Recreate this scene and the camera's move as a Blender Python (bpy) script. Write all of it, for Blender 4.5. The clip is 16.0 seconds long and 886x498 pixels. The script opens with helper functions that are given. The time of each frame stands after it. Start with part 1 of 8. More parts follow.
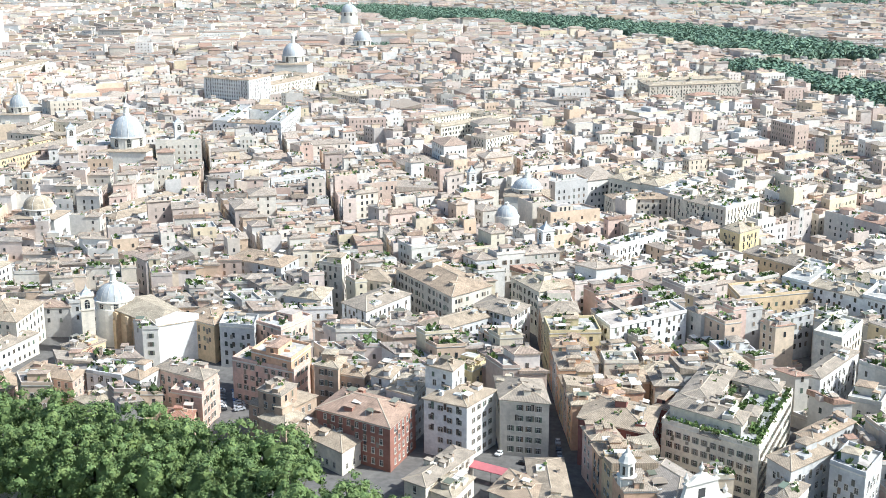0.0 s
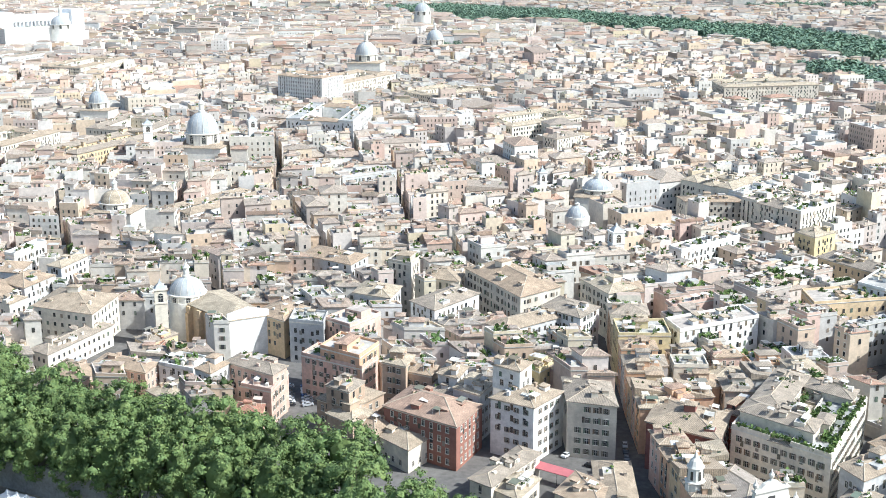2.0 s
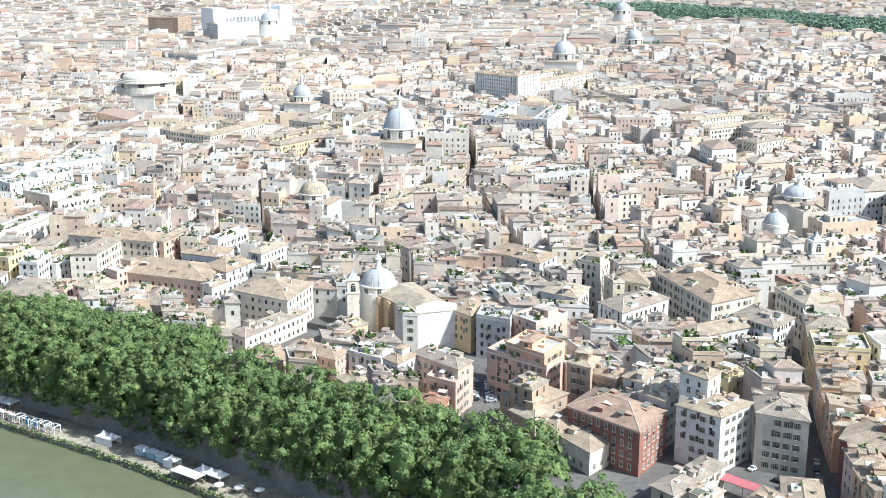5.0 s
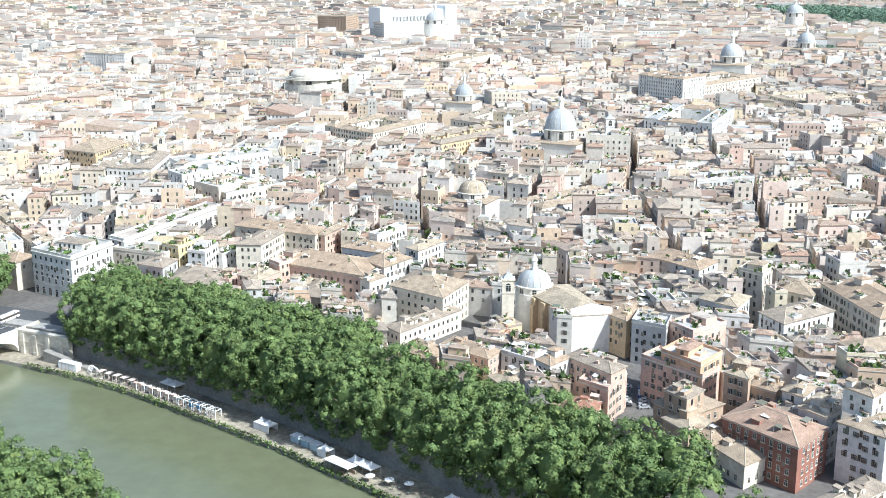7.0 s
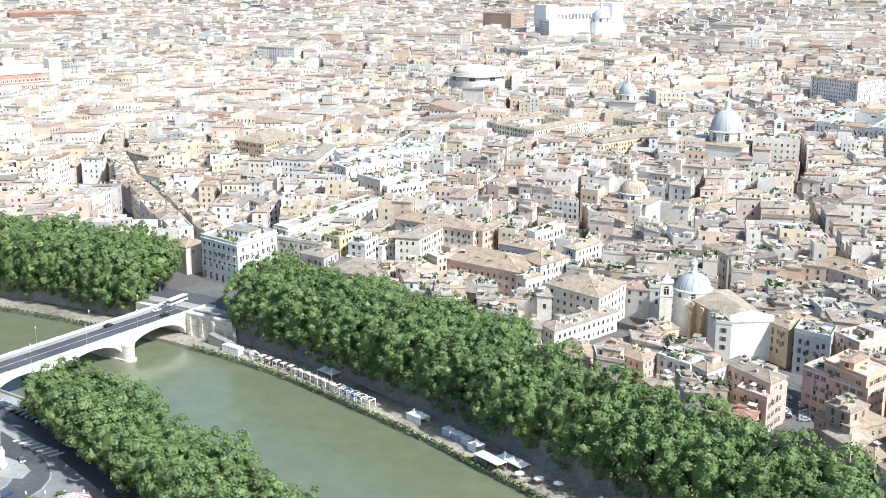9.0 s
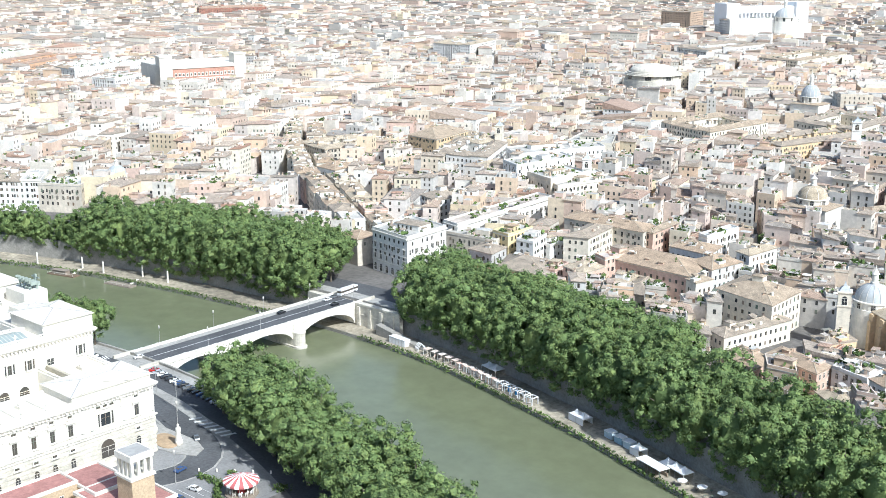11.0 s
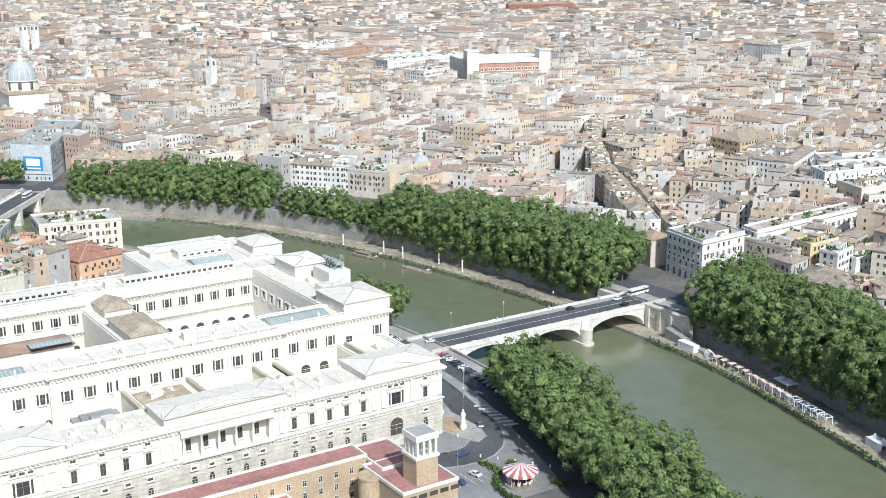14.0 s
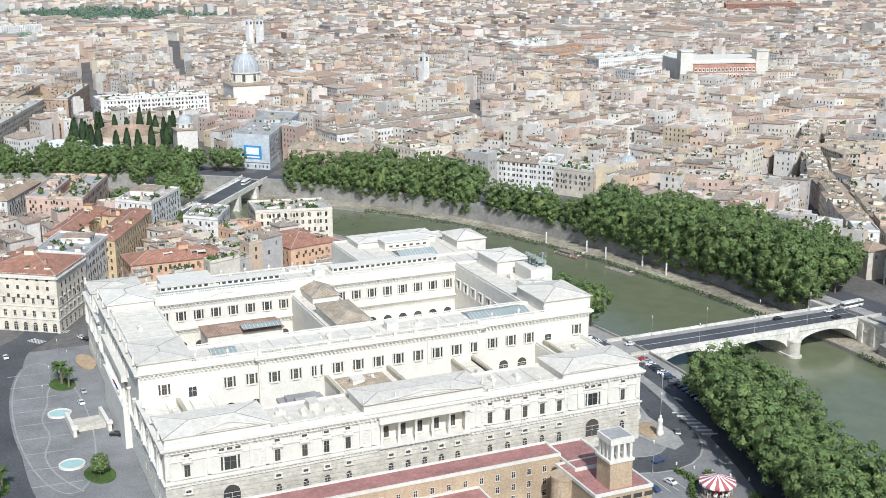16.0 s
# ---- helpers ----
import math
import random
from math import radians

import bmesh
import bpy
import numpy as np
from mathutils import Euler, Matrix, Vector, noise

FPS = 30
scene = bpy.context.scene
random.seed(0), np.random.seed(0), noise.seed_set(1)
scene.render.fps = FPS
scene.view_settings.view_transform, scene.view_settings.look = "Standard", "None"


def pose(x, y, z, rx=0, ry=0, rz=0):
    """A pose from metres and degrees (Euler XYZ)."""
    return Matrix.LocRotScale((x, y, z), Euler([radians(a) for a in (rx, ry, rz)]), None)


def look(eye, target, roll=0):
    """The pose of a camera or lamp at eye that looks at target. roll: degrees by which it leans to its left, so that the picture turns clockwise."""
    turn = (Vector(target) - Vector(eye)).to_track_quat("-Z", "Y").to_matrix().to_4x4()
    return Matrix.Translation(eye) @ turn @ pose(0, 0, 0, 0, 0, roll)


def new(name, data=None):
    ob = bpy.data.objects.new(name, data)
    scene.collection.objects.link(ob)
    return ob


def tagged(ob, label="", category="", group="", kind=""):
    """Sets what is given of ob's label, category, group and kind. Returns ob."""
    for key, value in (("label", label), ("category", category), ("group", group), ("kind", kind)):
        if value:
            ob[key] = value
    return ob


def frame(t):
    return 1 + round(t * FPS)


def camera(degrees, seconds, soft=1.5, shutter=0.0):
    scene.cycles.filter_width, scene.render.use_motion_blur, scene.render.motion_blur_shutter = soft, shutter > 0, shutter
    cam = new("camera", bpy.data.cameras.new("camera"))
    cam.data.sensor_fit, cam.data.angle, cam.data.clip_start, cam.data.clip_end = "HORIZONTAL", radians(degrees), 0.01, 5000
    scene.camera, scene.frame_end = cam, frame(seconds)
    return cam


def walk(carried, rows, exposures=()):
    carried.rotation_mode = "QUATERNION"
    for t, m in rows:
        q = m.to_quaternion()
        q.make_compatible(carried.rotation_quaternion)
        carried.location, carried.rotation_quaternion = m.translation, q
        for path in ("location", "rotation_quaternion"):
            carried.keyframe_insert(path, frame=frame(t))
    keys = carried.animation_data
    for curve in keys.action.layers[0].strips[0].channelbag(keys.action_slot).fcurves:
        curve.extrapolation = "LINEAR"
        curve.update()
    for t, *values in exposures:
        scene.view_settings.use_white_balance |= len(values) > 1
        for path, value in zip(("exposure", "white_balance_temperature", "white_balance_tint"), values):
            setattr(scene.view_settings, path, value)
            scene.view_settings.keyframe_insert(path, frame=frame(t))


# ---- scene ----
# The camera hovers over the north bank and pans to its left.
EYE = 157.0
cam = camera(41.06, 16.0, soft=0.8)
ROWS = [  # seconds, heading to the left of +y, pitch, roll
    (0.0, 4.9, -14.12, -0.15),
    (0.5, 5.87, -14.16, -0.14),
    (1.0, 6.68, -14.16, -0.15),
    (1.5, 7.31, -14.14, -0.1),
    (2.0, 8.36, -14.14, -0.08),
    (2.5, 9.72, -14.16, -0.05),
    (3.0, 10.92, -14.19, -0.05),
    (3.5, 12.06, -14.22, -0.04),
    (4.0, 13.92, -14.22, -0.05),
    (6.5, 23.53, -14.18, -0.04),
    (7.0, 25.61, -14.18, -0.01),
    (7.5, 27.83, -14.19, 0.04),
    (8.0, 29.74, -14.22, 0.06),
    (10.5, 39.59, -14.42, 0.01),
    (11.0, 41.84, -14.43, -0.02),
    (11.5, 44.09, -14.45, -0.05),
    (12.0, 46.47, -14.46, -0.04),
    (12.5, 48.83, -14.5, -0.04),
    (13.0, 51.25, -14.54, -0.07),
    (13.5, 53.72, -14.58, -0.07),
    (14.0, 56.4, -14.55, -0.12),
    (14.5, 59.27, -14.56, -0.09),
    (15.0, 61.76, -14.57, -0.12),
    (15.5, 64.23, -14.59, -0.15),
    (16.0, 66.52, -14.63, -0.16),
]
EXPOSURES = [(0.0, 0.52, 5900, 4), (8.0, 0.52, 5830, 4), (12.0, 0.30, 5860, 5), (16.0, -0.17, 5920, 7)]
walk(cam, [(t, pose(0, 0, EYE, 0, 0, yaw) @ pose(0, 0, 0, 90 + pitch) @ pose(0, 0, 0, 0, 0, roll)) for t, yaw, pitch, roll in ROWS], EXPOSURES)

# ---- daylight: clear afternoon, sun high over the right bank ----
SUN_AZ, SUN_EL = 101.0, 43.0   # degrees from +y towards +x, and above the horizon
world = bpy.data.worlds.new("sky")
scene.world = world
world.use_nodes = True
sky = world.node_tree.nodes.new("ShaderNodeTexSky")
sky.sky_type, sky.sun_disc = "NISHITA", False
sky.sun_elevation, sky.sun_rotation = radians(SUN_EL), radians(SUN_AZ)
sky.air_density, sky.dust_density = 1.0, 2.0
background = world.node_tree.nodes["Background"]
background.inputs["Strength"].default_value = 0.13
world.node_tree.links.new(sky.outputs["Color"], background.inputs["Color"])
sun_data = bpy.data.lights.new("sun", "SUN")
sun_data.energy, sun_data.angle, sun_data.color = 5.0, radians(0.53), (1.0, 0.97, 0.93)
sun = new("sun", sun_data)
ce, se = math.cos(radians(SUN_EL)), math.sin(radians(SUN_EL))
SUN_DIR = Vector((ce * math.sin(radians(SUN_AZ)), ce * math.cos(radians(SUN_AZ)), se))
sun.matrix_world = look(SUN_DIR * 800, (0, 0, 0))

# ---- materials ----
def material(name, colours, rough=0.85, metal=0.0, grain=0.6, stain=0.05, bump=0.15, contrast=0.25, spec=0.3):
    """A weathered surface: its colour picked from a palette by object and by island, with grain and stains at two scales."""
    m = bpy.data.materials.new(name)
    m.use_nodes = True
    nt = m.node_tree
    n, l = nt.nodes, nt.links
    bsdf = n["Principled BSDF"]
    bsdf.inputs["Roughness"].default_value = rough
    bsdf.inputs["Metallic"].default_value = metal
    bsdf.inputs["Specular IOR Level"].default_value = spec
    co = n.new("ShaderNodeNewGeometry")
    info = n.new("ShaderNodeObjectInfo")
    add = n.new("ShaderNodeMath")
    add.operation = "ADD"
    l.new(info.outputs["Random"], add.inputs[0])
    l.new(co.outputs["Random Per Island"], add.inputs[1])
    wrap = n.new("ShaderNodeMath")
    wrap.operation = "FRACT"
    l.new(add.outputs[0], wrap.inputs[0])
    ramp = n.new("ShaderNodeValToRGB")
    ramp.color_ramp.interpolation = "LINEAR"
    els = ramp.color_ramp.elements
    k = len(colours)
    while len(els) < max(k, 2):
        els.new(0.5)
    for i in range(len(els)):
        els[i].position = i / max(k - 1, 1) if k > 1 else float(i)
        els[i].color = (*colours[min(i, k - 1)], 1)
    l.new(wrap.outputs[0], ramp.inputs[0])
    last = ramp.outputs[0]
    for scale, amount in ((grain, contrast), (stain, contrast * 1.1)):
        tex = n.new("ShaderNodeTexNoise")
        tex.inputs["Scale"].default_value = scale
        tex.inputs["Detail"].default_value = 5
        tex.inputs["Roughness"].default_value = 0.65
        l.new(co.outputs["Position"], tex.inputs["Vector"])
        mr = n.new("ShaderNodeMapRange")
        mr.inputs[1].default_value, mr.inputs[2].default_value = 0.3, 0.7
        mr.inputs[3].default_value, mr.inputs[4].default_value = 1 - amount, 1 + amount * 0.5
        l.new(tex.outputs[0], mr.inputs[0])
        mix = n.new("ShaderNodeMix")
        mix.data_type, mix.blend_type = "RGBA", "MULTIPLY"
        mix.inputs[0].default_value = 1.0
        l.new(last, mix.inputs[6])
        l.new(mr.outputs[0], mix.inputs[7])
        last = mix.outputs[2]
        if scale == grain and bump:
            bp = n.new("ShaderNodeBump")
            bp.inputs["Strength"].default_value = bump
            bp.inputs["Distance"].default_value = 0.1
            l.new(tex.outputs[0], bp.inputs["Height"])
            l.new(bp.outputs[0], bsdf.inputs["Normal"])
    l.new(last, bsdf.inputs["Base Color"])
    return m


WALLS = [(0.607, 0.558, 0.484), (0.691, 0.658, 0.601), (0.626, 0.462, 0.331), (0.674, 0.568, 0.428), (0.745, 0.729, 0.696),
         (0.525, 0.394, 0.312), (0.516, 0.499, 0.475), (0.655, 0.598, 0.507), (0.733, 0.708, 0.659), (0.619, 0.447, 0.373), (0.672, 0.574, 0.394), (0.713, 0.688, 0.639), (0.573, 0.425, 0.352), (0.573, 0.549, 0.508)]
ROOFS = [(0.421, 0.341, 0.272), (0.341, 0.292, 0.242), (0.475, 0.391, 0.311), (0.417, 0.299, 0.224), (0.315, 0.281, 0.246),
         (0.491, 0.407, 0.328), (0.394, 0.33, 0.266), (0.426, 0.267, 0.193), (0.369, 0.319, 0.27)]
M_WALL = material("plaster", WALLS, 0.9, contrast=0.16, stain=0.09)
M_TILE = material("clay_tiles", ROOFS, 0.9, grain=2.2, stain=0.5, bump=0.6, contrast=0.3)
M_RIDGE = material("ridge_tiles", [(.50, .42, .32), (.44, .36, .27)], 0.9, grain=2.0, contrast=0.2)
M_FRAME = material("window_stone", [(.58, .54, .47), (.64, .60, .53)], 0.85, contrast=0.1, bump=0)
M_FLAT = material("terrace_paving", [(.50, .47, .42), (.43, .42, .39), (.58, .55, .50), (.46, .36, .29), (.66, .64, .60), (.38, .375, .36)], 0.9, grain=0.5, stain=0.12, contrast=0.3)
M_WIN = material("window_glass", [(.035, .04, .045), (.07, .07, .07), (.10, .085, .07), (.05, .06, .06)], 0.25, spec=0.5, contrast=0.1, bump=0)
M_SHUT = material("shutters", [(.20, .13, .09), (.13, .17, .13), (.25, .22, .19), (.30, .24, .18)], 0.7, contrast=0.1, bump=0)
M_TRIM = material("pale_trim", [(.70, .66, .58), (.75, .72, .65)], 0.85, contrast=0.15)
M_BRICK = material("chimney_brick", [(.5, .36, .26), (.62, .5, .4), (.68, .62, .55)], 0.9, contrast=0.3)
M_PLANT = material("terrace_plants", [(.12, .20, .06), (.16, .22, .065), (.09, .15, .05)], 0.8, grain=2.0, contrast=0.5, bump=0)
M_TRAV = material("travertine", [(.70, .665, .59), (.74, .705, .63)], 0.8, grain=1.4, stain=0.3, contrast=0.09, bump=0.3)
M_TRAVD = material("weathered_travertine", [(.58, .54, .46), (.63, .59, .51)], 0.9, grain=0.9, stain=0.25, contrast=0.22, bump=0.4)
M_ASPH = material("asphalt", [(.105, .108, .114)], 0.9, grain=1.0, stain=0.05, contrast=0.3)
M_SETTS = material("stone_setts", [(.26, .258, .255)], 0.9, grain=1.4, stain=0.08, contrast=0.22)
M_PAVE = material("paving", [(.38, .37, .345)], 0.9, grain=0.8, stain=0.06, contrast=0.25)
M_GROUND = material("town_ground", [(.16, .15, .14)], 0.95, grain=0.4, stain=0.03, contrast=0.3)
M_QUAY = material("quay_stone", [(.40, .355, .275)], 0.95, grain=0.5, stain=0.05, contrast=0.45)
M_EMB = material("embankment_stone", [(.36, .345, .31), (.33, .315, .285)], 0.95, grain=1.1, stain=0.16, contrast=0.26, bump=0.4)
M_GRASS = material("grass", [(.09, .15, .035)], 0.9, grain=1.2, stain=0.08, contrast=0.4)
M_LEAF = material("plane_leaves", [(.176, .256, .090), (.135, .200, .074), (.228, .294, .100), (.100, .155, .060)], 0.6, grain=0.5, stain=0.1, contrast=0.3, bump=0, spec=0.2)
# distance haze is mixed into these greens: paler and bluer than the near leaves
M_FARLEAF = material("hazed_park_leaves", [(.20, .29, .20), (.155, .24, .175), (.235, .325, .205)], 0.7, grain=0.1, stain=0.02, contrast=0.35, bump=0, spec=0.15)
M_BARK = material("bark", [(.20, .17, .13)], 0.9, grain=2.0, contrast=0.4)
M_LEAD = material("dome_lead", [(.42, .45, .47), (.48, .50, .51)], 0.7, contrast=0.2)
M_WHITE = material("white_canvas", [(.82, .82, .82)], 0.8, contrast=0.06, bump=0)
M_RED = material("red_paint", [(.45, .05, .06)], 0.6, contrast=0.15, bump=0)
M_DARK = material("dark_metal", [(.06, .06, .065)], 0.5, metal=0.3, contrast=0.15, bump=0)
M_WATER = material("river_water", [(.165, .18, .108)], 0.18, grain=0.12, stain=0.012, contrast=0.12, bump=0.12, spec=0.5)

# a leaf sends back half of its share of the light and lets the other half through
for leafy in (M_LEAF, M_PLANT):
    nt = leafy.node_tree
    bsdf = nt.nodes["Principled BSDF"]
    glow = nt.nodes.new("ShaderNodeBsdfTranslucent")
    both = nt.nodes.new("ShaderNodeMixShader")
    both.inputs[0].default_value = 0.10
    nt.links.new(bsdf.inputs["Base Color"].links[0].from_socket, glow.inputs["Color"])
    nt.links.new(bsdf.outputs[0], both.inputs[1])
    nt.links.new(glow.outputs[0], both.inputs[2])
    nt.links.new(both.outputs[0], nt.nodes["Material Output"].inputs["Surface"])

def tile_rows(m, period=.5):
    """Rows of curved tiles that run down the slope."""
    nt = m.node_tree
    base = nt.nodes["Principled BSDF"].inputs["Base Color"]
    geo = nt.nodes.new("ShaderNodeNewGeometry")
    ops = [nt.nodes.new("ShaderNodeVectorMath") for _ in range(3)]
    for node, op in zip(ops, ("CROSS_PRODUCT", "NORMALIZE", "DOT_PRODUCT")):
        node.operation = op
    ops[0].inputs[1].default_value = (0, 0, 1)
    nt.links.new(geo.outputs["True Normal"], ops[0].inputs[0])
    nt.links.new(ops[0].outputs[0], ops[1].inputs[0])
    nt.links.new(ops[1].outputs[0], ops[2].inputs[0])
    nt.links.new(geo.outputs["Position"], ops[2].inputs[1])
    turn, wave, span = nt.nodes.new("ShaderNodeMath"), nt.nodes.new("ShaderNodeMath"), nt.nodes.new("ShaderNodeMapRange")
    turn.operation, wave.operation = "MULTIPLY", "SINE"
    turn.inputs[1].default_value = 2 * math.pi / period
    span.inputs[1].default_value, span.inputs[3].default_value, span.inputs[4].default_value = -1, .76, 1.16
    nt.links.new(ops[2].outputs["Value"], turn.inputs[0])
    nt.links.new(turn.outputs[0], wave.inputs[0])
    nt.links.new(wave.outputs[0], span.inputs[0])
    mix = nt.nodes.new("ShaderNodeMix")
    mix.data_type, mix.blend_type = "RGBA", "MULTIPLY"
    mix.inputs[0].default_value = 1.0
    nt.links.new(base.links[0].from_socket, mix.inputs[6])
    nt.links.new(span.outputs[0], mix.inputs[7])
    nt.links.new(mix.outputs[2], base)
    return m


tile_rows(M_TILE)

# ---- building blocks ----
class Bag:
    """Faces gathered by kind of surface; each kind becomes one part, or one slot of a joined mesh."""
    def __init__(self):
        self.kinds = {}

    def add(self, kind, verts, faces):
        v, f = self.kinds.setdefault(kind, ([], []))
        k = len(v)
        v.extend(verts)
        f.extend([tuple(i + k for i in face) for face in faces])

    def box(self, kind, o, a, b, h, bottom=False):
        """A box on the corner o with the edge vectors a and b, which turn left, and the height h."""
        x, y, z = o
        p = [(x, y), (x + a[0], y + a[1]), (x + a[0] + b[0], y + a[1] + b[1]), (x + b[0], y + b[1])]
        v = [(*q, z) for q in p] + [(*q, z + h) for q in p]
        f = [(0, 1, 5, 4), (1, 2, 6, 5), (2, 3, 7, 6), (3, 0, 4, 7), (4, 5, 6, 7)] + ([(3, 2, 1, 0)] if bottom else [])
        self.add(kind, v, f)

    def joined(self, name, slots, parent=None):
        """One mesh object of all kinds, with the materials of slots."""
        v, f, m = [], [], []
        mats = [k for k in slots if k in self.kinds]
        for s, k in enumerate(mats):
            vv, ff = self.kinds[k]
            n = len(v)
            v.extend(vv)
            f.extend([tuple(i + n for i in face) for face in ff])
            m.extend([s] * len(ff))
        me = bpy.data.meshes.new(name)
        me.from_pydata(v, [], f)
        for k in mats:
            me.materials.append(slots[k])
        me.polygons.foreach_set("material_index", m)
        me.update()
        ob = new(name, me)
        ob.parent = parent
        return ob


def mesh_of(name, verts, faces, mat, smooth=False):
    me = bpy.data.meshes.new(name)
    me.from_pydata(verts, [], faces)
    me.materials.append(mat)
    if smooth:
        me.polygons.foreach_set("use_smooth", [True] * len(me.polygons))
    me.update()
    return me


def part(name, me, parent=None, label="", at=None):
    """One mesh object under a thing or a part."""
    ob = new(name, me)
    ob.parent = parent
    if at is not None:
        ob.matrix_basis = at
    if label:
        tagged(ob, label=label)
    return ob


def thing(name, label, category, at=None, group="", kind=""):
    ob = new(name)
    if at is not None:
        ob.matrix_basis = at
    return tagged(ob, label, category, group, kind)


def bag_parts(bag, parent, slots, names):
    """Every kind in the bag as a part of its own; small roofs go with the main roof."""
    for small, main in (("cap", "tile"), ("top", "flat")):
        if small in bag.kinds and main in bag.kinds and slots[small] == slots[main]:
            bag.add(main, *bag.kinds.pop(small))
    made = [part(names[k], mesh_of(names[k], v, f, slots[k]), parent) for k, (v, f) in bag.kinds.items()]
    for ob, k in zip(made, bag.kinds):
        if k in ("win", "shut", "chim", "plant", "trim", "cap", "top", "ridge"):
            tagged(ob, kind="stuff")
    return made


def rings(profile, n=24, phase=0.0, cap=True):
    """A turned solid from (radius, height) pairs."""
    v, f = [], []
    for r, z in profile:
        v += [(r * math.cos(2 * math.pi * (i + phase) / n), r * math.sin(2 * math.pi * (i + phase) / n), z) for i in range(n)]
    for k in range(len(profile) - 1):
        for i in range(n):
            j = (i + 1) % n
            f.append((k * n + i, k * n + j, k * n + n + j, k * n + n + i))
    if cap:
        f.append(tuple(range((len(profile) - 1) * n, len(profile) * n)))
    return v, f


def boxes(*bs):
    """Boxes (x0, y0, z0, x1, y1, z1) as one set of vertices and faces."""
    v, f = [], []
    for x0, y0, z0, x1, y1, z1 in bs:
        k = len(v)
        v += [(x0, y0, z0), (x1, y0, z0), (x1, y1, z0), (x0, y1, z0), (x0, y0, z1), (x1, y0, z1), (x1, y1, z1), (x0, y1, z1)]
        f += [tuple(k + i for i in q) for q in ((0, 1, 5, 4), (1, 2, 6, 5), (2, 3, 7, 6), (3, 0, 4, 7), (4, 5, 6, 7), (3, 2, 1, 0))]
    return v, f


def join(*sets):
    v, f = [], []
    for vv, ff in sets:
        k = len(v)
        v += vv
        f += [tuple(i + k for i in q) for q in ff]
    return v, f


def moved(vf, m):
    return [tuple(m @ Vector(p)) for p in vf[0]], vf[1]


# ---- the river's line: the edge of the south quay, from downstream to upstream ----
BANK = [(420, 20), (240, 110), (80, 205), (-20, 254), (-100, 282), (-169, 302), (-212, 316), (-250, 326), (-307, 339), (-368, 343), (-424, 339),
        (-489, 330), (-562, 313), (-640, 283), (-705, 240), (-760, 188), (-810, 120), (-850, 40), (-890, -60), (-930, -200)]


def smooth_line(pts, step=12.0):
    """A Catmull-Rom curve through the points."""
    out = []
    for i in range(len(pts) - 1):
        p0, p1, p2, p3 = (Vector(pts[max(i - 1, 0)]), Vector(pts[i]), Vector(pts[i + 1]), Vector(pts[min(i + 2, len(pts) - 1)]))
        n = max(2, int((p2 - p1).length / step))
        for k in range(n):
            t = k / n
            out.append(0.5 * (2 * p1 + (p2 - p0) * t + (2 * p0 - 5 * p1 + 4 * p2 - p3) * t * t + (3 * p1 - p0 - 3 * p2 + p3) * t ** 3))
    out.append(Vector(pts[-1]))
    return out


LINE = smooth_line(BANK)
NORMAL = []
for i in range(len(LINE)):
    d = (LINE[min(i + 1, len(LINE) - 1)] - LINE[max(i - 1, 0)]).normalized()
    NORMAL.append(Vector((d.y, -d.x)))   # away from the water on the south side
LINE_A, NORM_A = np.array([tuple(p) for p in LINE]), np.array([tuple(p) for p in NORMAL])
RIVER_W, QUAY_W = 87.0, 15.0
N_QUAY = 7.0
WATER_Z, QUAY_Z = -11.0, -9.4


def bank_offset(x, y):
    """Metres from the south quay's edge: positive inland on the south side, negative across the water."""
    k = int(np.argmin((LINE_A[:, 0] - x) ** 2 + (LINE_A[:, 1] - y) ** 2))
    return (x - LINE_A[k, 0]) * NORM_A[k, 0] + (y - LINE_A[k, 1]) * NORM_A[k, 1]

# ---- ground, river, quays ----
def offset_line(d):
    return [p + n * d for p, n in zip(LINE, NORMAL)]


def strip(name, d0, z0, d1, z1, mat, label, category, lo=0, hi=None, into=None):
    """A ribbon along the river between two offsets from the south quay's edge."""
    a, b = offset_line(d0)[lo:hi], offset_line(d1)[lo:hi]
    v = [(*p, z0) for p in a] + [(*p, z1) for p in b]
    n = len(a)
    f = [(i, i + 1, n + i + 1, n + i) for i in range(n - 1)]
    return tagged(new(name, mesh_of(name, v, f, mat)), label, category, kind="structure")


S_WALL, N_WALL = QUAY_W, -(RIVER_W + N_QUAY)
south, north = offset_line(S_WALL), offset_line(N_WALL)
v = [(*p, 0.0) for p in south] + [(-1100, -2500, 0), (-4900, -2500, 0), (-4900, 4900, 0), (4900, 4900, 0), (4900, -1500, 0)]
ns = len(v)
v += [(*p, 0.0) for p in north] + [(-1000, -2500, 0), (4800, -2500, 0)]
f = [tuple(reversed(range(ns))), tuple(range(ns, len(v)))]
tagged(new("ground", mesh_of("ground", v, f, M_GROUND)), "dusty grey town ground reaching the horizon", "ground", kind="structure")
strip("river_bed", S_WALL, -13.0, N_WALL, -13.0, M_QUAY, "muddy river bed below the water", "river bed")
strip("water", 0.5, WATER_Z, -RIVER_W - 0.5, WATER_Z, M_WATER, "calm opaque olive-green river water", "water")
strip("quay_south", 0, QUAY_Z, S_WALL, QUAY_Z + 0.2, M_QUAY, "pale dusty stone quay beside the river", "quay")
strip("quay_edge_south", 0, -13, 0, QUAY_Z, M_EMB, "worn stone edge of the south quay", "quay edge")
strip("quay_north", -RIVER_W, QUAY_Z, N_WALL, QUAY_Z + 0.2, M_QUAY, "narrow stone quay beside the river", "quay")
strip("quay_edge_north", -RIVER_W, -13, -RIVER_W, QUAY_Z, M_EMB, "worn stone edge of the north quay", "quay edge")


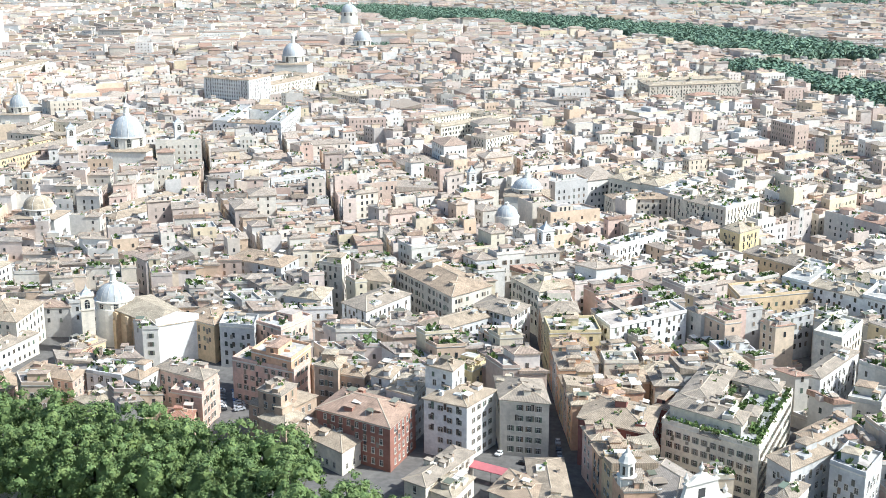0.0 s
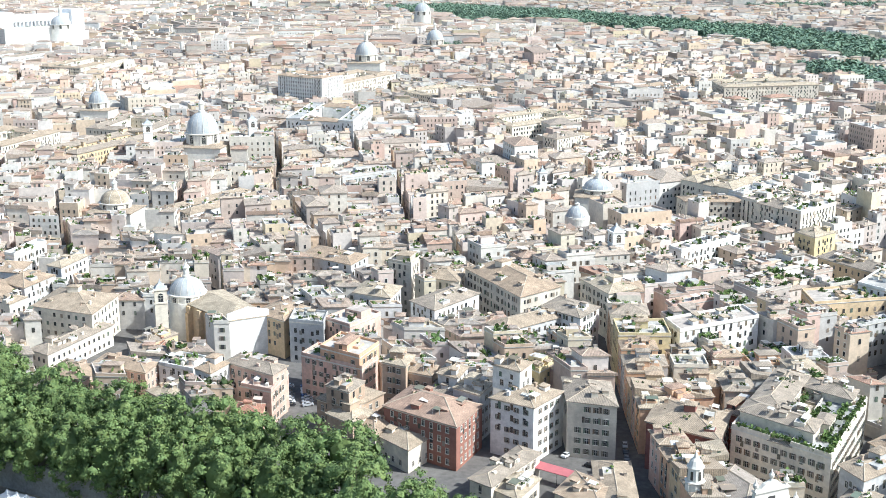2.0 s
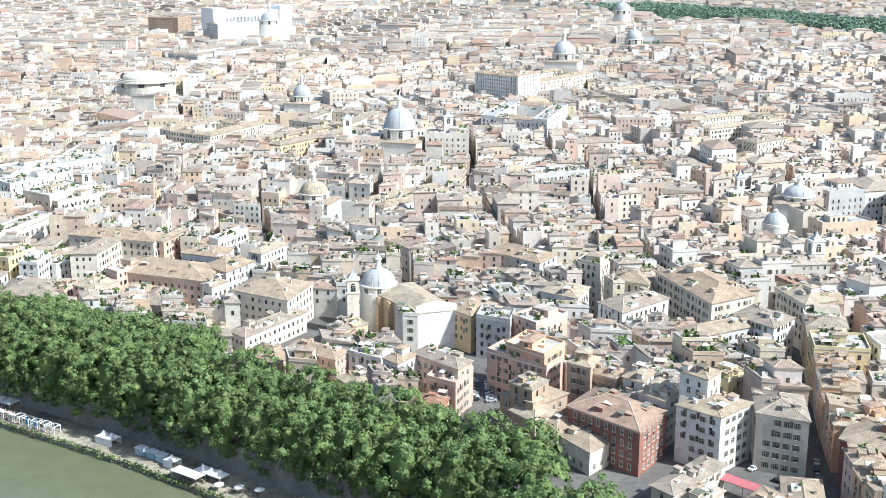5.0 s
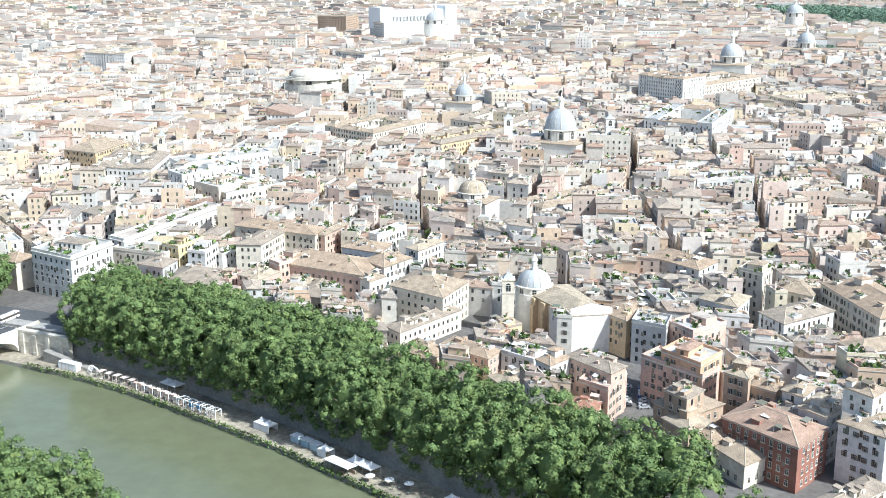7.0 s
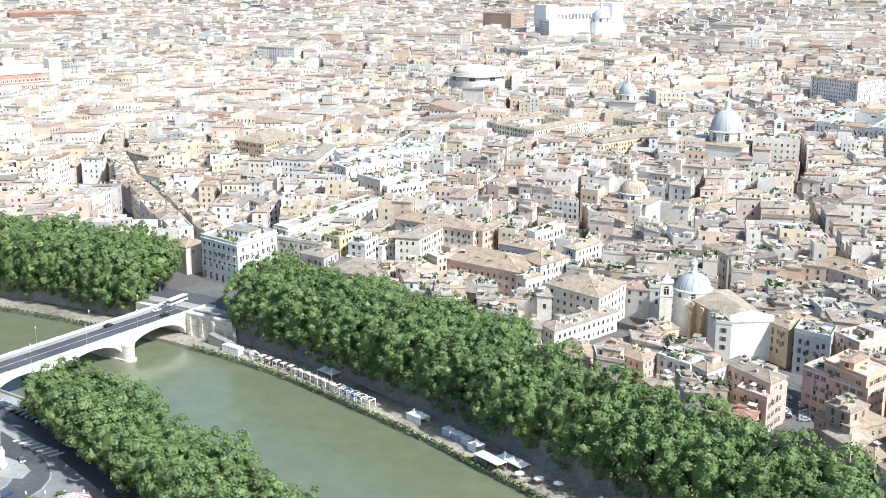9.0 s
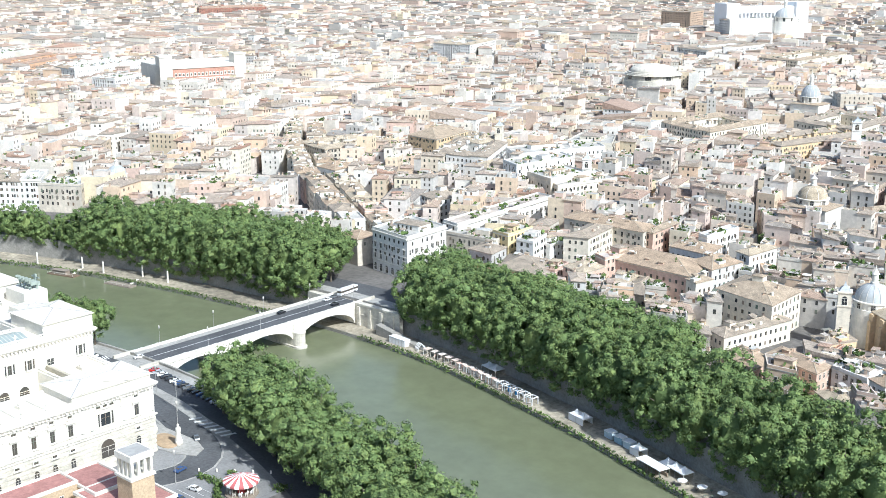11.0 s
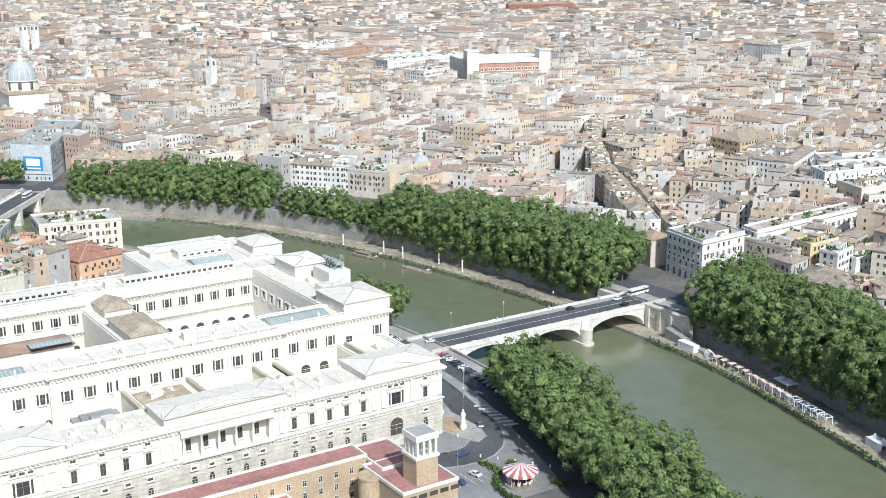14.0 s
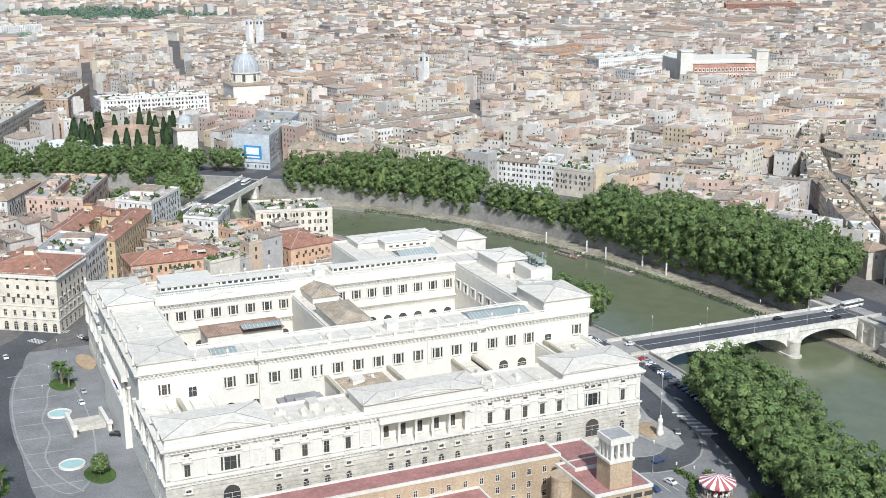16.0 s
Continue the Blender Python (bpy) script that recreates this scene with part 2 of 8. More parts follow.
def bank_wall(name, d, out):
    """The high embankment wall with a parapet on top."""
    a, b = offset_line(d), offset_line(d + out * 0.8)
    n = len(a)
    v = [(*p, QUAY_Z - 0.5) for p in a] + [(*p, 1.0) for p in a] + [(*p, 1.0) for p in b] + [(*p, -0.2) for p in b]
    f = [(k * n + i, k * n + i + 1, (k + 1) * n + i + 1, (k + 1) * n + i) for k in range(3) for i in range(n - 1)]
    tagged(new(name, mesh_of(name, v, f, M_EMB)), "tall grey stained embankment wall of stone blocks", "embankment wall", kind="structure")


bank_wall("wall_south", S_WALL, 1)
bank_wall("wall_north", N_WALL, -1)
strip("road_south", S_WALL + 9, 0.06, S_WALL + 22, 0.06, M_ASPH, "dark asphalt riverside road under plane trees", "road")
strip("pavement_south", S_WALL + 0.8, 0.10, S_WALL + 9, 0.10, M_PAVE, "paved riverside walk under plane trees", "pavement")
strip("pavement_north", N_WALL - 0.8, 0.10, N_WALL - 8, 0.10, M_PAVE, "paved riverside walk under plane trees", "pavement")

WOODS = []      # belts of trees: two ends and half the width
STREETS = []    # long straight streets: two ends and half the width
EXCLUDED = []   # circles that the general town leaves free: x, y, radius

# ---- the general town ----
SLOTS = {"wall": M_WALL, "tile": M_TILE, "flat": M_FLAT, "win": M_WIN, "shut": M_SHUT, "trim": M_TRIM, "chim": M_BRICK, "ridge": M_RIDGE, "plant": M_PLANT, "cap": M_TILE, "top": M_FLAT}
NAMES = {"wall": "wall", "tile": "roof", "flat": "terrace", "win": "windows", "shut": "shutters", "trim": "stone_trim", "chim": "chimney_stacks", "ridge": "ridge_caps", "plant": "terrace_plants", "cap": "small_roofs", "top": "hut_tops"}


def lerp2(a, b, t):
    return (a[0] + (b[0] - a[0]) * t, a[1] + (b[1] - a[1]) * t)


def inset(q, d):
    """A convex quad (counter-clockwise) with its edges moved inwards by d."""
    out = []
    for i in range(4):
        p, a, b = Vector(q[i]), Vector(q[i - 1]), Vector(q[(i + 1) % 4])
        u, w = (p - a).normalized(), (b - p).normalized()
        na, nb = Vector((-u.y, u.x)), Vector((-w.y, w.x))
        k = 1 + na.dot(nb)
        out.append(tuple(p + (na + nb) * (d / max(k, 0.35))))
    return out


def leaf_clump(bag, c, s, r, n=10):
    """A shrub of small leaf clumps."""
    v, f = [], []
    for _ in range(n):
        o = Vector((r.gauss(0, .45), r.gauss(0, .45), abs(r.gauss(.5, .3)))) * s
        a, b = Vector((r.uniform(-1, 1), r.uniform(-1, 1), r.uniform(-1, 1))), Vector((r.uniform(-1, 1), r.uniform(-1, 1), r.uniform(-1, 1)))
        a, b = a.normalized() * s * .38, b.normalized() * s * .38
        k = len(v)
        o = o + Vector(c)
        v += [tuple(o - a - b), tuple(o + a - b), tuple(o + a + b), tuple(o - a + b)]
        f.append((k, k + 1, k + 2, k + 3))
    bag.add("plant", v, f)


def windows_on(bag, a, b, z0, z1, r, lod, step=None, floor=None):
    """Rows of windows on the wall from a to b (outside to the right of the way)."""
    dx, dy = b[0] - a[0], b[1] - a[1]
    L = math.hypot(dx, dy)
    if L < 3.2:
        return
    ux, uy = dx / L, dy / L
    nx, ny = uy, -ux
    step = step or r.uniform(2.7, 4.0)
    floor = floor or r.uniform(3.3, 4.1)
    n = max(1, int((L - 1.2) / step))
    off = (L - (n - 1) * step) / 2
    ww, wh = r.uniform(.5, .62), r.uniform(1.6, 2.1)
    style = r.random()
    z = z0 + (1.2 if r.random() < .5 else 4.6)
    while z + wh < z1 - .5:
        for i in range(n):
            if r.random() < .1:
                continue
            s = off + i * step
            cx, cy = a[0] + ux * s, a[1] + uy * s

            def pane(kind, s0, s1, za, zb, out):
                o = (nx * out, ny * out)
                bag.add(kind, [(cx + ux * s0 + o[0], cy + uy * s0 + o[1], za), (cx + ux * s1 + o[0], cy + uy * s1 + o[1], za),
                               (cx + ux * s1 + o[0], cy + uy * s1 + o[1], zb), (cx + ux * s0 + o[0], cy + uy * s0 + o[1], zb)], [(0, 1, 2, 3)])
            if lod == 0 and style < .75:
                pane("trim", -ww - .22, ww + .22, z - .25, z + wh + .3, .05)
            if r.random() < .35:
                pane("shut", -ww, ww, z, z + wh, .10)
            else:
                pane("win", -ww, ww, z, z + wh, .09)
                if lod == 0 and style > .55:
                    pane("shut", -ww * 1.95, -ww, z, z + wh, .12)
                    pane("shut", ww, ww * 1.95, z, z + wh, .12)
        z += floor


def ridge_caps(bag, segs, w=.2):
    """Rounded cap tiles along hips and ridges."""
    v, f = [], []
    for a, b in segs:
        dx, dy = b[0] - a[0], b[1] - a[1]
        L = math.hypot(dx, dy) or 1.0
        nx, ny = -dy / L * w, dx / L * w
        k = len(v)
        for p in (a, b):
            v += [(p[0] + nx, p[1] + ny, p[2] + .02), (p[0], p[1], p[2] + .16), (p[0] - nx, p[1] - ny, p[2] + .02)]
        f += [(k, k + 1, k + 4, k + 3), (k + 1, k + 2, k + 5, k + 4)]
    bag.add("ridge", v, f)


def hip_roof(bag, q, h, rise, over=.55, kind="tile", caps=False):
    e = inset(q, -over)
    L = [math.hypot(e[(i + 1) % 4][0] - e[i][0], e[(i + 1) % 4][1] - e[i][1]) for i in range(4)]
    s = 0 if L[0] + L[2] < L[1] + L[3] else 1        # the short pair of sides
    short, long_ = (L[s] + L[s + 2]) / 2, (L[1 - s] + L[3 - s]) / 2
    m0, m1 = lerp2(e[s], e[s + 1], .5), lerp2(e[s + 2], e[(s + 3) % 4], .5)
    t = min(.46, .5 * short / max(long_, .1))
    r0, r1 = lerp2(m0, m1, t), lerp2(m1, m0, t)
    z = h + rise
    v = [(*p, h) for p in e] + [(*r0, z), (*r1, z)] + [(*p, h - .22) for p in e]
    i0, i1, i2, i3 = s, s + 1, s + 2, (s + 3) % 4
    f = [(i0, i1, 4), (i1, i2, 5, 4), (i2, i3, 5), (i3, i0, 4, 5), (9, 8, 7, 6)] + [(6 + k, 6 + (k + 1) % 4, (k + 1) % 4, k) for k in range(4)]
    bag.add(kind, v, f)
    if caps:
        ridge_caps(bag, [(v[i0], v[4]), (v[i1], v[4]), (v[i2], v[5]), (v[i3], v[5]), (v[4], v[5])])
    return r0, r1, z


def shed_roof(bag, q, h, rise, over=.5, kind="tile"):
    e = inset(q, -over)
    v = [(*e[0], h), (*e[1], h), (*e[2], h + rise), (*e[3], h + rise)] + [(*p, h - .2) for p in e]
    f = [(0, 1, 2, 3), (7, 6, 5, 4), (4, 5, 1, 0), (5, 6, 2, 1), (6, 7, 3, 2), (7, 4, 0, 3)]
    bag.add(kind, v, f)


def quad_box(bag, kind, q, z0, z1):
    v = [(*p, z0) for p in q] + [(*p, z1) for p in q]
    bag.add(kind, v, [(0, 1, 5, 4), (1, 2, 6, 5), (2, 3, 7, 6), (3, 0, 4, 7), (4, 5, 6, 7)])


def walls_of(bag, q, z0, z1):
    v = [(*p, z0) for p in q] + [(*p, z1) for p in q]
    bag.add("wall", v, [(0, 1, 5, 4), (1, 2, 6, 5), (2, 3, 7, 6), (3, 0, 4, 7)])


def inside(q, r, m=.2):
    a, b = r.uniform(m, 1 - m), r.uniform(m, 1 - m)
    return lerp2(lerp2(q[0], q[1], a), lerp2(q[3], q[2], a), b)


def rect_at(c, w, d, ang):
    ca, sa = math.cos(ang), math.sin(ang)
    return [(c[0] + x * ca - y * sa, c[1] + x * sa + y * ca) for x, y in ((-w, -d), (w, -d), (w, d), (-w, d))]


def chimney(bag, p, z, r, ang):
    w, h = r.uniform(.35, .6), r.uniform(1.0, 2.0)
    quad_box(bag, "chim", rect_at(p, w, w * .7, ang), z - 1.2, z + h)
    quad_box(bag, "cap", rect_at(p, w + .15, w * .7 + .15, ang), z + h, z + h + .18)


def roof_clutter(bag, q, z, slope, r, ang, n):
    """Dormers, cut terraces with plants, awnings, tanks and little sheds on a roof."""
    for _ in range(n):
        c, k = inside(q, r, .14), r.random()
        zz = z + slope * .35
        if k < .3:
            d = rect_at(c, r.uniform(.8, 1.5), r.uniform(.8, 1.4), ang)
            walls_of(bag, d, z - .5, zz + 1.7)
            shed_roof(bag, d, zz + 1.7, .35, .2, "cap")
            windows_on(bag, d[0], (d[1][0] + (d[1][0] - d[0][0]) * .8, d[1][1] + (d[1][1] - d[0][1]) * .8), zz - 1.4, zz + 2.3, r, 2, 2.0)
        elif k < .5:
            d = rect_at(c, r.uniform(1.4, 2.6), r.uniform(1.0, 1.8), ang)
            quad_box(bag, "wall", d, z - .5, zz + .9)
            bag.add("top", [(*p, zz + .92) for p in inset(d, .2)], [(0, 1, 2, 3)])
            for _ in range(2):
                leaf_clump(bag, (*inside(d, r, .1), zz + .9), r.uniform(.6, 1.1), r, 7)
        elif k < .65:
            d = rect_at(c, r.uniform(1.0, 2.2), r.uniform(.8, 1.5), ang)
            v = [(*p, zz + 2.0 + .3 * (i > 1)) for i, p in enumerate(d)]
            bag.add(r.choice(("trim", "trim", "shut", "top")), v + [(x, y, zq - .08) for x, y, zq in v], [(0, 1, 2, 3), (7, 6, 5, 4), (0, 4, 5, 1), (1, 5, 6, 2), (2, 6, 7, 3), (3, 7, 4, 0)])
            for p in d:
                quad_box(bag, "trim", rect_at(p, .05, .05, ang), z - .2, zz + 2.1)
        elif k < .85:
            quad_box(bag, r.choice(("trim", "wall", "chim")), rect_at(c, r.uniform(.3, .9), r.uniform(.3, .6), ang), z - .3, zz + r.uniform(.7, 1.5))
        else:
            leaf_clump(bag, (*c, zz), r.uniform(.6, 1.2), r, 8)


def house_geo(bag, q, z0, h, r, lod, outer=(1, 1, 1, 1), roof=None, step=None, floor=None):
    """A house on a quad: walls, windows, and a hipped, sheltered or terraced roof."""
    ang = math.atan2(q[1][1] - q[0][1], q[1][0] - q[0][0])
    short = min(math.hypot(q[1][0] - q[0][0], q[1][1] - q[0][1]), math.hypot(q[2][0] - q[1][0], q[2][1] - q[1][1]))
    kind = roof or r.choices(("hip", "shed", "flat"), (.34, .12, .54))[0]
    top = z0 + h
    if kind == "flat":
        walls_of(bag, q, z0, top + .9)
        i = inset(q, .35)
        v = [(*p, top + .9) for p in q] + [(*p, top + .9) for p in i] + [(*p, top) for p in i]
        bag.add("wall", v, [(k, (k + 1) % 4, 4 + (k + 1) % 4, 4 + k) for k in range(4)] + [(4 + k, 4 + (k + 1) % 4, 8 + (k + 1) % 4, 8 + k) for k in range(4)])
        bag.add("flat", [(*p, top) for p in i], [(0, 1, 2, 3)])
        if short > 8 and r.random() < .75:
            c = inside(q, r, .35)
            w, d = r.uniform(1.8, short * .36), r.uniform(1.6, short * .3)
            qq = rect_at(c, w, d, ang)
            walls_of(bag, qq, top, top + 2.9)
            if r.random() < .6:
                hip_roof(bag, qq, top + 2.9, .7, .3, "cap")
            else:
                bag.add("top", [(*p, top + 2.9) for p in qq], [(0, 1, 2, 3)])
            if lod < 2:
                for k in range(4):
                    windows_on(bag, qq[k], qq[(k + 1) % 4], top - .9, top + 3.3, r, 2, 2.6)
        if lod < 2:
            for _ in range(r.choice((1, 2, 4, 7, 10) if lod == 0 else (0, 1, 3, 5))):
                leaf_clump(bag, (*inside(q, r, .08), top), r.uniform(.8, 2.2), r, 9 if lod == 0 else 5)
            if r.random() < .5:
                chimney(bag, inside(q, r, .12), top + 1, r, ang)
            for _ in range(r.choice((0, 1, 2, 3))):
                quad_box(bag, r.choice(("trim", "trim", "wall", "win")), rect_at(inside(q, r, .2), r.uniform(.5, 1.6), .5, ang), top, top + r.uniform(.8, 1.3))
    else:
        walls_of(bag, q, z0, top)
        if kind == "hip":
            r0, r1, z = hip_roof(bag, q, top, short * r.uniform(.13, .19), r.uniform(.3, .7), caps=lod < 2)
        else:
            k = r.randrange(4)
            rise = short * r.uniform(.16, .26)
            shed_roof(bag, q[k:] + q[:k], top, rise)
            z = top + rise * .6
            kq = q[k:] + q[:k]
            bag.add("wall", [(*kq[1], top - .1), (*kq[2], top - .1), (*kq[2], top + rise - .15), (*kq[3], top - .1), (*kq[3], top + rise - .15), (*kq[0], top - .1)],
                    [(0, 1, 2), (1, 3, 4, 2), (3, 5, 4)])
            r0 = r1 = lerp2(q[0], q[2], .5)
        if lod < 3:
            for _ in range(r.choice((1, 1, 2, 3) if lod < 2 else (0, 1))):
                p = inside(q, r, .2)
                chimney(bag, p, top + (z - top) * .45, r, ang)
        if lod < 3 and r.random() < .28 and short > 8:
            c = lerp2(r0, r1, r.random())
            qq = rect_at(c, r.uniform(1.6, 3), r.uniform(1.5, 2.4), ang)
            walls_of(bag, qq, top, z + 1.8)
            hip_roof(bag, qq, z + 1.8, .6, .3, "cap")
            for k in range(4 if lod < 2 else 0):
                windows_on(bag, qq[k], qq[(k + 1) % 4], z - 1.2, z + 2.0, r, 2, 2.4)
    if lod < 2 and short > 6:
        roof_clutter(bag, q, top, 0 if kind == "flat" else z - top, r, ang, r.choice((2, 3, 4, 6)) if lod == 0 else r.choice((0, 1, 2, 3)))
    if lod == 0:
        e = inset(q, -.25)
        v = [(*p, top - .75) for p in q] + [(*p, top - .3) for p in e] + [(*p, top - .1) for p in e]
        bag.add("trim", v, [(k, (k + 1) % 4, 4 + (k + 1) % 4, 4 + k) for k in range(4)] + [(4 + k, 4 + (k + 1) % 4, 8 + (k + 1) % 4, 8 + k) for k in range(4)])
    if lod == 2:
        for _ in range(r.choice((0, 0, 1, 2))):
            quad_box(bag, r.choice(("trim", "wall", "chim")), rect_at(inside(q, r, .15), r.uniform(.6, 1.8), r.uniform(.5, 1.2), ang), top - .3, top + r.uniform(1.4, 3.2))
        if r.random() < .22:
            leaf_clump(bag, (*inside(q, r, .1), top + .6), r.uniform(1.0, 1.9), r, 4)
    if lod < 3:
        st, fl = step or r.uniform(2.8, 4.0), floor or r.uniform(3.3, 4.0)
        for k in range(4):
            near_side = (q[(k + 1) % 4][1] - q[k][1]) * q[k][0] - (q[(k + 1) % 4][0] - q[k][0]) * q[k][1] < 0
            if lod == 2 and not near_side:
                continue             # far roofs hide the backs of the houses
            if outer[k]:
                windows_on(bag, q[k], q[(k + 1) % 4], z0 if lod < 2 else z0 + h * .25, top, r, lod, st, fl)
            elif r.random() < (.8 if lod < 2 else .4):
                windows_on(bag, q[k], q[(k + 1) % 4], z0 + h * .4, top, r, 2, st * 1.35, fl)


def area(q):
    return abs(sum(q[i][0] * q[(i + 1) % 4][1] - q[(i + 1) % 4][0] * q[i][1] for i in range(4))) / 2


def divide(q, outer, r, limit, out):
    """Split a block's quad into plots; outer tells the sides that face a street."""
    if area(q) < limit * r.uniform(.7, 1.5):
        out.append((q, outer))
        return
    a = math.hypot(q[1][0] - q[0][0], q[1][1] - q[0][1]) + math.hypot(q[2][0] - q[3][0], q[2][1] - q[3][1])
    b = math.hypot(q[2][0] - q[1][0], q[2][1] - q[1][1]) + math.hypot(q[3][0] - q[0][0], q[3][1] - q[0][1])
    t, u = r.uniform(.36, .64), r.uniform(-.05, .05)
    if a > b:
        m, n = lerp2(q[0], q[1], t), lerp2(q[3], q[2], t + u)
        divide([q[0], m, n, q[3]], (outer[0], 0, outer[2], outer[3]), r, limit, out)
        divide([m, q[1], q[2], n], (outer[0], outer[1], outer[2], 0), r, limit, out)
    else:
        m, n = lerp2(q[1], q[2], t), lerp2(q[0], q[3], t + u)
        divide([q[0], q[1], m, n], (outer[0], outer[1], 0, outer[3]), r, limit, out)
        divide([n, m, q[2], q[3]], (0, outer[1], outer[2], outer[3]), r, limit, out)


def covered(x, y, margin=1.0):
    """Whether a footprint of a placed house lies here."""
    for q in FOOT:
        if (x - q[0][0]) ** 2 + (y - q[0][1]) ** 2 > 26000:
            continue
        if all((q[(i + 1) % 4][0] - q[i][0]) * (y - q[i][1]) - (q[(i + 1) % 4][1] - q[i][1]) * (x - q[i][0]) >
               -margin * math.hypot(q[(i + 1) % 4][0] - q[i][0], q[(i + 1) % 4][1] - q[i][1]) for i in range(4)):
            return True
    return False


def on_street(x, y):
    for x0, y0, x1, y1, w in STREETS:
        dx, dy = x1 - x0, y1 - y0
        t = min(1, max(0, ((x - x0) * dx + (y - y0) * dy) / (dx * dx + dy * dy)))
        if (x - x0 - dx * t) ** 2 + (y - y0 - dy * t) ** 2 < w * w:
            return True
    return False


def free_ground(x, y):
    """Whether the general town may build here."""
    if covered(x, y):
        return False
    for x0, y0, x1, y1, w in WOODS:
        dx, dy = x1 - x0, y1 - y0
        t = min(1, max(0, ((x - x0) * dx + (y - y0) * dy) / (dx * dx + dy * dy)))
        if (x - x0 - dx * t) ** 2 + (y - y0 - dy * t) ** 2 < w * w:
            return False
    if on_street(x, y):
        return False
    for cx, cy, cr in EXCLUDED:
        if (x - cx) ** 2 + (y - cy) ** 2 < cr * cr:
            return False
    if y < 372 and -115 < x < 40:
        return False                 # yards and low roofs placed one by one
    d = bank_offset(x, y)
    if d > 56:
        return True
    return d < -(RIVER_W + 36) and x < -500 and y > -120


def town(cell_u, cell_v, turn, near, far, limit, jitter, street):
    """Blocks on a warped lattice between two distances from the origin. Yields plots."""
    c, s = math.cos(turn), math.sin(turn)
    cells = {}

    def corner(i, j):
        if (i, j) not in cells:
            r = random.Random(i * 7919 + j * 104729)
            u, w = i * cell_u + r.uniform(-1, 1) * jitter, j * cell_v + r.uniform(-1, 1) * jitter
            x, y = u * c - w * s, u * s + w * c
            n = noise.noise_vector(Vector((x / 420, y / 420, 3.1)))
            cells[i, j] = (x + n.x * 75, y + n.y * 75)
        return cells[i, j]
    k = int(far / min(cell_u, cell_v)) + 3
    for i in range(-k, k):
        for j in range(-k, k):
            q = [corner(i, j), corner(i + 1, j), corner(i + 1, j + 1), corner(i, j + 1)]
            mx, my = sum(p[0] for p in q) / 4, sum(p[1] for p in q) / 4
            d, az = math.hypot(mx, my), math.degrees(math.atan2(mx, my))
            if not (near <= d < far and -94 < az < 20):
                continue
            r = random.Random(i * 31 + j * 1009 + 5)
            if r.random() < .015:
                continue
            plots = []
            divide(inset(q, r.uniform(*street)), (1, 1, 1, 1), r, limit * (r.choice((.7, .8, 1, 1.3, 2.4, 6)) if d > 620 else r.choice((.55, .65, .8, 1))), plots)
            for pq, outer in plots:
                if area(pq) < 25:
                    continue
                px, py = sum(p[0] for p in pq) / 4, sum(p[1] for p in pq) / 4
                yield pq, outer, px, py, math.hypot(px, py), r


def wings_of(q, depth):
    """Four wings round the court of a large plot."""
    la, lb = math.hypot(q[1][0] - q[0][0], q[1][1] - q[0][1]), math.hypot(q[3][0] - q[0][0], q[3][1] - q[0][1])
    fa, fb = min(.4, depth / la), min(.4, depth / lb)
    return [[lerp2(lerp2(q[0], q[1], u), lerp2(q[3], q[2], u), w) for u, w in ((s0, t0), (s1, t0), (s1, t1), (s0, t1))]
            for s0, s1, t0, t1 in ((0, 1, 0, fb), (0, 1, 1 - fb, 1), (0, fa, fb, 1 - fb), (1 - fa, 1, fb, 1 - fb))]


def palazzo_geo(bag, q, z0, h, r, lod, outer):
    """A house, or on a large plot a palazzo of four wings."""
    side = min(math.hypot(q[k][0] - q[k - 1][0], q[k][1] - q[k - 1][1]) for k in range(4))
    if side < 27 or area(q) < 800:
        return house_geo(bag, q, z0, h, r, lod, outer)
    h = max(h, 15) + 2
    step, floor = r.uniform(3.0, 4.0), r.uniform(3.8, 4.4)
    for k, wing in enumerate(wings_of(q, r.uniform(10, 13))):
        house_geo(bag, wing, z0, h - .3 * k, r, lod, (1, 1, 1, 1), "hip" if k > 1 or r.random() < .6 else "flat", step, floor)


def build_town():
    singles, chunks = 0, {}
    for q, outer, x, y, d, r in (*town(58, 46, .42, 300, 1750, 165, 8, (2.2, 3.6)), *town(88, 72, .2, 1750, 3800, 540, 12, (4, 7))):
        if not free_ground(x, y) or any(on_street(*lerp2(p, (x, y), .08)) for p in q) or (d < 1300 and any(covered(*lerp2(p, (x, y), .25), 0) for p in q)) or (d < 700 and not all(free_ground(*lerp2(p, (x, y), .12)) for p in q)):
            continue
        if not any(outer) and r.random() < .4:
            h = r.uniform(3, 8)          # low sheds in the courts
        else:
            h = min(29, max(7.5, 15.5 + min(2.5, d / 500) + 5 * noise.noise(Vector((x / 120, y / 120, 7.7))) + r.gauss(0, 4.2 if d > 620 else 2.6)))
        lod = 0 if d < 560 else 1 if d < 860 else 2 if d < 1500 else 3
        if d < 540 and singles < 95:
            bag = Bag()
            palazzo_geo(bag, q, 0, h, r, 0, outer)
            house = thing("house", "plastered town house with clay tiles and shuttered windows", "house", group="town houses")
            bag_parts(bag, house, SLOTS, NAMES)
            singles += 1
        else:
            key = (lod, int(x // 700), int(y // 700)) if lod > 1 else (lod, 0, 0)
            palazzo_geo(chunks.setdefault(key, Bag()), q, 0, h, r, lod, outer)
            for k in range(4):
                if lod == 3 and d < 2400 and outer[k] and (q[(k + 1) % 4][1] - q[k][1]) * x < (q[(k + 1) % 4][0] - q[k][0]) * y:
                    windows_on(chunks[key], q[k], q[(k + 1) % 4], h * .4, h, r, 2, 4.8, 4.4)
    for key, bag in chunks.items():
        tagged(bag.joined("town_houses", SLOTS), "dense town houses with clay tile roofs and terraces", "houses", kind="stuff")

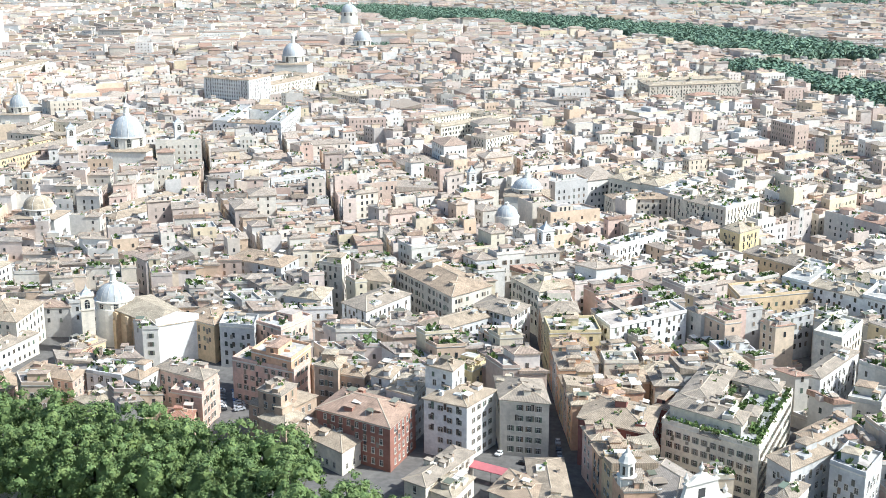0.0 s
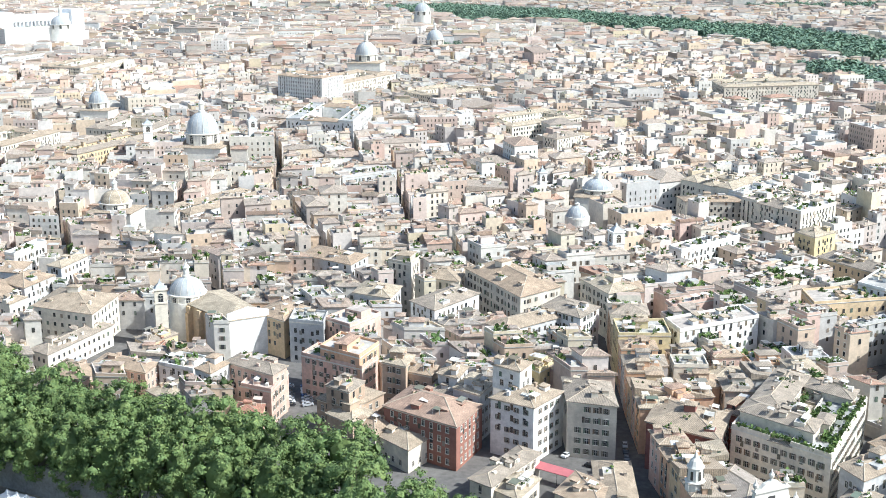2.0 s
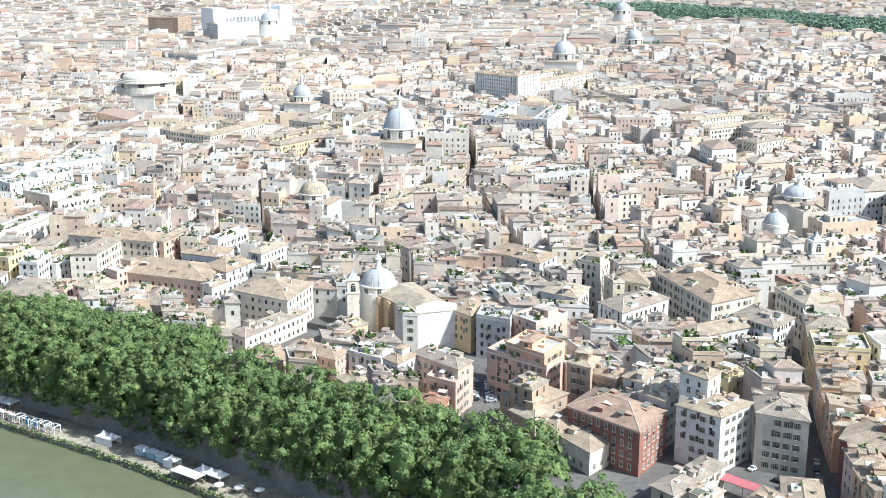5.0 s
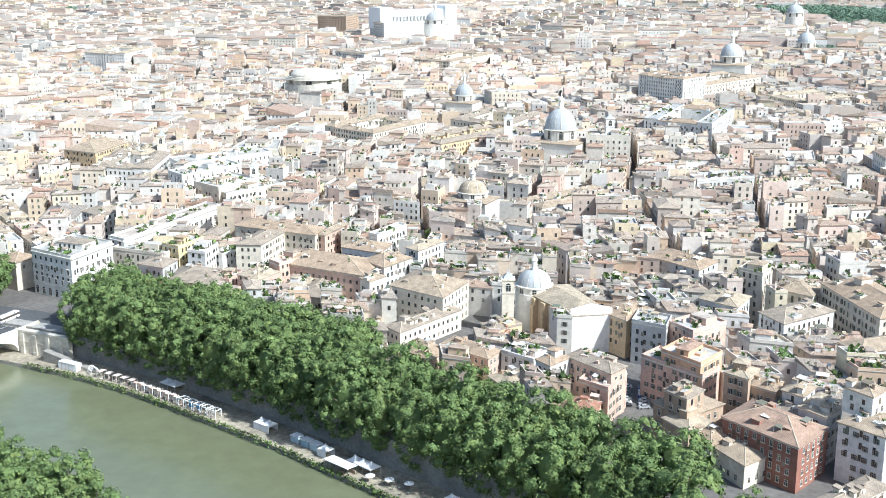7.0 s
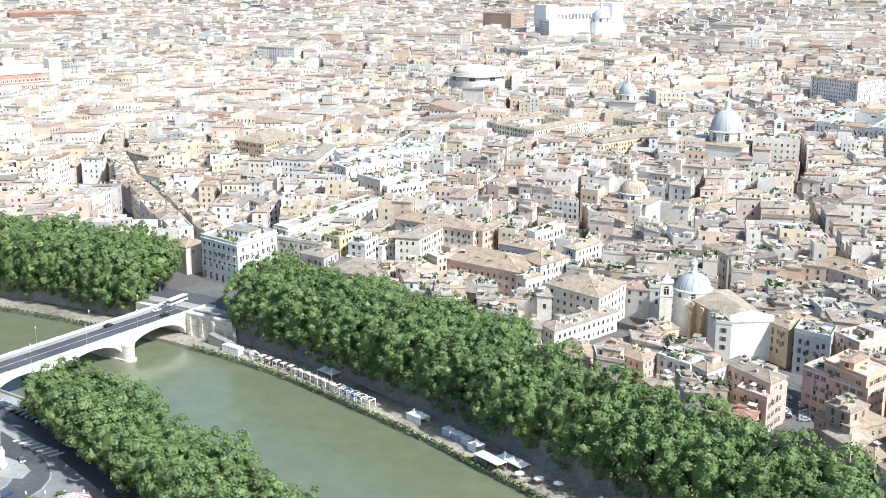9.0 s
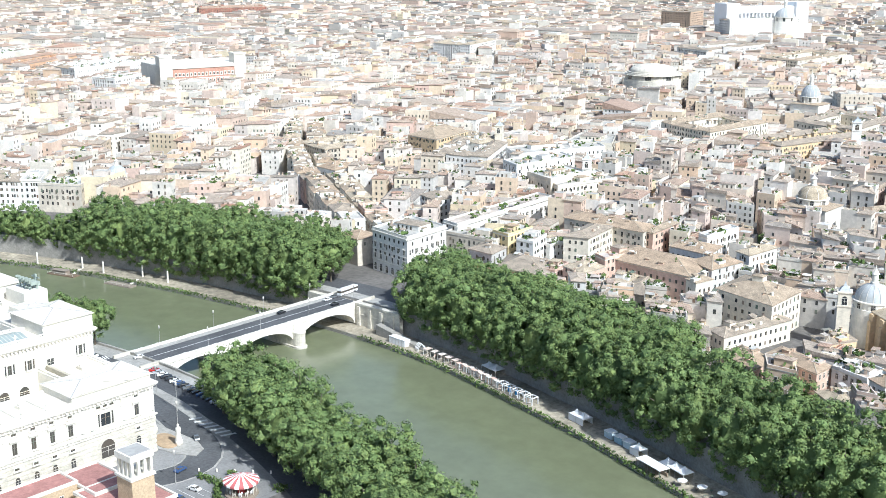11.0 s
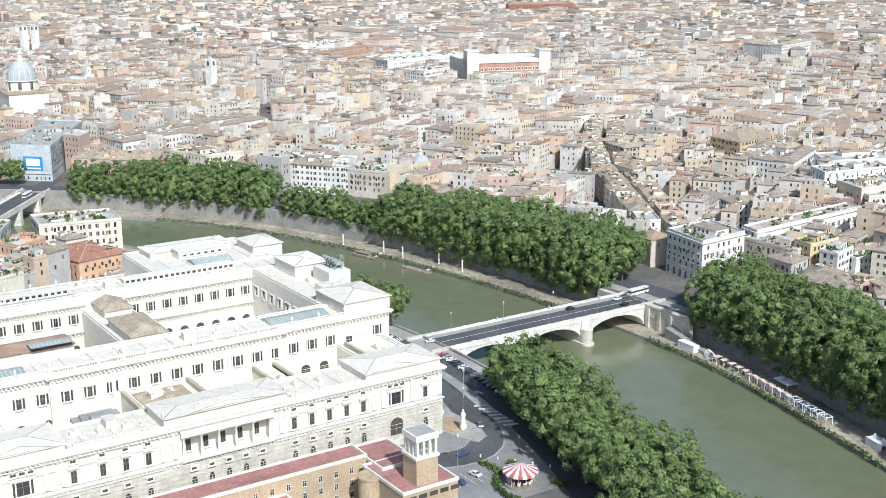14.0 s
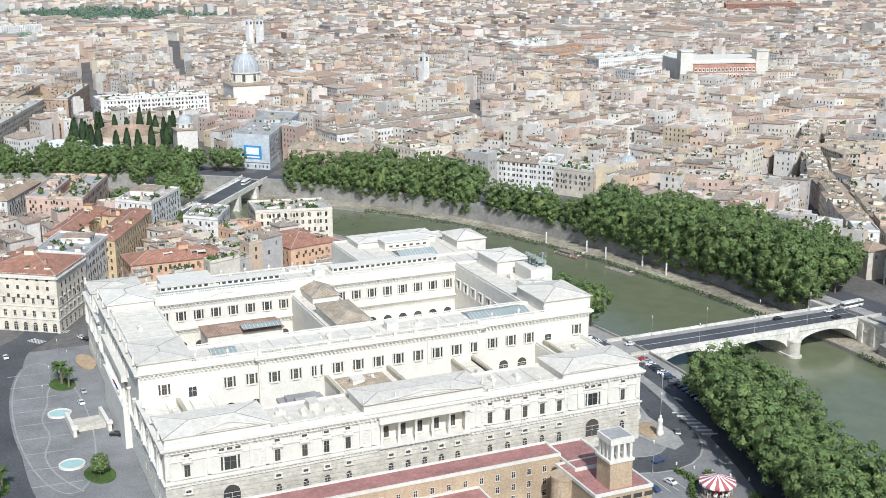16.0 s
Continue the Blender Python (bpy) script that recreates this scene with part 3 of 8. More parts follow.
# ---- houses that stand out: each with its own windows ----
COLOURS = {"white": (.80, .78, .74), "cream": (.76, .69, .57), "beige": (.62, .56, .47), "grey": (.56, .55, .53), "ochre": (.68, .52, .33), "yellow": (.70, .58, .34),
           "orange": (.68, .44, .29), "pink": (.66, .47, .38), "brown": (.50, .37, .27), "red": (.33, .16, .12), "wine": (.27, .12, .10), "bluegrey": (.56, .60, .62)}
SAID = {"hip": "clay-tiled hipped roof", "flat": "roof terrace behind a parapet", "shed": "clay-tiled sloping roof"}
TINTS = {k: material(k + "_plaster", [c], 0.9, contrast=0.2, stain=0.1) for k, c in COLOURS.items()}
ROOF_TINTS = [tile_rows(material("roof_tiles_" + n, [c], 0.9, grain=2.4, stain=0.3, bump=0.7, contrast=0.32)) for n, c in
              (("brown", (.42, .335, .245)), ("grey", (.37, .31, .245)), ("buff", (.48, .40, .295)), ("dusky", (.43, .325, .23)))]
ROOF_ORANGE = tile_rows(material("roof_tiles_orange", [(.42, .29, .215)], 0.9, grain=2.4, stain=0.3, bump=0.7, contrast=0.32))
ROOF_RED = tile_rows(material("roof_tiles_red", [(.41, .215, .15)], 0.9, grain=2.4, stain=0.3, bump=0.7, contrast=0.32))
FOOT = []   # footprints that the general town leaves free


def window_mesh(name, w, h, shutter, frame=M_FRAME, arch=False):
    """A window: a proud stone surround and sill, a dark pane with bars, and open shutters."""
    t = .14
    sets = [boxes((-w - t, -.09, -t, -w, 0, h + t), (w, -.09, -t, w + t, 0, h + t), (-w, -.09, h, w, 0, h + t), (-w - t - .1, -.2, -t - .1, w + t + .1, 0, -.02)),
            boxes((-w, -.02, 0, w, 0, h)),
            boxes((-.04, -.05, 0, .04, -.02, h), (-w, -.05, h * .62, w, -.02, h * .62 + .07))]
    mats = [frame, M_WIN, M_TRIM]
    if shutter:
        sets.append(boxes((-w * 2, -.14, 0, -w - .02, -.1, h), (w + .02, -.14, 0, w * 2, -.1, h)))
        mats.append(M_SHUT)
    if arch:
        n = 9
        v = [(-w * math.cos(math.pi * i / n), -.03, h + w * math.sin(math.pi * i / n)) for i in range(n + 1)]
        sets.append((v, [tuple(range(n + 1))]))
        mats.append(M_WIN)
    v, f = join(*sets)
    me = bpy.data.meshes.new(name)
    me.from_pydata(v, [], f)
    idx = []
    for k, s in enumerate(sets):
        me.materials.append(mats[k])
        idx += [k] * len(s[1])
    me.polygons.foreach_set("material_index", idx)
    me.update()
    return me


WINDOWS = [window_mesh("window", .55, 1.75, False), window_mesh("window", .5, 1.6, True), window_mesh("window", .6, 1.9, False), window_mesh("window", .55, 1.8, True)]


def set_windows(parent, a, b, z0, z1, r, me, step, floor, first=1.5):
    """Window objects in rows on the wall from a to b, outside to the right of the way."""
    dx, dy = b[0] - a[0], b[1] - a[1]
    L = math.hypot(dx, dy)
    n = int((L - 1.4) / step)
    if n < 1:
        return
    off = (L - (n - 1) * step) / 2
    rz = math.degrees(math.atan2(dy, dx))
    z = z0 + first
    while z + 2.2 < z1:
        for i in range(n):
            if r.random() > .06:
                s = (off + i * step) / L
                part("window", me, parent, at=pose(a[0] + dx * s, a[1] + dy * s, z, 0, 0, rz))
        z += floor


def town_house(p, a, b, h, roof, tint, z0=0, tiles=None, plain=False):
    """A house from its near corner and two sides."""
    q = [p, (p[0] + a[0], p[1] + a[1]), (p[0] + a[0] + b[0], p[1] + a[1] + b[1]), (p[0] + b[0], p[1] + b[1])]
    k = len(FOOT)
    r = random.Random(k * 17 + 3)
    FOOT.append(q)
    house = thing("house", f"{tint} plastered town house with a {SAID[roof]}", "house")
    cover = tiles or (ROOF_ORANGE if tint in ("orange", "red") else ROOF_TINTS[k % 4])
    slots = dict(SLOTS, wall=TINTS[tint], tile=cover, cap=cover)
    body = Bag()
    big = math.hypot(*a) * math.hypot(*b) > 420
    if min(math.hypot(*a), math.hypot(*b)) > 30 and math.hypot(*a) * math.hypot(*b) > 1200:
        for n, wing in enumerate(wings_of(q, 13)):
            house_geo(body, wing, z0, h - z0 - .35 * n, r, 0, (0, 0, 0, 0), roof if n < 2 else "hip")
    else:
        house_geo(body, q, z0, h - z0, r, 0, (0, 0, 0, 0), roof)
    dist = math.hypot(p[0], p[1])
    step, floor, me = r.uniform(2.9, 3.7), r.uniform(3.5, 4.1), r.choice(WINDOWS)
    if dist < 520:
        roof_clutter(body, q, h, 0 if roof == "flat" else 1.2, r, math.atan2(a[1], a[0]), r.choice((2, 3, 5)))
    if big:
        roof_clutter(body, q, h, 0 if roof == "flat" else 1.5, r, math.atan2(a[1], a[0]), 7)
    if roof == "flat" and big:
        for _ in range(9):
            leaf_clump(body, (*inside(q, r, .06), h), r.uniform(.8, 1.6), r, 12)
    if dist < 415:
        for i in (1, 2):
            windows_on(body, q[i], q[(i + 1) % 4], z0 + (h - z0) * .5, h, r, 2, step, floor)
    else:
        for i in (1, 2) if plain else range(4):
            windows_on(body, q[i], q[(i + 1) % 4], z0, h, r, 1, step, floor)
    bag_parts(body, house, slots, NAMES)
    if dist < 415:
        for i in (3, 0):
            set_windows(house, q[i], q[(i + 1) % 4], z0, h - .4, r, me, step, floor)
    return house


town_house((-22.3, 345.8), (8.5, 15.5), (-14.2, 6.6), 19, "hip", "white")
town_house((3.4, 350.7), (-2.6, 21.1), (-15.5, 2.5), 19, "hip", "beige")
town_house((-8.7, 364.3), (1.4, 9.6), (-4.8, 2.2), 18, "hip", "cream")
town_house((-45.4, 336.8), (5.8, 19.2), (-25.6, 14.3), 15, "hip", "red")
town_house((-82.2, 351.3), (8.1, 15.7), (-13.1, 7.9), 13, "hip", "brown")
town_house((-82.4, 350.8), (3.0, 10.5), (-8.8, 5.5), 19, "hip", "brown")
town_house((-79.7, 343.7), (5.1, 10.8), (-10.5, 8.1), 11, "hip", "brown")
town_house((-71.9, 340.9), (4.7, 10.9), (-9.9, 8.0), 9, "hip", "beige")
town_house((-59.9, 333.2), (5.3, 11.3), (-16.8, 14.7), 8, "hip", "cream")
town_house((-31.9, 311.3), (12.3, 25.2), (-6.7, 4.4), 8, "hip", "cream")
town_house((-24.0, 308.4), (5.3, 14.3), (-9.1, 6.7), 6, "hip", "cream")
town_house((0.1, 299.9), (5.5, 14.7), (-13.7, 10.2), 8, "hip", "cream")
town_house((10.2, 300.7), (-2.7, 33.3), (-10.9, -0.9), 8, "hip", "cream")
town_house((-178.4, 418.5), (7.0, 14.2), (-8.4, 7.5), 8, "hip", "ochre")
town_house((-168.6, 412.0), (0.1, 15.8), (-9.4, 2.8), 6, "hip", "orange", tiles=ROOF_RED)
town_house((-134.4, 366.6), (3.1, 11.4), (-7.1, 4.3), 17, "hip", "white")
town_house((-112.1, 363.0), (0.9, 18.5), (-11.9, 4.1), 13, "flat", "pink")
town_house((-112.9, 368.3), (2.4, 9.1), (-20.1, 10.8), 17, "hip", "pink")
town_house((-112.3, 351.5), (-1.5, 9.7), (-10.8, 1.3), 9, "hip", "orange", tiles=ROOF_RED)
town_house((-162.3, 376.8), (0.6, 11.0), (-23.0, 8.0), 12, "hip", "pink")
town_house((-153.5, 384.3), (-0.6, 10.0), (-7.3, 1.6), 12, "flat", "grey")
town_house((-146.3, 381.4), (0.4, 13.6), (-11.8, 3.8), 12, "flat", "white")
town_house((-149.6, 362.5), (8.9, 13.9), (-10.1, 8.1), 8, "hip", "cream")
town_house((-184.4, 374.1), (1.3, 14.3), (-17.5, 6.8), 9, "hip", "pink")
town_house((-84.6, 381.1), (3.2, 12.0), (-24.8, 11.6), 16, "flat", "pink")
town_house((-85.5, 381.4), (3.8, 16.1), (-16.3, 9.1), 20, "flat", "orange")
town_house((-68.0, 374.7), (1.2, 11.7), (-8.8, 3.5), 20, "hip", "brown")
town_house((-59.0, 374.7), (0.6, 10.2), (-10.8, 3.9), 17, "hip", "brown")
town_house((-49.5, 369.0), (2.1, 11.2), (-7.0, 3.5), 19, "hip", "grey")
town_house((-49.0, 364.8), (1.5, 12.3), (-9.9, 4.2), 14, "hip", "grey")
town_house((-40.9, 359.3), (3.3, 11.7), (-9.4, 5.8), 17, "hip", "grey")
town_house((19.5, 363.6), (8.8, 6.8), (-3.0, 7.6), 16, "hip", "orange")
town_house((33.6, 335.8), (5.0, 21.4), (-21.1, 11.8), 16, "hip", "wine")
town_house((94.6, 385.7), (20.0, 29.5), (-5.5, 4.0), 17, "hip", "white")
town_house((109.2, 418.6), (13.1, 22.7), (-8.2, 8.5), 20, "flat", "cream")
town_house((80.9, 469.9), (34.8, 13.4), (-2.2, 19.2), 20, "flat", "ochre")
town_house((92.2, 447.4), (15.8, 11.6), (-1.8, 4.8), 18, "flat", "grey")
town_house((121.8, 513.3), (8.9, 12.3), (-27.3, 34.8), 20, "hip", "ochre")
town_house((137.4, 457.1), (17.8, 31.6), (-35.6, 36.2), 23, "flat", "white")
town_house((82.5, 338.4), (16.1, 17.2), (-3.8, 6.3), 14, "hip", "grey")
town_house((71.3, 315.3), (14.0, 13.6), (-4.9, 9.2), 15, "hip", "grey")
town_house((69.6, 304.9), (7.4, 12.0), (-5.9, 6.5), 10, "hip", "cream")
town_house((90.6, 311.0), (8.4, 14.3), (-7.8, 8.2), 16, "flat", "grey")
town_house((110.2, 368.3), (6.6, 13.7), (-9.5, 4.7), 15, "flat", "cream")
town_house((-38.9, 430.0), (21.8, 23.6), (-9.0, 9.3), 16, "hip", "grey")
town_house((-11.2, 444.6), (7.1, 15.9), (-16.2, 13.6), 18, "hip", "white")
town_house((-0.4, 473.6), (11.8, 10.4), (-12.4, 22.0), 20, "hip", "cream")
town_house((-36.1, 463.4), (15.4, 18.1), (-28.2, 42.3), 20, "hip", "beige")
town_house((-66.0, 496.7), (1.2, 21.1), (-17.3, 6.0), 16, "hip", "cream")
town_house((-69.6, 450.1), (14.9, 26.3), (-11.8, 11.7), 17, "hip", "white")
town_house((-90.7, 464.4), (1.5, 18.0), (-16.7, 6.4), 17, "hip", "grey")
town_house((-117.8, 511.3), (4.2, 18.8), (-27.8, 15.2), 18, "hip", "grey")
town_house((-86.6, 493.1), (1.9, 12.9), (-11.1, 5.0), 24, "flat", "beige")
town_house((-98.7, 424.4), (8.7, 17.3), (-11.9, 8.4), 17, "flat", "pink")
town_house((-109.4, 425.7), (-1.7, 14.4), (-14.3, 2.4), 17, "flat", "grey")
town_house((-126.8, 431.0), (5.6, 19.2), (-14.8, 9.4), 16, "hip", "ochre")
town_house((-23.6, 392.5), (5.7, 9.9), (-7.1, 7.3), 14, "flat", "yellow")
town_house((-14.7, 393.2), (4.9, 9.9), (-5.7, 5.2), 14, "hip", "pink")
town_house((26.3, 426.9), (30.8, 22.5), (-5.0, 13.7), 20, "flat", "white")
town_house((25.1, 465.1), (20.4, 15.5), (-2.6, 6.8), 18, "flat", "pink")
town_house((-27.6, 356.3), (3.2, 8.9), (-9.3, 5.7), 27, "hip", "white", 19)
white_palazzo = town_house((-378.4, 396.9), (-2.6, 31.0), (-27.9, 4.5), 21, "flat", "white", plain=True)
long_palazzo = town_house((-384.2, 440.2), (-6.5, 88.2), (-11.7, 2.3), 19, "flat", "white", plain=True)
arcade_house = town_house((-415.6, 399.8), (2.4, 13.8), (-15.8, 2.7), 14, "hip", "beige", plain=True)
town_house((-356.5, 435.8), (-2.5, 13.9), (-30.6, -1.7), 16, "flat", "beige")
town_house((-347.0, 422.3), (-3.2, 15.3), (-14.8, 1.1), 14, "hip", "grey")
town_house((-331.6, 396.3), (-5.7, 21.7), (-27.5, 0.6), 9, "hip", "orange", tiles=ROOF_RED)
town_house((-351.4, 440.1), (-1.7, 22.1), (-11.7, 2.4), 19, "flat", "yellow")
town_house((-335.6, 439.8), (-5.0, 17.5), (-10.2, 0.0), 18, "flat", "white")
town_house((-309.6, 414.9), (-10.2, 22.8), (-25.7, -3.7), 12, "hip", "brown")
town_house((-309.3, 422.0), (-4.3, 16.5), (-8.7, 0.2), 12, "flat", "pink")
town_house((-315.9, 411.1), (0.7, 11.5), (-14.7, 2.1), 8, "flat", "yellow")
town_house((-297.3, 411.3), (-1.9, 17.3), (-11.4, 1.9), 8, "flat", "pink")
town_house((-316.9, 459.0), (-5.3, 29.4), (-11.7, -4.2), 20, "hip", "cream")
town_house((-335.4, 453.1), (0.7, 13.6), (-10.6, 3.6), 14, "flat", "white")
town_house((-304.0, 487.2), (-4.6, 17.2), (-48.4, 0.8), 20, "hip", "beige")
town_house((-301.5, 492.3), (-2.5, 28.2), (-6.4, 1.2), 19, "hip", "pink")
town_house((-292.3, 437.4), (4.5, 24.9), (-8.4, 4.1), 18, "flat", "pink")
town_house((-292.3, 420.4), (0.4, 16.6), (-14.4, 4.5), 15, "hip", "pink")
town_house((-250.4, 441.1), (-5.6, 27.0), (-48.1, 3.6), 17, "hip", "pink")
town_house((-243.4, 433.7), (2.2, 10.8), (-6.8, 3.5), 17, "hip", "cream")
town_house((-259.3, 423.2), (-7.3, 29.6), (-16.9, 0.6), 10, "hip", "cream")
town_house((-274.5, 426.9), (-3.4, 17.1), (-9.8, 0.8), 12, "hip", "white")
town_house((-247.5, 454.5), (3.3, 20.8), (-15.3, 7.1), 18, "hip", "grey")
town_house((-205.4, 428.3), (-0.8, 27.9), (-29.4, 7.5), 16, "hip", "cream")
town_house((-209.8, 398.1), (8.9, 39.0), (-10.0, 5.5), 9, "hip", "cream")
town_house((-245.1, 484.3), (2.4, 22.7), (-8.3, 3.4), 19, "hip", "white")
town_house((-263.4, 480.1), (-3.4, 18.7), (-22.5, 2.3), 17, "hip", "white")
town_house((-274.8, 498.3), (2.4, 27.0), (-6.2, 2.4), 20, "flat", "white")
town_house((-482.4, 582.1), (-27.9, 55.1), (-40.5, -7.8), 24, "hip", "white")
town_house((-475.4, 572.8), (-0.5, 25.7), (-14.4, 3.8), 19, "hip", "white")
town_house((-445.1, 565.1), (9.0, 48.3), (-17.7, 8.8), 25, "flat", "white")
town_house((-408.7, 551.5), (2.3, 34.6), (-24.3, 8.8), 23, "flat", "cream")
town_house((-436.0, 481.5), (1.2, 22.4), (-18.1, 6.2), 18, "hip", "white")
town_house((-608.4, 555.9), (6.9, 61.4), (-41.6, 12.8), 18, "hip", "beige")
town_house((-549.2, 509.7), (-3.5, 22.8), (-19.6, 2.5), 17, "hip", "white")
town_house((-546.4, 603.5), (-10.2, 45.1), (-28.8, 1.7), 26, "hip", "ochre")
town_house((-649.3, 360.8), (-26.3, 20.8), (-45.3, -32.4), 19, "flat", "white")
town_house((-741.8, 266.9), (-28.1, 15.2), (-42.0, -42.8), 19, "hip", "pink")
town_house((-731.3, 297.5), (-2.1, 28.1), (-34.5, -11.5), 20, "flat", "cream")
town_house((-625.9, 373.8), (-20.5, 19.6), (-24.6, -14.3), 17, "flat", "beige")
town_house((-805.5, 266.8), (-51.7, 134.6), (-38.8, -3.4), 22, "hip", "white")
town_house((-803.8, 216.2), (-105.0, 54.0), (-19.9, -21.2), 24, "flat", "bluegrey")
corner_palazzo = town_house((-489.1, 40.0), (-28.5, 15.2), (-20.3, -28.8), 25, "hip", "cream", tiles=ROOF_RED, plain=True)
town_house((-521.3, 56.0), (-31.7, 14.2), (-17.0, -20.1), 24, "flat", "white")
town_house((-547.1, 72.1), (-57.9, 27.1), (-25.2, -29.0), 23, "hip", "ochre", tiles=ROOF_RED)
town_house((-642.0, 69.6), (-60.4, 21.6), (-19.6, -27.3), 24, "flat", "pink")
town_house((-663.9, 32.8), (-47.5, 21.8), (-25.7, -29.9), 22, "hip", "white")
town_house((-609.5, 100.2), (-34.6, 21.5), (-17.7, -16.0), 25, "flat", "white")
town_house((-582.4, 128.2), (-27.5, 12.8), (-12.9, -14.9), 20, "flat", "white")
town_house((-590.9, 150.1), (8.8, 39.1), (-26.0, 2.5), 20, "flat", "cream")
town_house((-568.3, 134.7), (-13.0, 15.7), (-15.0, -6.6), 16, "flat", "orange")
town_house((-533.3, 152.1), (-6.1, 26.9), (-32.0, -11.1), 14, "hip", "orange", tiles=ROOF_RED)
town_house((-511.1, 73.5), (-0.1, 42.0), (-19.4, -1.1), 20, "hip", "orange", tiles=ROOF_RED)
town_house((-919.7, 43.9), (-142.6, 46.4), (-33.6, -49.7), 26, "flat", "beige")
town_house((-1057.6, 109.2), (-103.1, 31.2), (-32.5, -50.4), 26, "flat", "brown")
town_house((-1030.6, 132.8), (-6.7, 93.7), (-37.5, -1.0), 26, "flat", "white")
town_house((-1029.5, 661.1), (-21.2, 46.0), (-32.8, -5.0), 28, "flat", "white")
town_house((102.8, 1174.5), (93.8, 36.8), (-7.5, 59.5), 29, "hip", "beige")
town_house((-205.9, 911.9), (-4.8, 100.7), (-58.4, 13.8), 26, "flat", "white")
town_house((-428.0, 771.5), (8.1, 74.1), (-55.5, 22.7), 24, "hip", "cream")
town_house((-371.0, 770.3), (25.5, 96.5), (-35.7, 21.3), 20, "hip", "ochre")
town_house((-520.2, 618.5), (-2.2, 32.6), (-58.7, 12.6), 24, "hip", "white")
town_house((-473.5, 600.4), (25.3, 65.2), (-22.7, 17.3), 24, "flat", "white")
town_house((-402.6, 550.2), (12.2, 43.7), (-28.1, 17.3), 20, "flat", "cream")
town_house((-357.4, 866.4), (-2.3, 81.1), (-58.1, 14.9), 22, "hip", "cream")
town_house((68.2, 695.5), (20.3, 34.2), (-27.5, 29.2), 22, "hip", "cream")
town_house((40.8, 676.5), (34.1, 2.5), (-4.2, 12.7), 18, "hip", "beige")
town_house((32.6, 549.5), (29.9, 34.9), (-5.6, 8.5), 20, "flat", "white")
town_house((-42.5, 870.8), (19.3, 29.5), (-11.6, 13.4), 22, "hip", "cream")
town_house((-82.4, 943.2), (54.7, 71.3), (-35.7, 48.2), 20, "hip", "cream")
town_house((-167.8, 710.5), (29.4, 27.3), (-8.8, 14.7), 20, "flat", "grey")
town_house((-232.9, 615.9), (26.6, 60.5), (-23.6, 19.6), 15, "hip", "white")
town_house((-2016.5, 380.6), (-31.5, 132.6), (-59.9, 2.7), 24, "hip", "cream")
town_house((-2055.2, 117.0), (-26.2, 66.7), (-59.7, -5.7), 24, "flat", "white")
town_house((-277.4, 1098.7), (10.8, 42.5), (-51.8, 30.2), 40, "hip", "white")
town_house((-273.1, 1160.1), (34.1, 113.5), (-50.5, 32.4), 28, "hip", "cream")
town_house((-1062.6, 1824.4), (-17.7, 75.2), (-59.9, 2.8), 45, "hip", "brown")
town_house((-986.5, 1153.5), (-32.0, 90.9), (-59.9, -3.6), 34, "hip", "white")
town_house((-924.7, 1709.9), (54.0, 131.4), (-47.1, 37.2), 42, "flat", "white")
town_house((-1164.4, 698.5), (-25.5, 123.7), (-59.8, 4.6), 26, "flat", "white")
town_house((-1396.1, 708.4), (-28.9, 98.2), (-60.0, -0.4), 24, "flat", "white")
town_house((-1292.2, 715.2), (-61.5, 109.3), (-58.4, -13.9), 22, "hip", "orange")
town_house((-2030.0, 1514.9), (41.1, 144.3), (-50.9, 31.7), 30, "hip", "red")
town_house((-617.6, 1308.2), (-0.5, 137.4), (-57.7, 16.3), 26, "hip", "cream")
town_house((-768.9, 1366.8), (8.8, 138.6), (-56.5, 20.2), 26, "hip", "white")
town_house((-174.0, 1122.7), (36.7, 59.4), (-40.4, 44.4), 22, "hip", "cream")
town_house((55.3, 1211.9), (25.3, 43.3), (-37.2, 39.0), 20, "hip", "white")
town_house((89.2, 665.5), (23.3, 29.6), (-22.6, 31.4), 21, "flat", "white")
town_house((98.8, 634.3), (22.9, 28.8), (-27.3, 38.2), 22, "flat", "cream")
town_house((96.9, 574.3), (11.8, 13.2), (-7.9, 12.5), 23, "hip", "yellow")


def hedge_row(parent, a, b, z, size, seed):
    """A row of potted shrubs along a terrace's edge."""
    r, bag = random.Random(seed), Bag()
    L = math.hypot(b[0] - a[0], b[1] - a[1])
    for i in range(int(L / (size * .9))):
        if r.random() < .86:
            leaf_clump(bag, (*lerp2(a, b, (i + .5) * size * .9 / L), z), size * r.uniform(.7, 1.25), r, 12)
    for ob in bag_parts(bag, parent, SLOTS, {"plant": "terrace_plants"}):
        tagged(ob, kind="stuff")


# the narrow street towards the old town, with a close row of tall houses on its sunny side
STREET = [(22.0, 305), (17.5, 325), (12.5, 344), (9.5, 368), (6.5, 391), (4.5, 412), (1.5, 437), (-.5, 464), (-2.5, 487), (-4.5, 512)]


def street_x(y):
    for (x0, y0), (x1, y1) in zip(STREET, STREET[1:]):
        if y <= y1:
            break
    return x0 + (x1 - x0) * (y - y0) / (y1 - y0)


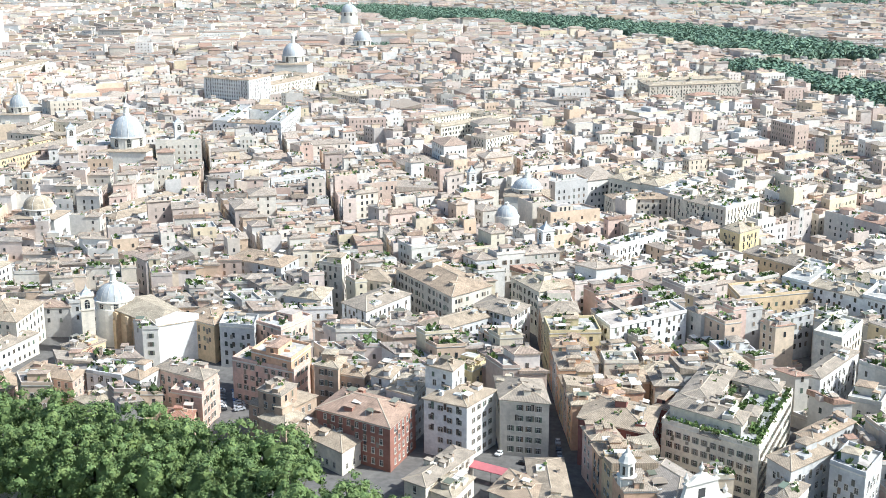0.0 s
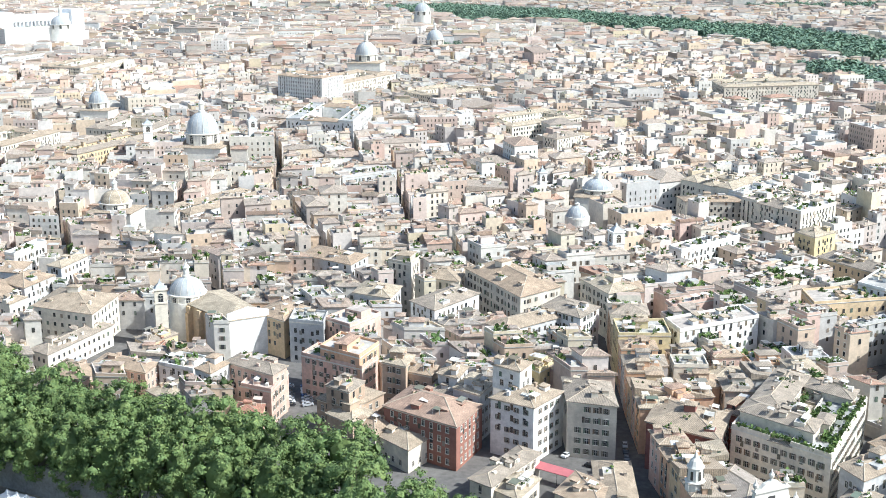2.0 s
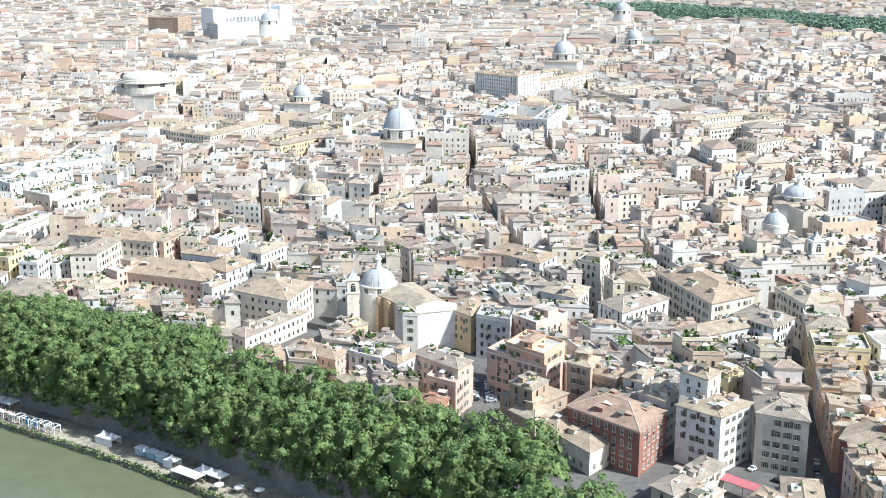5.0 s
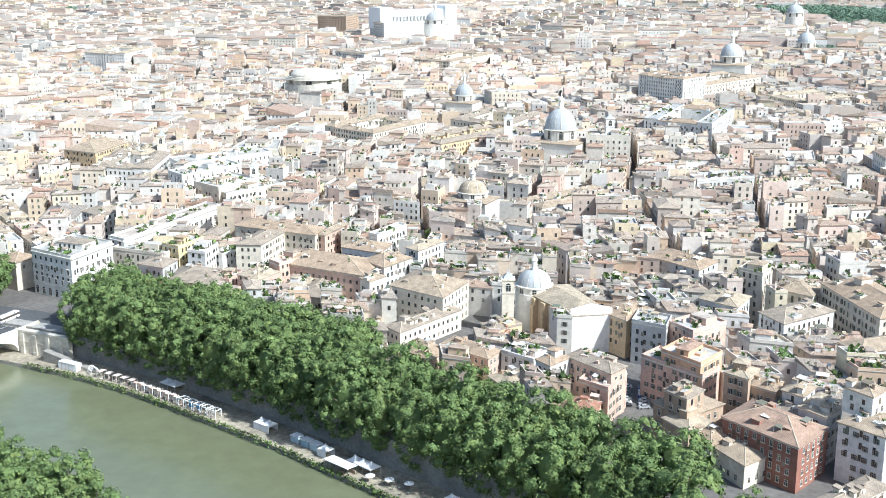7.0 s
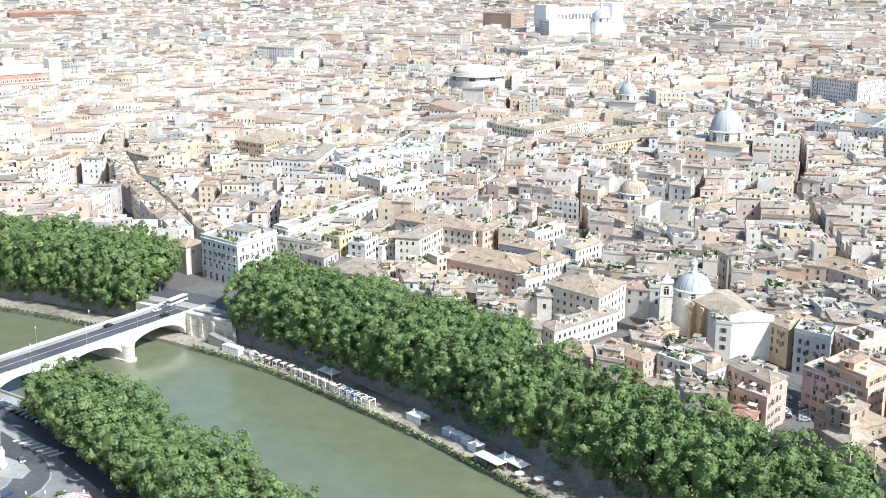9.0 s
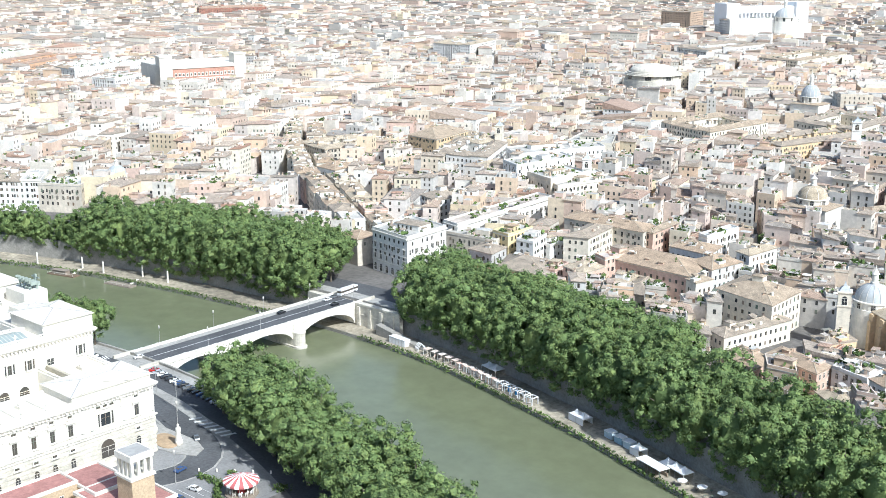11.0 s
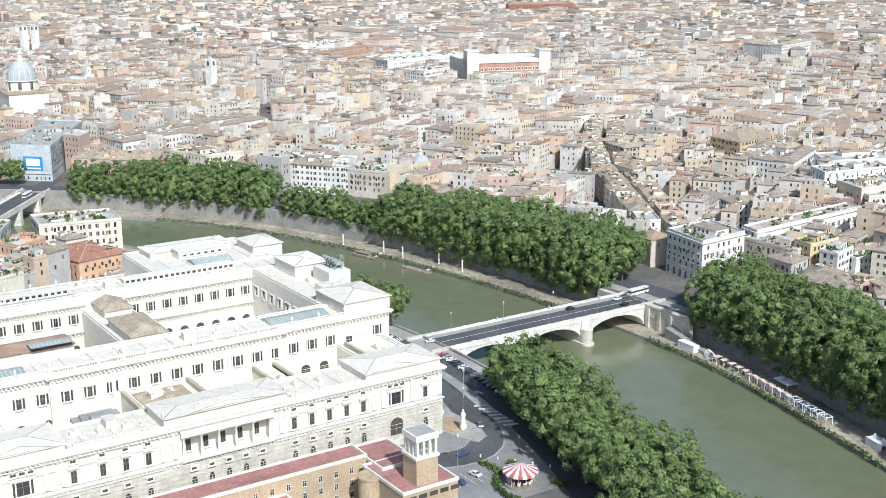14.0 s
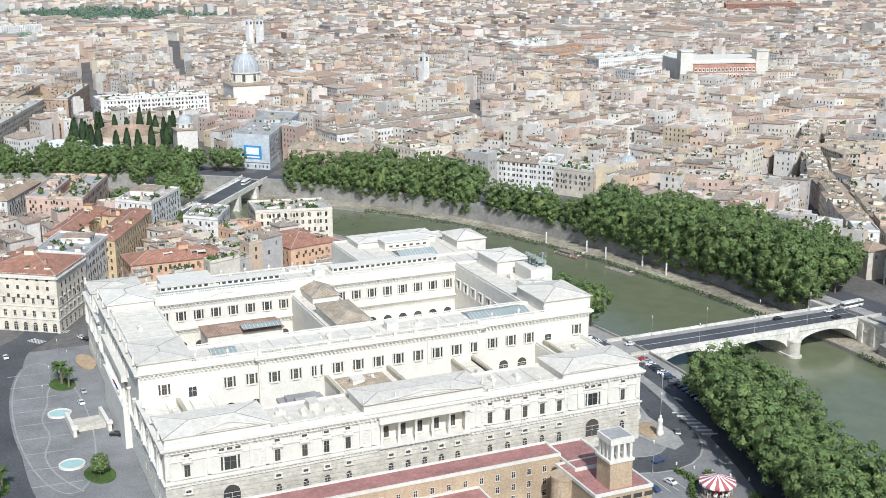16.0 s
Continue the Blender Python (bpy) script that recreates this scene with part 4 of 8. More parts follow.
for y0, y1, depth, h, roof, tint, tiles in ((298, 309, 9, 15, "hip", "orange", 1), (309, 320, 12, 16, "shed", "ochre", 0), (320, 330, 10, 15, "hip", "orange", 3), (330, 340, 9, 16, "hip", "pink", 0),
                                            (358, 368, 11, 16, "hip", "orange", 2), (368, 377, 13, 17, "shed", "pink", 0), (377, 388, 14, 15, "hip", "ochre", 3), (388, 397, 12, 17, "hip", "orange", 0),
                                            (397, 409, 15, 16, "hip", "grey", 1), (409, 419, 13, 18, "hip", "orange", 3), (419, 437, 19, 20, "flat", "yellow", 0), (437, 450, 14, 18, "hip", "ochre", 2),
                                            (450, 465, 15, 18, "hip", "orange", 1), (465, 480, 14, 17, "flat", "cream", 0), (480, 496, 16, 19, "hip", "pink", 3)):
    xa, xb = street_x(y0), street_x(y1)
    town_house((xa, y0 + .1), (depth, depth * .12), (xb - xa, y1 - y0 - .2), h, roof, tint, tiles=ROOF_TINTS[tiles])
for i in range(26):
    EXCLUDED.append((street_x(300 + i * 9) - 3.0, 300 + i * 9, 3.2))
# close back roofs behind the row and beside the baroque church
for x, y, w, d, turn, h, roof, tint, tiles in ((32.5, 300, 8, 10, 12, 14, "flat", "white", 0), (30, 311, 9, 11, 10, 13, "hip", "beige", 1), (27, 323, 8, 10, 8, 15, "shed", "cream", 2),
                                               (37, 364, 11, 13, -30, 14, "hip", "red", 3), (25, 372, 10, 11, 10, 15, "shed", "orange", 0), (27, 385, 11, 12, 8, 14, "hip", "brown", 3),
                                               (39, 380, 10, 12, 5, 15, "hip", "beige", 1), (23, 399, 12, 10, 6, 16, "flat", "cream", 0), (36, 396, 12, 13, 8, 13, "hip", "ochre", 2),
                                               (49, 393, 11, 12, 12, 15, "shed", "grey", 1), (24, 411, 12, 9, 20, 15, "hip", "white", 0), (38, 411, 10, 12, 15, 16, "hip", "pink", 3), (51, 409, 12, 13, 14, 14, "flat", "orange", 1),
                                               (64, 398, 10, 14, 14, 16, "hip", "cream", 2), (66, 415, 13, 12, 14, 15, "flat", "white", 1)):
    ca, sa = math.cos(radians(turn)), math.sin(radians(turn))
    town_house((x, y), (w * ca, w * sa), (-d * sa, d * ca), h, roof, tint, tiles=ROOF_TINTS[tiles])

# the long terraced palazzo: a court between two tiled upper storeys, with hedges along the parapets
PT, AT, BT = Vector((64, 325)), Vector((19, 48)), Vector((-26, 20))


def on_terrace(s, t):
    return tuple(PT + AT * s + BT * t)


palazzo = town_house(on_terrace(0, 0), tuple(AT), tuple(BT), 17, "flat", "cream")
for s0, s1, t0, t1, h, roof, tint in ((.10, .30, .22, .97, 20.5, "hip", "cream"), (.30, .98, .62, .97, 20, "hip", "beige"), (.80, .98, .10, .60, 19.6, "hip", "cream"), (.33, .50, .40, .60, 19.8, "hip", "beige")):
    a, b, c = on_terrace(s0, t0), on_terrace(s1, t0), on_terrace(s0, t1)
    town_house(a, (b[0] - a[0], b[1] - a[1]), (c[0] - a[0], c[1] - a[1]), h, roof, tint, 16.5, ROOF_TINTS[1])
for k, (a, b) in enumerate((((.02, .03), (.98, .03)), ((.02, .04), (.02, .97)), ((.12, .14), (.78, .14)), ((.32, .36), (.6, .36)), ((.55, .55), (.78, .55)))):
    hedge_row(palazzo, on_terrace(*a), on_terrace(*b), 17.3, 1.05, k)


# the street from the bridge into the old town, between two close rows
LANE = [(-420, 419), (-454, 440), (-514, 478), (-578, 519), (-664, 585), (-740, 655)]
lr = random.Random(8)
for (x0, y0), (x1, y1) in zip(LANE, LANE[1:]):
    L = math.hypot(x1 - x0, y1 - y0)
    u = ((x1 - x0) / L, (y1 - y0) / L)
    STREETS.append((x0, y0, x1, y1, 2.8))
    n = max(1, round(L / 16))
    for k in range(n):
        for side in (1, -1):
            depth = lr.uniform(11, 15)
            px, py = x0 + u[0] * (L * k / n + .1) , y0 + u[1] * (L * k / n + .1)
            off = 2.1 if side > 0 else -2.1 - depth
            p = (px - u[1] * off, py + u[0] * off)
            a, b = (u[0] * (L / n - .2), u[1] * (L / n - .2)), (-u[1] * depth, u[0] * depth)
            if any(covered(p[0] + a[0] * i + b[0] * j, p[1] + a[1] * i + b[1] * j, .5) for i in (.1, .9) for j in (.1, .9)):
                continue
            town_house(p, a, b, lr.uniform(15, 18) if side > 0 else lr.uniform(14, 16.5), lr.choice(("hip", "hip", "flat")), lr.choice(("cream", "white", "pink", "beige", "cream")))
STREETS += [(-1110, 134, -1640, 196, 5.5), (-1240, 248, -2010, 378, 6.5), (-860, 402, -1080, 505, 5)]


GRAND_ARCH = window_mesh("arched_window", .95, 2.6, False, M_TRAV, True)
GRAND_TALL = window_mesh("tall_window", .62, 2.3, False, M_TRAV)


def grand_front(house, q, h, step=4.4):
    """String courses, arches below, tall windows above and a balustrade for a large white palazzo."""
    for i in (3, 0):
        a, b = q[i], q[(i + 1) % 4]
        L = math.hypot(b[0] - a[0], b[1] - a[1])
        m = pose(a[0], a[1], 0, 0, 0, math.degrees(math.atan2(b[1] - a[1], b[0] - a[0])))
        for z, d, t in ((5.6, .3, .4), (11.0, .25, .3), (h - .9, .7, .6)):
            part("string_course", mesh_of("string_course", *boxes((-.2, -d, z, L + .2, 0, z + t)), M_TRAV), house, at=m)
        n = int(L / step)
        for k in range(n):
            x = (k + .5) * L / n
            part("arched_window", GRAND_ARCH, house, at=m @ pose(x, -.12, .6))
            for z in (6.8, 12.4):
                part("tall_window", GRAND_TALL, house, at=m @ pose(x, -.12, z))
                part("window_hood", GRAND_HOOD, house, at=m @ pose(x, -.12, z + 2.6))
        n = int(L / 1.1)
        bal = [(0, -.2, h + .9, L, .2, h + 1.1), (0, -.2, h - .1, L, .2, h + .1)] + [(k * L / n, -.15, h + .1, k * L / n + .35, .15, h + .9) for k in range(n)]
        part("balustrade", mesh_of("balustrade", *boxes(*bal), M_TRAV), house, at=m)


GRAND_HOOD = mesh_of("window_hood", *boxes((-1.0, -.45, 0, 1.0, 0, .25)), M_TRAV)

for house, p, a, b, h in ((white_palazzo, (-378.4, 396.9), (-2.6, 31.0), (-27.9, 4.5), 21), (long_palazzo, (-384.2, 440.2), (-6.5, 88.2), (-11.7, 2.3), 19),
                          (corner_palazzo, (-489.1, 40.0), (-28.5, 15.2), (-20.3, -28.8), 24)):
    grand_front(house, [p, (p[0] + a[0], p[1] + a[1]), (p[0] + a[0] + b[0], p[1] + a[1] + b[1]), (p[0] + b[0], p[1] + b[1])], h)

# ---- the courthouse palace ----
PX0, PX1, PY0, PY1 = -302.0, -464.0, 48.5, 200.0
palace = thing("palace", "vast white travertine courthouse with courtyards and ornate cornices", "palace")
EXCLUDED += [(-383, 60, 100), (-383, 125, 112), (-383, 190, 100)]
M_SKYL = material("skylight_glass", [(.33, .38, .365)], 0.5, grain=2, contrast=0.2, bump=0, spec=0.6)
M_ROOFSTONE = material("roof_slabs", [(.74, .695, .60), (.77, .725, .63), (.68, .635, .55), (.72, .665, .57)], 0.95, grain=2.2, stain=0.4, contrast=0.16)
M_LEADEN = material("dull_lead", [(.40, .39, .37)], 0.6, contrast=0.2)
M_COURT = material("cream_court_plaster", [(.76, .70, .56)], 0.9, contrast=0.12)


def block(name, x0, x1, y0, y1, z0, z1, mat=M_TRAV, roof=True):
    """One wing of the palace with its own flat roof slab."""
    xa, xb = min(x0, x1), max(x0, x1)
    ob = part(name, mesh_of(name, *boxes((xa, y0, z0, xb, y1, z1)), mat), palace)
    if roof:
        part("roof_slab", mesh_of("roof_slab", *boxes((xa + .8, y0 + .8, z1, xb - .8, y1 - .8, z1 + .12)), M_ROOFSTONE), ob)
        part("roof_rim", mesh_of("roof_rim", *boxes((xa + .25, y0 + .25, z1, xa + .8, y1 - .25, z1 + .75), (xb - .8, y0 + .25, z1, xb - .25, y1 - .25, z1 + .75),
                                                    (xa + .8, y0 + .25, z1, xb - .8, y0 + .8, z1 + .75), (xa + .8, y1 - .8, z1, xb - .8, y1 - .25, z1 + .75)), M_TRAV), ob)
        along = y1 - y0 > xb - xa
        n = int((y1 - y0 if along else xb - xa) / 9)
        bs = [(xa + 1, y0 + (i + 1) * (y1 - y0) / (n + 1), z1 + .12, xb - 1, y0 + (i + 1) * (y1 - y0) / (n + 1) + .35, z1 + .3) if along else
              (xa + (i + 1) * (xb - xa) / (n + 1), y0 + 1, z1 + .12, xa + (i + 1) * (xb - xa) / (n + 1) + .35, y1 - 1, z1 + .3) for i in range(n)]
        for b in bs:
            part("roof_seam", mesh_of("roof_seam", *boxes(b), M_TRAVD), ob)
    return ob


RUNS = []


def cornice_run(parent, a, b, z, depth=1.1, height=.9, teeth=True):
    """A moulded cornice on the wall from a to b (outside to the right), with a row of brackets below it."""
    L = math.hypot(b[0] - a[0], b[1] - a[1])
    m = pose(a[0], a[1], z, 0, 0, math.degrees(math.atan2(b[1] - a[1], b[0] - a[0])))
    RUNS.append(z)
    e = .007 * len(RUNS)        # no two runs share a plane where they meet
    bs = [(-depth - e, -depth - e, height * .45 + e, L + depth + e, -e / 9, height + e), (-depth * .6 - e, -depth * .6 - e, e, L + depth * .6 + e, -e / 9, height * .45 + e)]
    part("cornice", mesh_of("cornice", *boxes(*bs), M_TRAV), parent, at=m)
    if teeth:
        n = int(L / 1.3)
        bs = [((i + .3) * L / n, -depth * .8, -.55, (i + .3) * L / n + .5, -.01, 0) for i in range(n)]
        tagged(part("brackets", mesh_of("brackets", *boxes(*bs), M_TRAV), parent, at=m), kind="stuff")


def balustrade(parent, a, b, z, h=1.3):
    L = math.hypot(b[0] - a[0], b[1] - a[1])
    m = pose(a[0], a[1], z, 0, 0, math.degrees(math.atan2(b[1] - a[1], b[0] - a[0])))
    n = max(2, int(L / .8))
    bs = [(0, -.25, h - .25, L, .25, h), (0, -.25, 0, L, .25, .2)]
    bs += [((i + .25) * L / n, -.14, .2, (i + .25) * L / n + .32, .14, h - .25) for i in range(n)]
    bs += [(min(k * 7.5, L - .9), -.32, 0, min(k * 7.5, L - .9) + .9, .32, h + .12) for k in range(int(L / 7.5) + 1)]
    part("balustrade", mesh_of("balustrade", *boxes(*bs), M_TRAV), parent, at=m)


def palace_window(name, w, h, head, columns=False):
    """A tall window in a heavy stone surround with a pediment and sill."""
    t = .38
    stone = [(-w - t, -.32, -.1, -w, 0, h + .3), (w, -.32, -.1, w + t, 0, h + .3), (-w, -.32, h, w, 0, h + .3), (-w - t - .2, -.5, -.4, w + t + .2, 0, -.1)]
    if head:
        stone += [(-w - t - .3, -.55, h + .3, w + t + .3, 0, h + .62), (-w - .1, -.42, h + .62, w + .1, 0, h + 1.05), (-w * .5, -.42, h + 1.05, w * .5, 0, h + 1.4)]
    if columns:
        stone += [(-w - 1.35, -.4, -.1, -w - 1.0, 0, h + .3), (w + 1.0, -.4, -.1, w + 1.35, 0, h + .3), (-w - 1.5, -.5, h + .3, w + 1.5, 0, h + .6)]
    dark = [(-w, -.06, 0, w, 0, h)]
    if columns:
        dark += [(-w - 1.0, -.05, 0, -w - t, 0, h), (w + t, -.05, 0, w + 1.0, 0, h)]
    bars = [(-.06, -.11, 0, .06, -.06, h), (-w, -.11, h * .6, w, -.06, h * .6 + .12)]
    sets = [boxes(*stone), boxes(*dark), boxes(*bars)]
    v, f = join(*sets)
    me = bpy.data.meshes.new(name)
    me.from_pydata(v, [], f)
    idx = []
    for k, mat in enumerate((M_TRAV, M_WIN, M_SHUT)):
        me.materials.append(mat)
        idx += [k] * len(sets[k][1])
    me.polygons.foreach_set("material_index", idx)
    me.update()
    return me


M_BLUE_FLAG = material("blue_cloth", [(.03, .08, .35)], 0.8, contrast=0.1, bump=0)
W_TALL, W_SMALL, W_ROW = palace_window("window", .8, 3.6, True), palace_window("small_window", .75, .85, False), palace_window("window", .75, 3.2, False, True)
W_ARCH = window_mesh("arched_window", .8, 2.2, False, M_TRAVD, True)
W_COURT = window_mesh("arched_window", 1.7, 1.6, False, M_COURT, True)
W_TRIPLE = palace_window("triple_window", 1.7, 4.0, False, True)

low = M_TRAVD
west = block("west_wing", -302, -319, PY0, PY1, 0, 24)
# the front of the west wing leaves a deep loggia open in its middle
west.data = mesh_of("west_wing", *boxes((-319, PY0, 0, -305.5, PY1, 24), (-305.5, PY0, 0, -302, 111, 24), (-305.5, 139, 0, -302, PY1, 24), (-305.5, 111, 0, -302, 139, 13.6), (-305.5, 111, 20.5, -302, 139, 24)), M_TRAV)
east = block("east_wing", -447, -464, PY0, PY1, 0, 24)
core_w = block("inner_wing", -340, -354, PY0, 203, 0, 33)
core_e = block("inner_wing", -412, -426, PY0, 203, 0, 33)
core_n = block("north_range", -354, -412, PY0, 66, 0, 33)
core_s = block("river_range", -354, -412, 184, 203, 0, 33)
link = block("middle_range", -354, -412, 117, 133, 0, 28)
for x0, x1 in ((-319, -340), (-426, -447)):
    for y0, y1, z in ((PY0, 70, 22), (106, 128, 22), (150, 158, 21), (182, PY1, 23)):
        block("cross_range", x0, x1, y0, y1, 0, z)
    part("light_court", mesh_of("light_court", *boxes((min(x0, x1), 70, 0, max(x0, x1), 182, 13)), M_COURT), palace)
part("courtyard_floor", mesh_of("courtyard_floor", *boxes((-412, 66, 0, -354, 117, 9)), M_ROOFSTONE), palace)
part("courtyard_floor", mesh_of("courtyard_floor", *boxes((-412, 133, 0, -354, 184, 9)), M_ROOFSTONE), palace)
# rusticated lower storey: courses of stone that stand proud, one below the other
for z in range(8):
    part("stone_course", mesh_of("stone_course", *boxes((-302, PY0 - .12, .4 + z * 1.45, -301.7, PY1 + .12, 1.5 + z * 1.45)), low), west)
    part("stone_course", mesh_of("stone_course", *boxes((-464, PY0 - .15, .4 + z * 1.45, -302, PY0, 1.65 + z * 1.45)), M_TRAV), palace)
for ob, a, b, z in ((west, (-302, PY0), (-302, PY1), 22.6), (west, (-302, PY0), (-302, PY1), 12.6), (palace, (-464, PY0), (-302, PY0), 12.6), (palace, (-464, PY0), (-426, PY0), 22.6),
                    (palace, (-340, PY0), (-302, PY0), 22.6), (core_w, (-340, PY0), (-340, 203), 31.4), (palace, (-426, PY0), (-340, PY0), 31.4), (palace, (-302, PY1), (-340, PY1), 22.6),
                    (palace, (-340, 203), (-426, 203), 31.4), (east, (-447, PY1), (-464, PY1), 22.6), (core_e, (-412, 66), (-412, 117), 30.0), (core_e, (-412, 133), (-412, 184), 30.0),
                    (core_e, (-412, 66), (-412, 117), 20.0), (core_e, (-412, 133), (-412, 184), 20.0)):
    cornice_run(ob, a, b, z, 1.2 if z > 13 else .7, 1.2 if z > 13 else .7)
for ob, a, b, z in ((west, (-302.6, PY0 + 32), (-302.6, 104), 24.1), (west, (-302.6, 146), (-302.6, PY1 - 30), 24.1), (core_w, (-341, 62), (-341, 188), 33.1), (core_w, (-353.5, 66), (-353.5, 184), 33.1),
                    (core_e, (-413, 66), (-413, 184), 33.1), (east, (-462, 60), (-462, 190), 24.1), (core_s, (-412, 202), (-354, 202), 33.1), (core_n, (-412, 50), (-354, 50), 33.1)):
    balustrade(ob, a, b, z)
# corner and middle attics
def attic(name, x0, x1, y0, y1, z0, z1, rise, cover=None):
    bag = Bag()
    q = [(x0, y0), (x1, y0), (x1, y1), (x0, y1)]
    quad_box(bag, "w", q, z0, z1)
    hip_roof(bag, q, z1, rise, .6, "r", caps=True)
    ob = part(name, mesh_of(name, *bag.kinds["w"], M_TRAV), palace)
    tagged(part("roof_seams", mesh_of("roof_seams", *bag.kinds["ridge"], M_LEADEN), ob), kind="stuff")
    part("attic_roof", mesh_of("attic_roof", *bag.kinds["r"], cover or M_ROOFSTONE), ob)


attic("corner_attic", -319, -302.4, PY0 + .4, PY0 + 30, 24, 26.6, 1.0)
attic("corner_attic", -319, -302.4, PY1 - 28, PY1 - .4, 24, 26.6, 1.2)
attic("middle_attic", -315, -301.6, 106, 144, 24, 27.4, .4)
attic("corner_pavilion", -362, -341, 186, 204, 33, 37.4, 1.8)
block("east_range", -426.3, -463.9, 150, 199.8, 24.15, 33)
attic("corner_pavilion", -450, -434, 195, 208, 24, 36.5, 2.4)
attic("east_attic", -463, -450, 157, 192, 33.1, 35.6, .5)
attic("corner_pavilion", -362, -341, PY0 + .5, 65, 33, 35, .4)
attic("corner_pavilion", -426, -404, PY0 + .5, 65, 33, 35.5, 1.0)
attic("corner_pavilion", -464, -447, PY0 + .5, 68, 24, 28, 1.2)
attic("gate_block", -410, -392, 193, 207, 33, 38, .6)
attic("gate_block", -366, -376, 193, 205, 33, 35, .4)
attic("linking_hall", -424, -398, 121, 131, 28, 31, 2.2, ROOF_TINTS[2])
attic("linking_hall", -388, -364, 119, 131, 28, 31.5, 2.2, ROOF_TINTS[2])
v, f = boxes((-401, 80, 9, -389, 107, 24.5))
hall = part("court_hall", mesh_of("court_hall", v, f, M_TRAV), palace)
bag = Bag()
hip_roof(bag, [(-401, 80), (-389, 80), (-389, 107), (-401, 107)], 24.5, 1.6, .5, "r")
part("hall_roof", mesh_of("hall_roof", *bag.kinds["r"], ROOF_ORANGE), hall)
# glazed roofs with bars
def skylight(x0, x1, y0, y1, z, rise=1.2):
    xm = (x0 + x1) / 2
    v = [(x0, y0, z), (x1, y0, z), (x1, y1, z), (x0, y1, z), (xm, y0, z + rise), (xm, y1, z + rise)]
    sk = part("skylight", mesh_of("skylight", v, [(1, 2, 5, 4), (3, 0, 4, 5), (0, 1, 4), (2, 3, 5)], M_SKYL), palace)
    n = int((y1 - y0) / 1.3)
    v, f = [], []
    for i in range(n + 1):
        y = y0 + (y1 - y0) * i / n
        for xa in (x0, x1):
            k = len(v)
            v += [(xa, y - .08, z + .06), (xa, y + .08, z + .06), (xm, y + .08, z + rise + .06), (xm, y - .08, z + rise + .06)]
            f.append((k, k + 1, k + 2, k + 3))
    tagged(part("glazing_bars", mesh_of("glazing_bars", v, f, M_TRIM), sk), kind="stuff")


skylight(-440, -428, 168, 184, 33.3, 1.8)
skylight(-354, -343, 160, 182, 33.2, 1.2)
skylight(-437, -429, 72, 84, 24.3, 1.8)
skylight(-392, -386, 92, 106, 26.2, .6)
skylight(-351, -344, 72, 80, 33.3, .8)
skylight(-419, -415, 68, 116, 33.2, .4)
# windows of the long side
for y in (54.5, 80, 88, 94.5, 101, 146.5, 152.5, 158.5, 164.5, 170.5, 193.5):
    for me, z in ((W_TALL, 14.6), (W_SMALL, 20.5), (W_SMALL, 9.9)):
        part("window", me, west, at=pose(-302 if z > 12 else -301.66, y, z, 0, 0, 90))
    part("window", W_ARCH, west, at=pose(-301.66, y, 4.6, 0, 0, 90))
for y in (66.5, 182.5):
    part("triple_window", W_TRIPLE, west, at=pose(-302, y, 14.6, 0, 0, 90))
    for dy in (-2.3, 0, 2.3):
        part("window", W_SMALL, west, at=pose(-302, y + dy, 20.5, 0, 0, 90))
    part("arched_gate", window_mesh("arched_gate", 2.4, 3.4, False, M_TRAVD, True), west, at=pose(-301.62, y, 4.2, 0, 0, 90))
# the loggia in the middle of the long side
for i in range(5):
    y = 112 + i * 5.4
    part("window", W_TALL, west, at=pose(-305.5, y + 2.1, 14.4, 0, 0, 90))
    part("window", W_ARCH, west, at=pose(-301.66, y + 2.1, 4.6, 0, 0, 90))
    part("window", W_SMALL, west, at=pose(-301.66, y + 2.1, 9.9, 0, 0, 90))
col = mesh_of("column", *join(rings([(.55, 0), (.55, .3), (.42, .35), (.36, 6.2), (.6, 6.5), (.6, 6.9)], 12)), M_TRAV, True)
for i in range(6):
    part("column", col, west, at=pose(-301.6, 111.4 + i * 5.4, 13.6))
part("loggia_entablature", mesh_of("loggia_entablature", *boxes((-302, 110.5, 20.5, -300.8, 139.6, 22.6), (-302, 110.5, 12.9, -300.8, 139.6, 13.6)), M_TRAV), west)
# pilasters
for y in (PY0 + .6, 60.5, 72.5, 77, 105, 108.6, 142, 145, 174, 177.5, 188.5, PY1 - .6):
    part("pilaster", mesh_of("pilaster", *boxes((-302, y - .5, 13.4, -301.65, y + .5, 22.6)), M_TRAV), west)
# carved cartouches over the tall windows
cart = mesh_of("cartouche", *join(moved(rings([(.1, 0), (.75, .12), (.62, .3), (.2, .42)], 10), pose(0, 0, 0, 90)), boxes((-.9, -.25, -.5, .9, 0, -.25))), M_TRAV, True)
for y in (54.5, 80, 146.5, 193.5, 88, 101, 158.5, 170.5):
    part("cartouche", cart, west, at=pose(-302, y, 19.7, 0, 0, 90))
# upper wall over the light courts, its middle standing forward
part("middle_bay", mesh_of("middle_bay", *boxes((-340.2, 85, 13.1, -338.8, 161, 33.05)), M_TRAV), core_w)
cornice_run(core_w, (-338.8, 85), (-338.8, 161), 31.45, 1.2, 1.2)
balustrade(core_w, (-339.6, 85), (-339.6, 161), 33.15)
for y in (86, 104, 142, 160):
    part("pilaster", mesh_of("pilaster", *boxes((-338.8, y - .6, 22.4, -338.45, y + .6, 31.4)), M_TRAV), core_w)
for i in range(16):
    y = 76 + i * 6.9
    part("window", W_ROW, core_w, at=pose(-338.8 if 85 < y < 161 else -340, y, 24.0, 0, 0, 90))
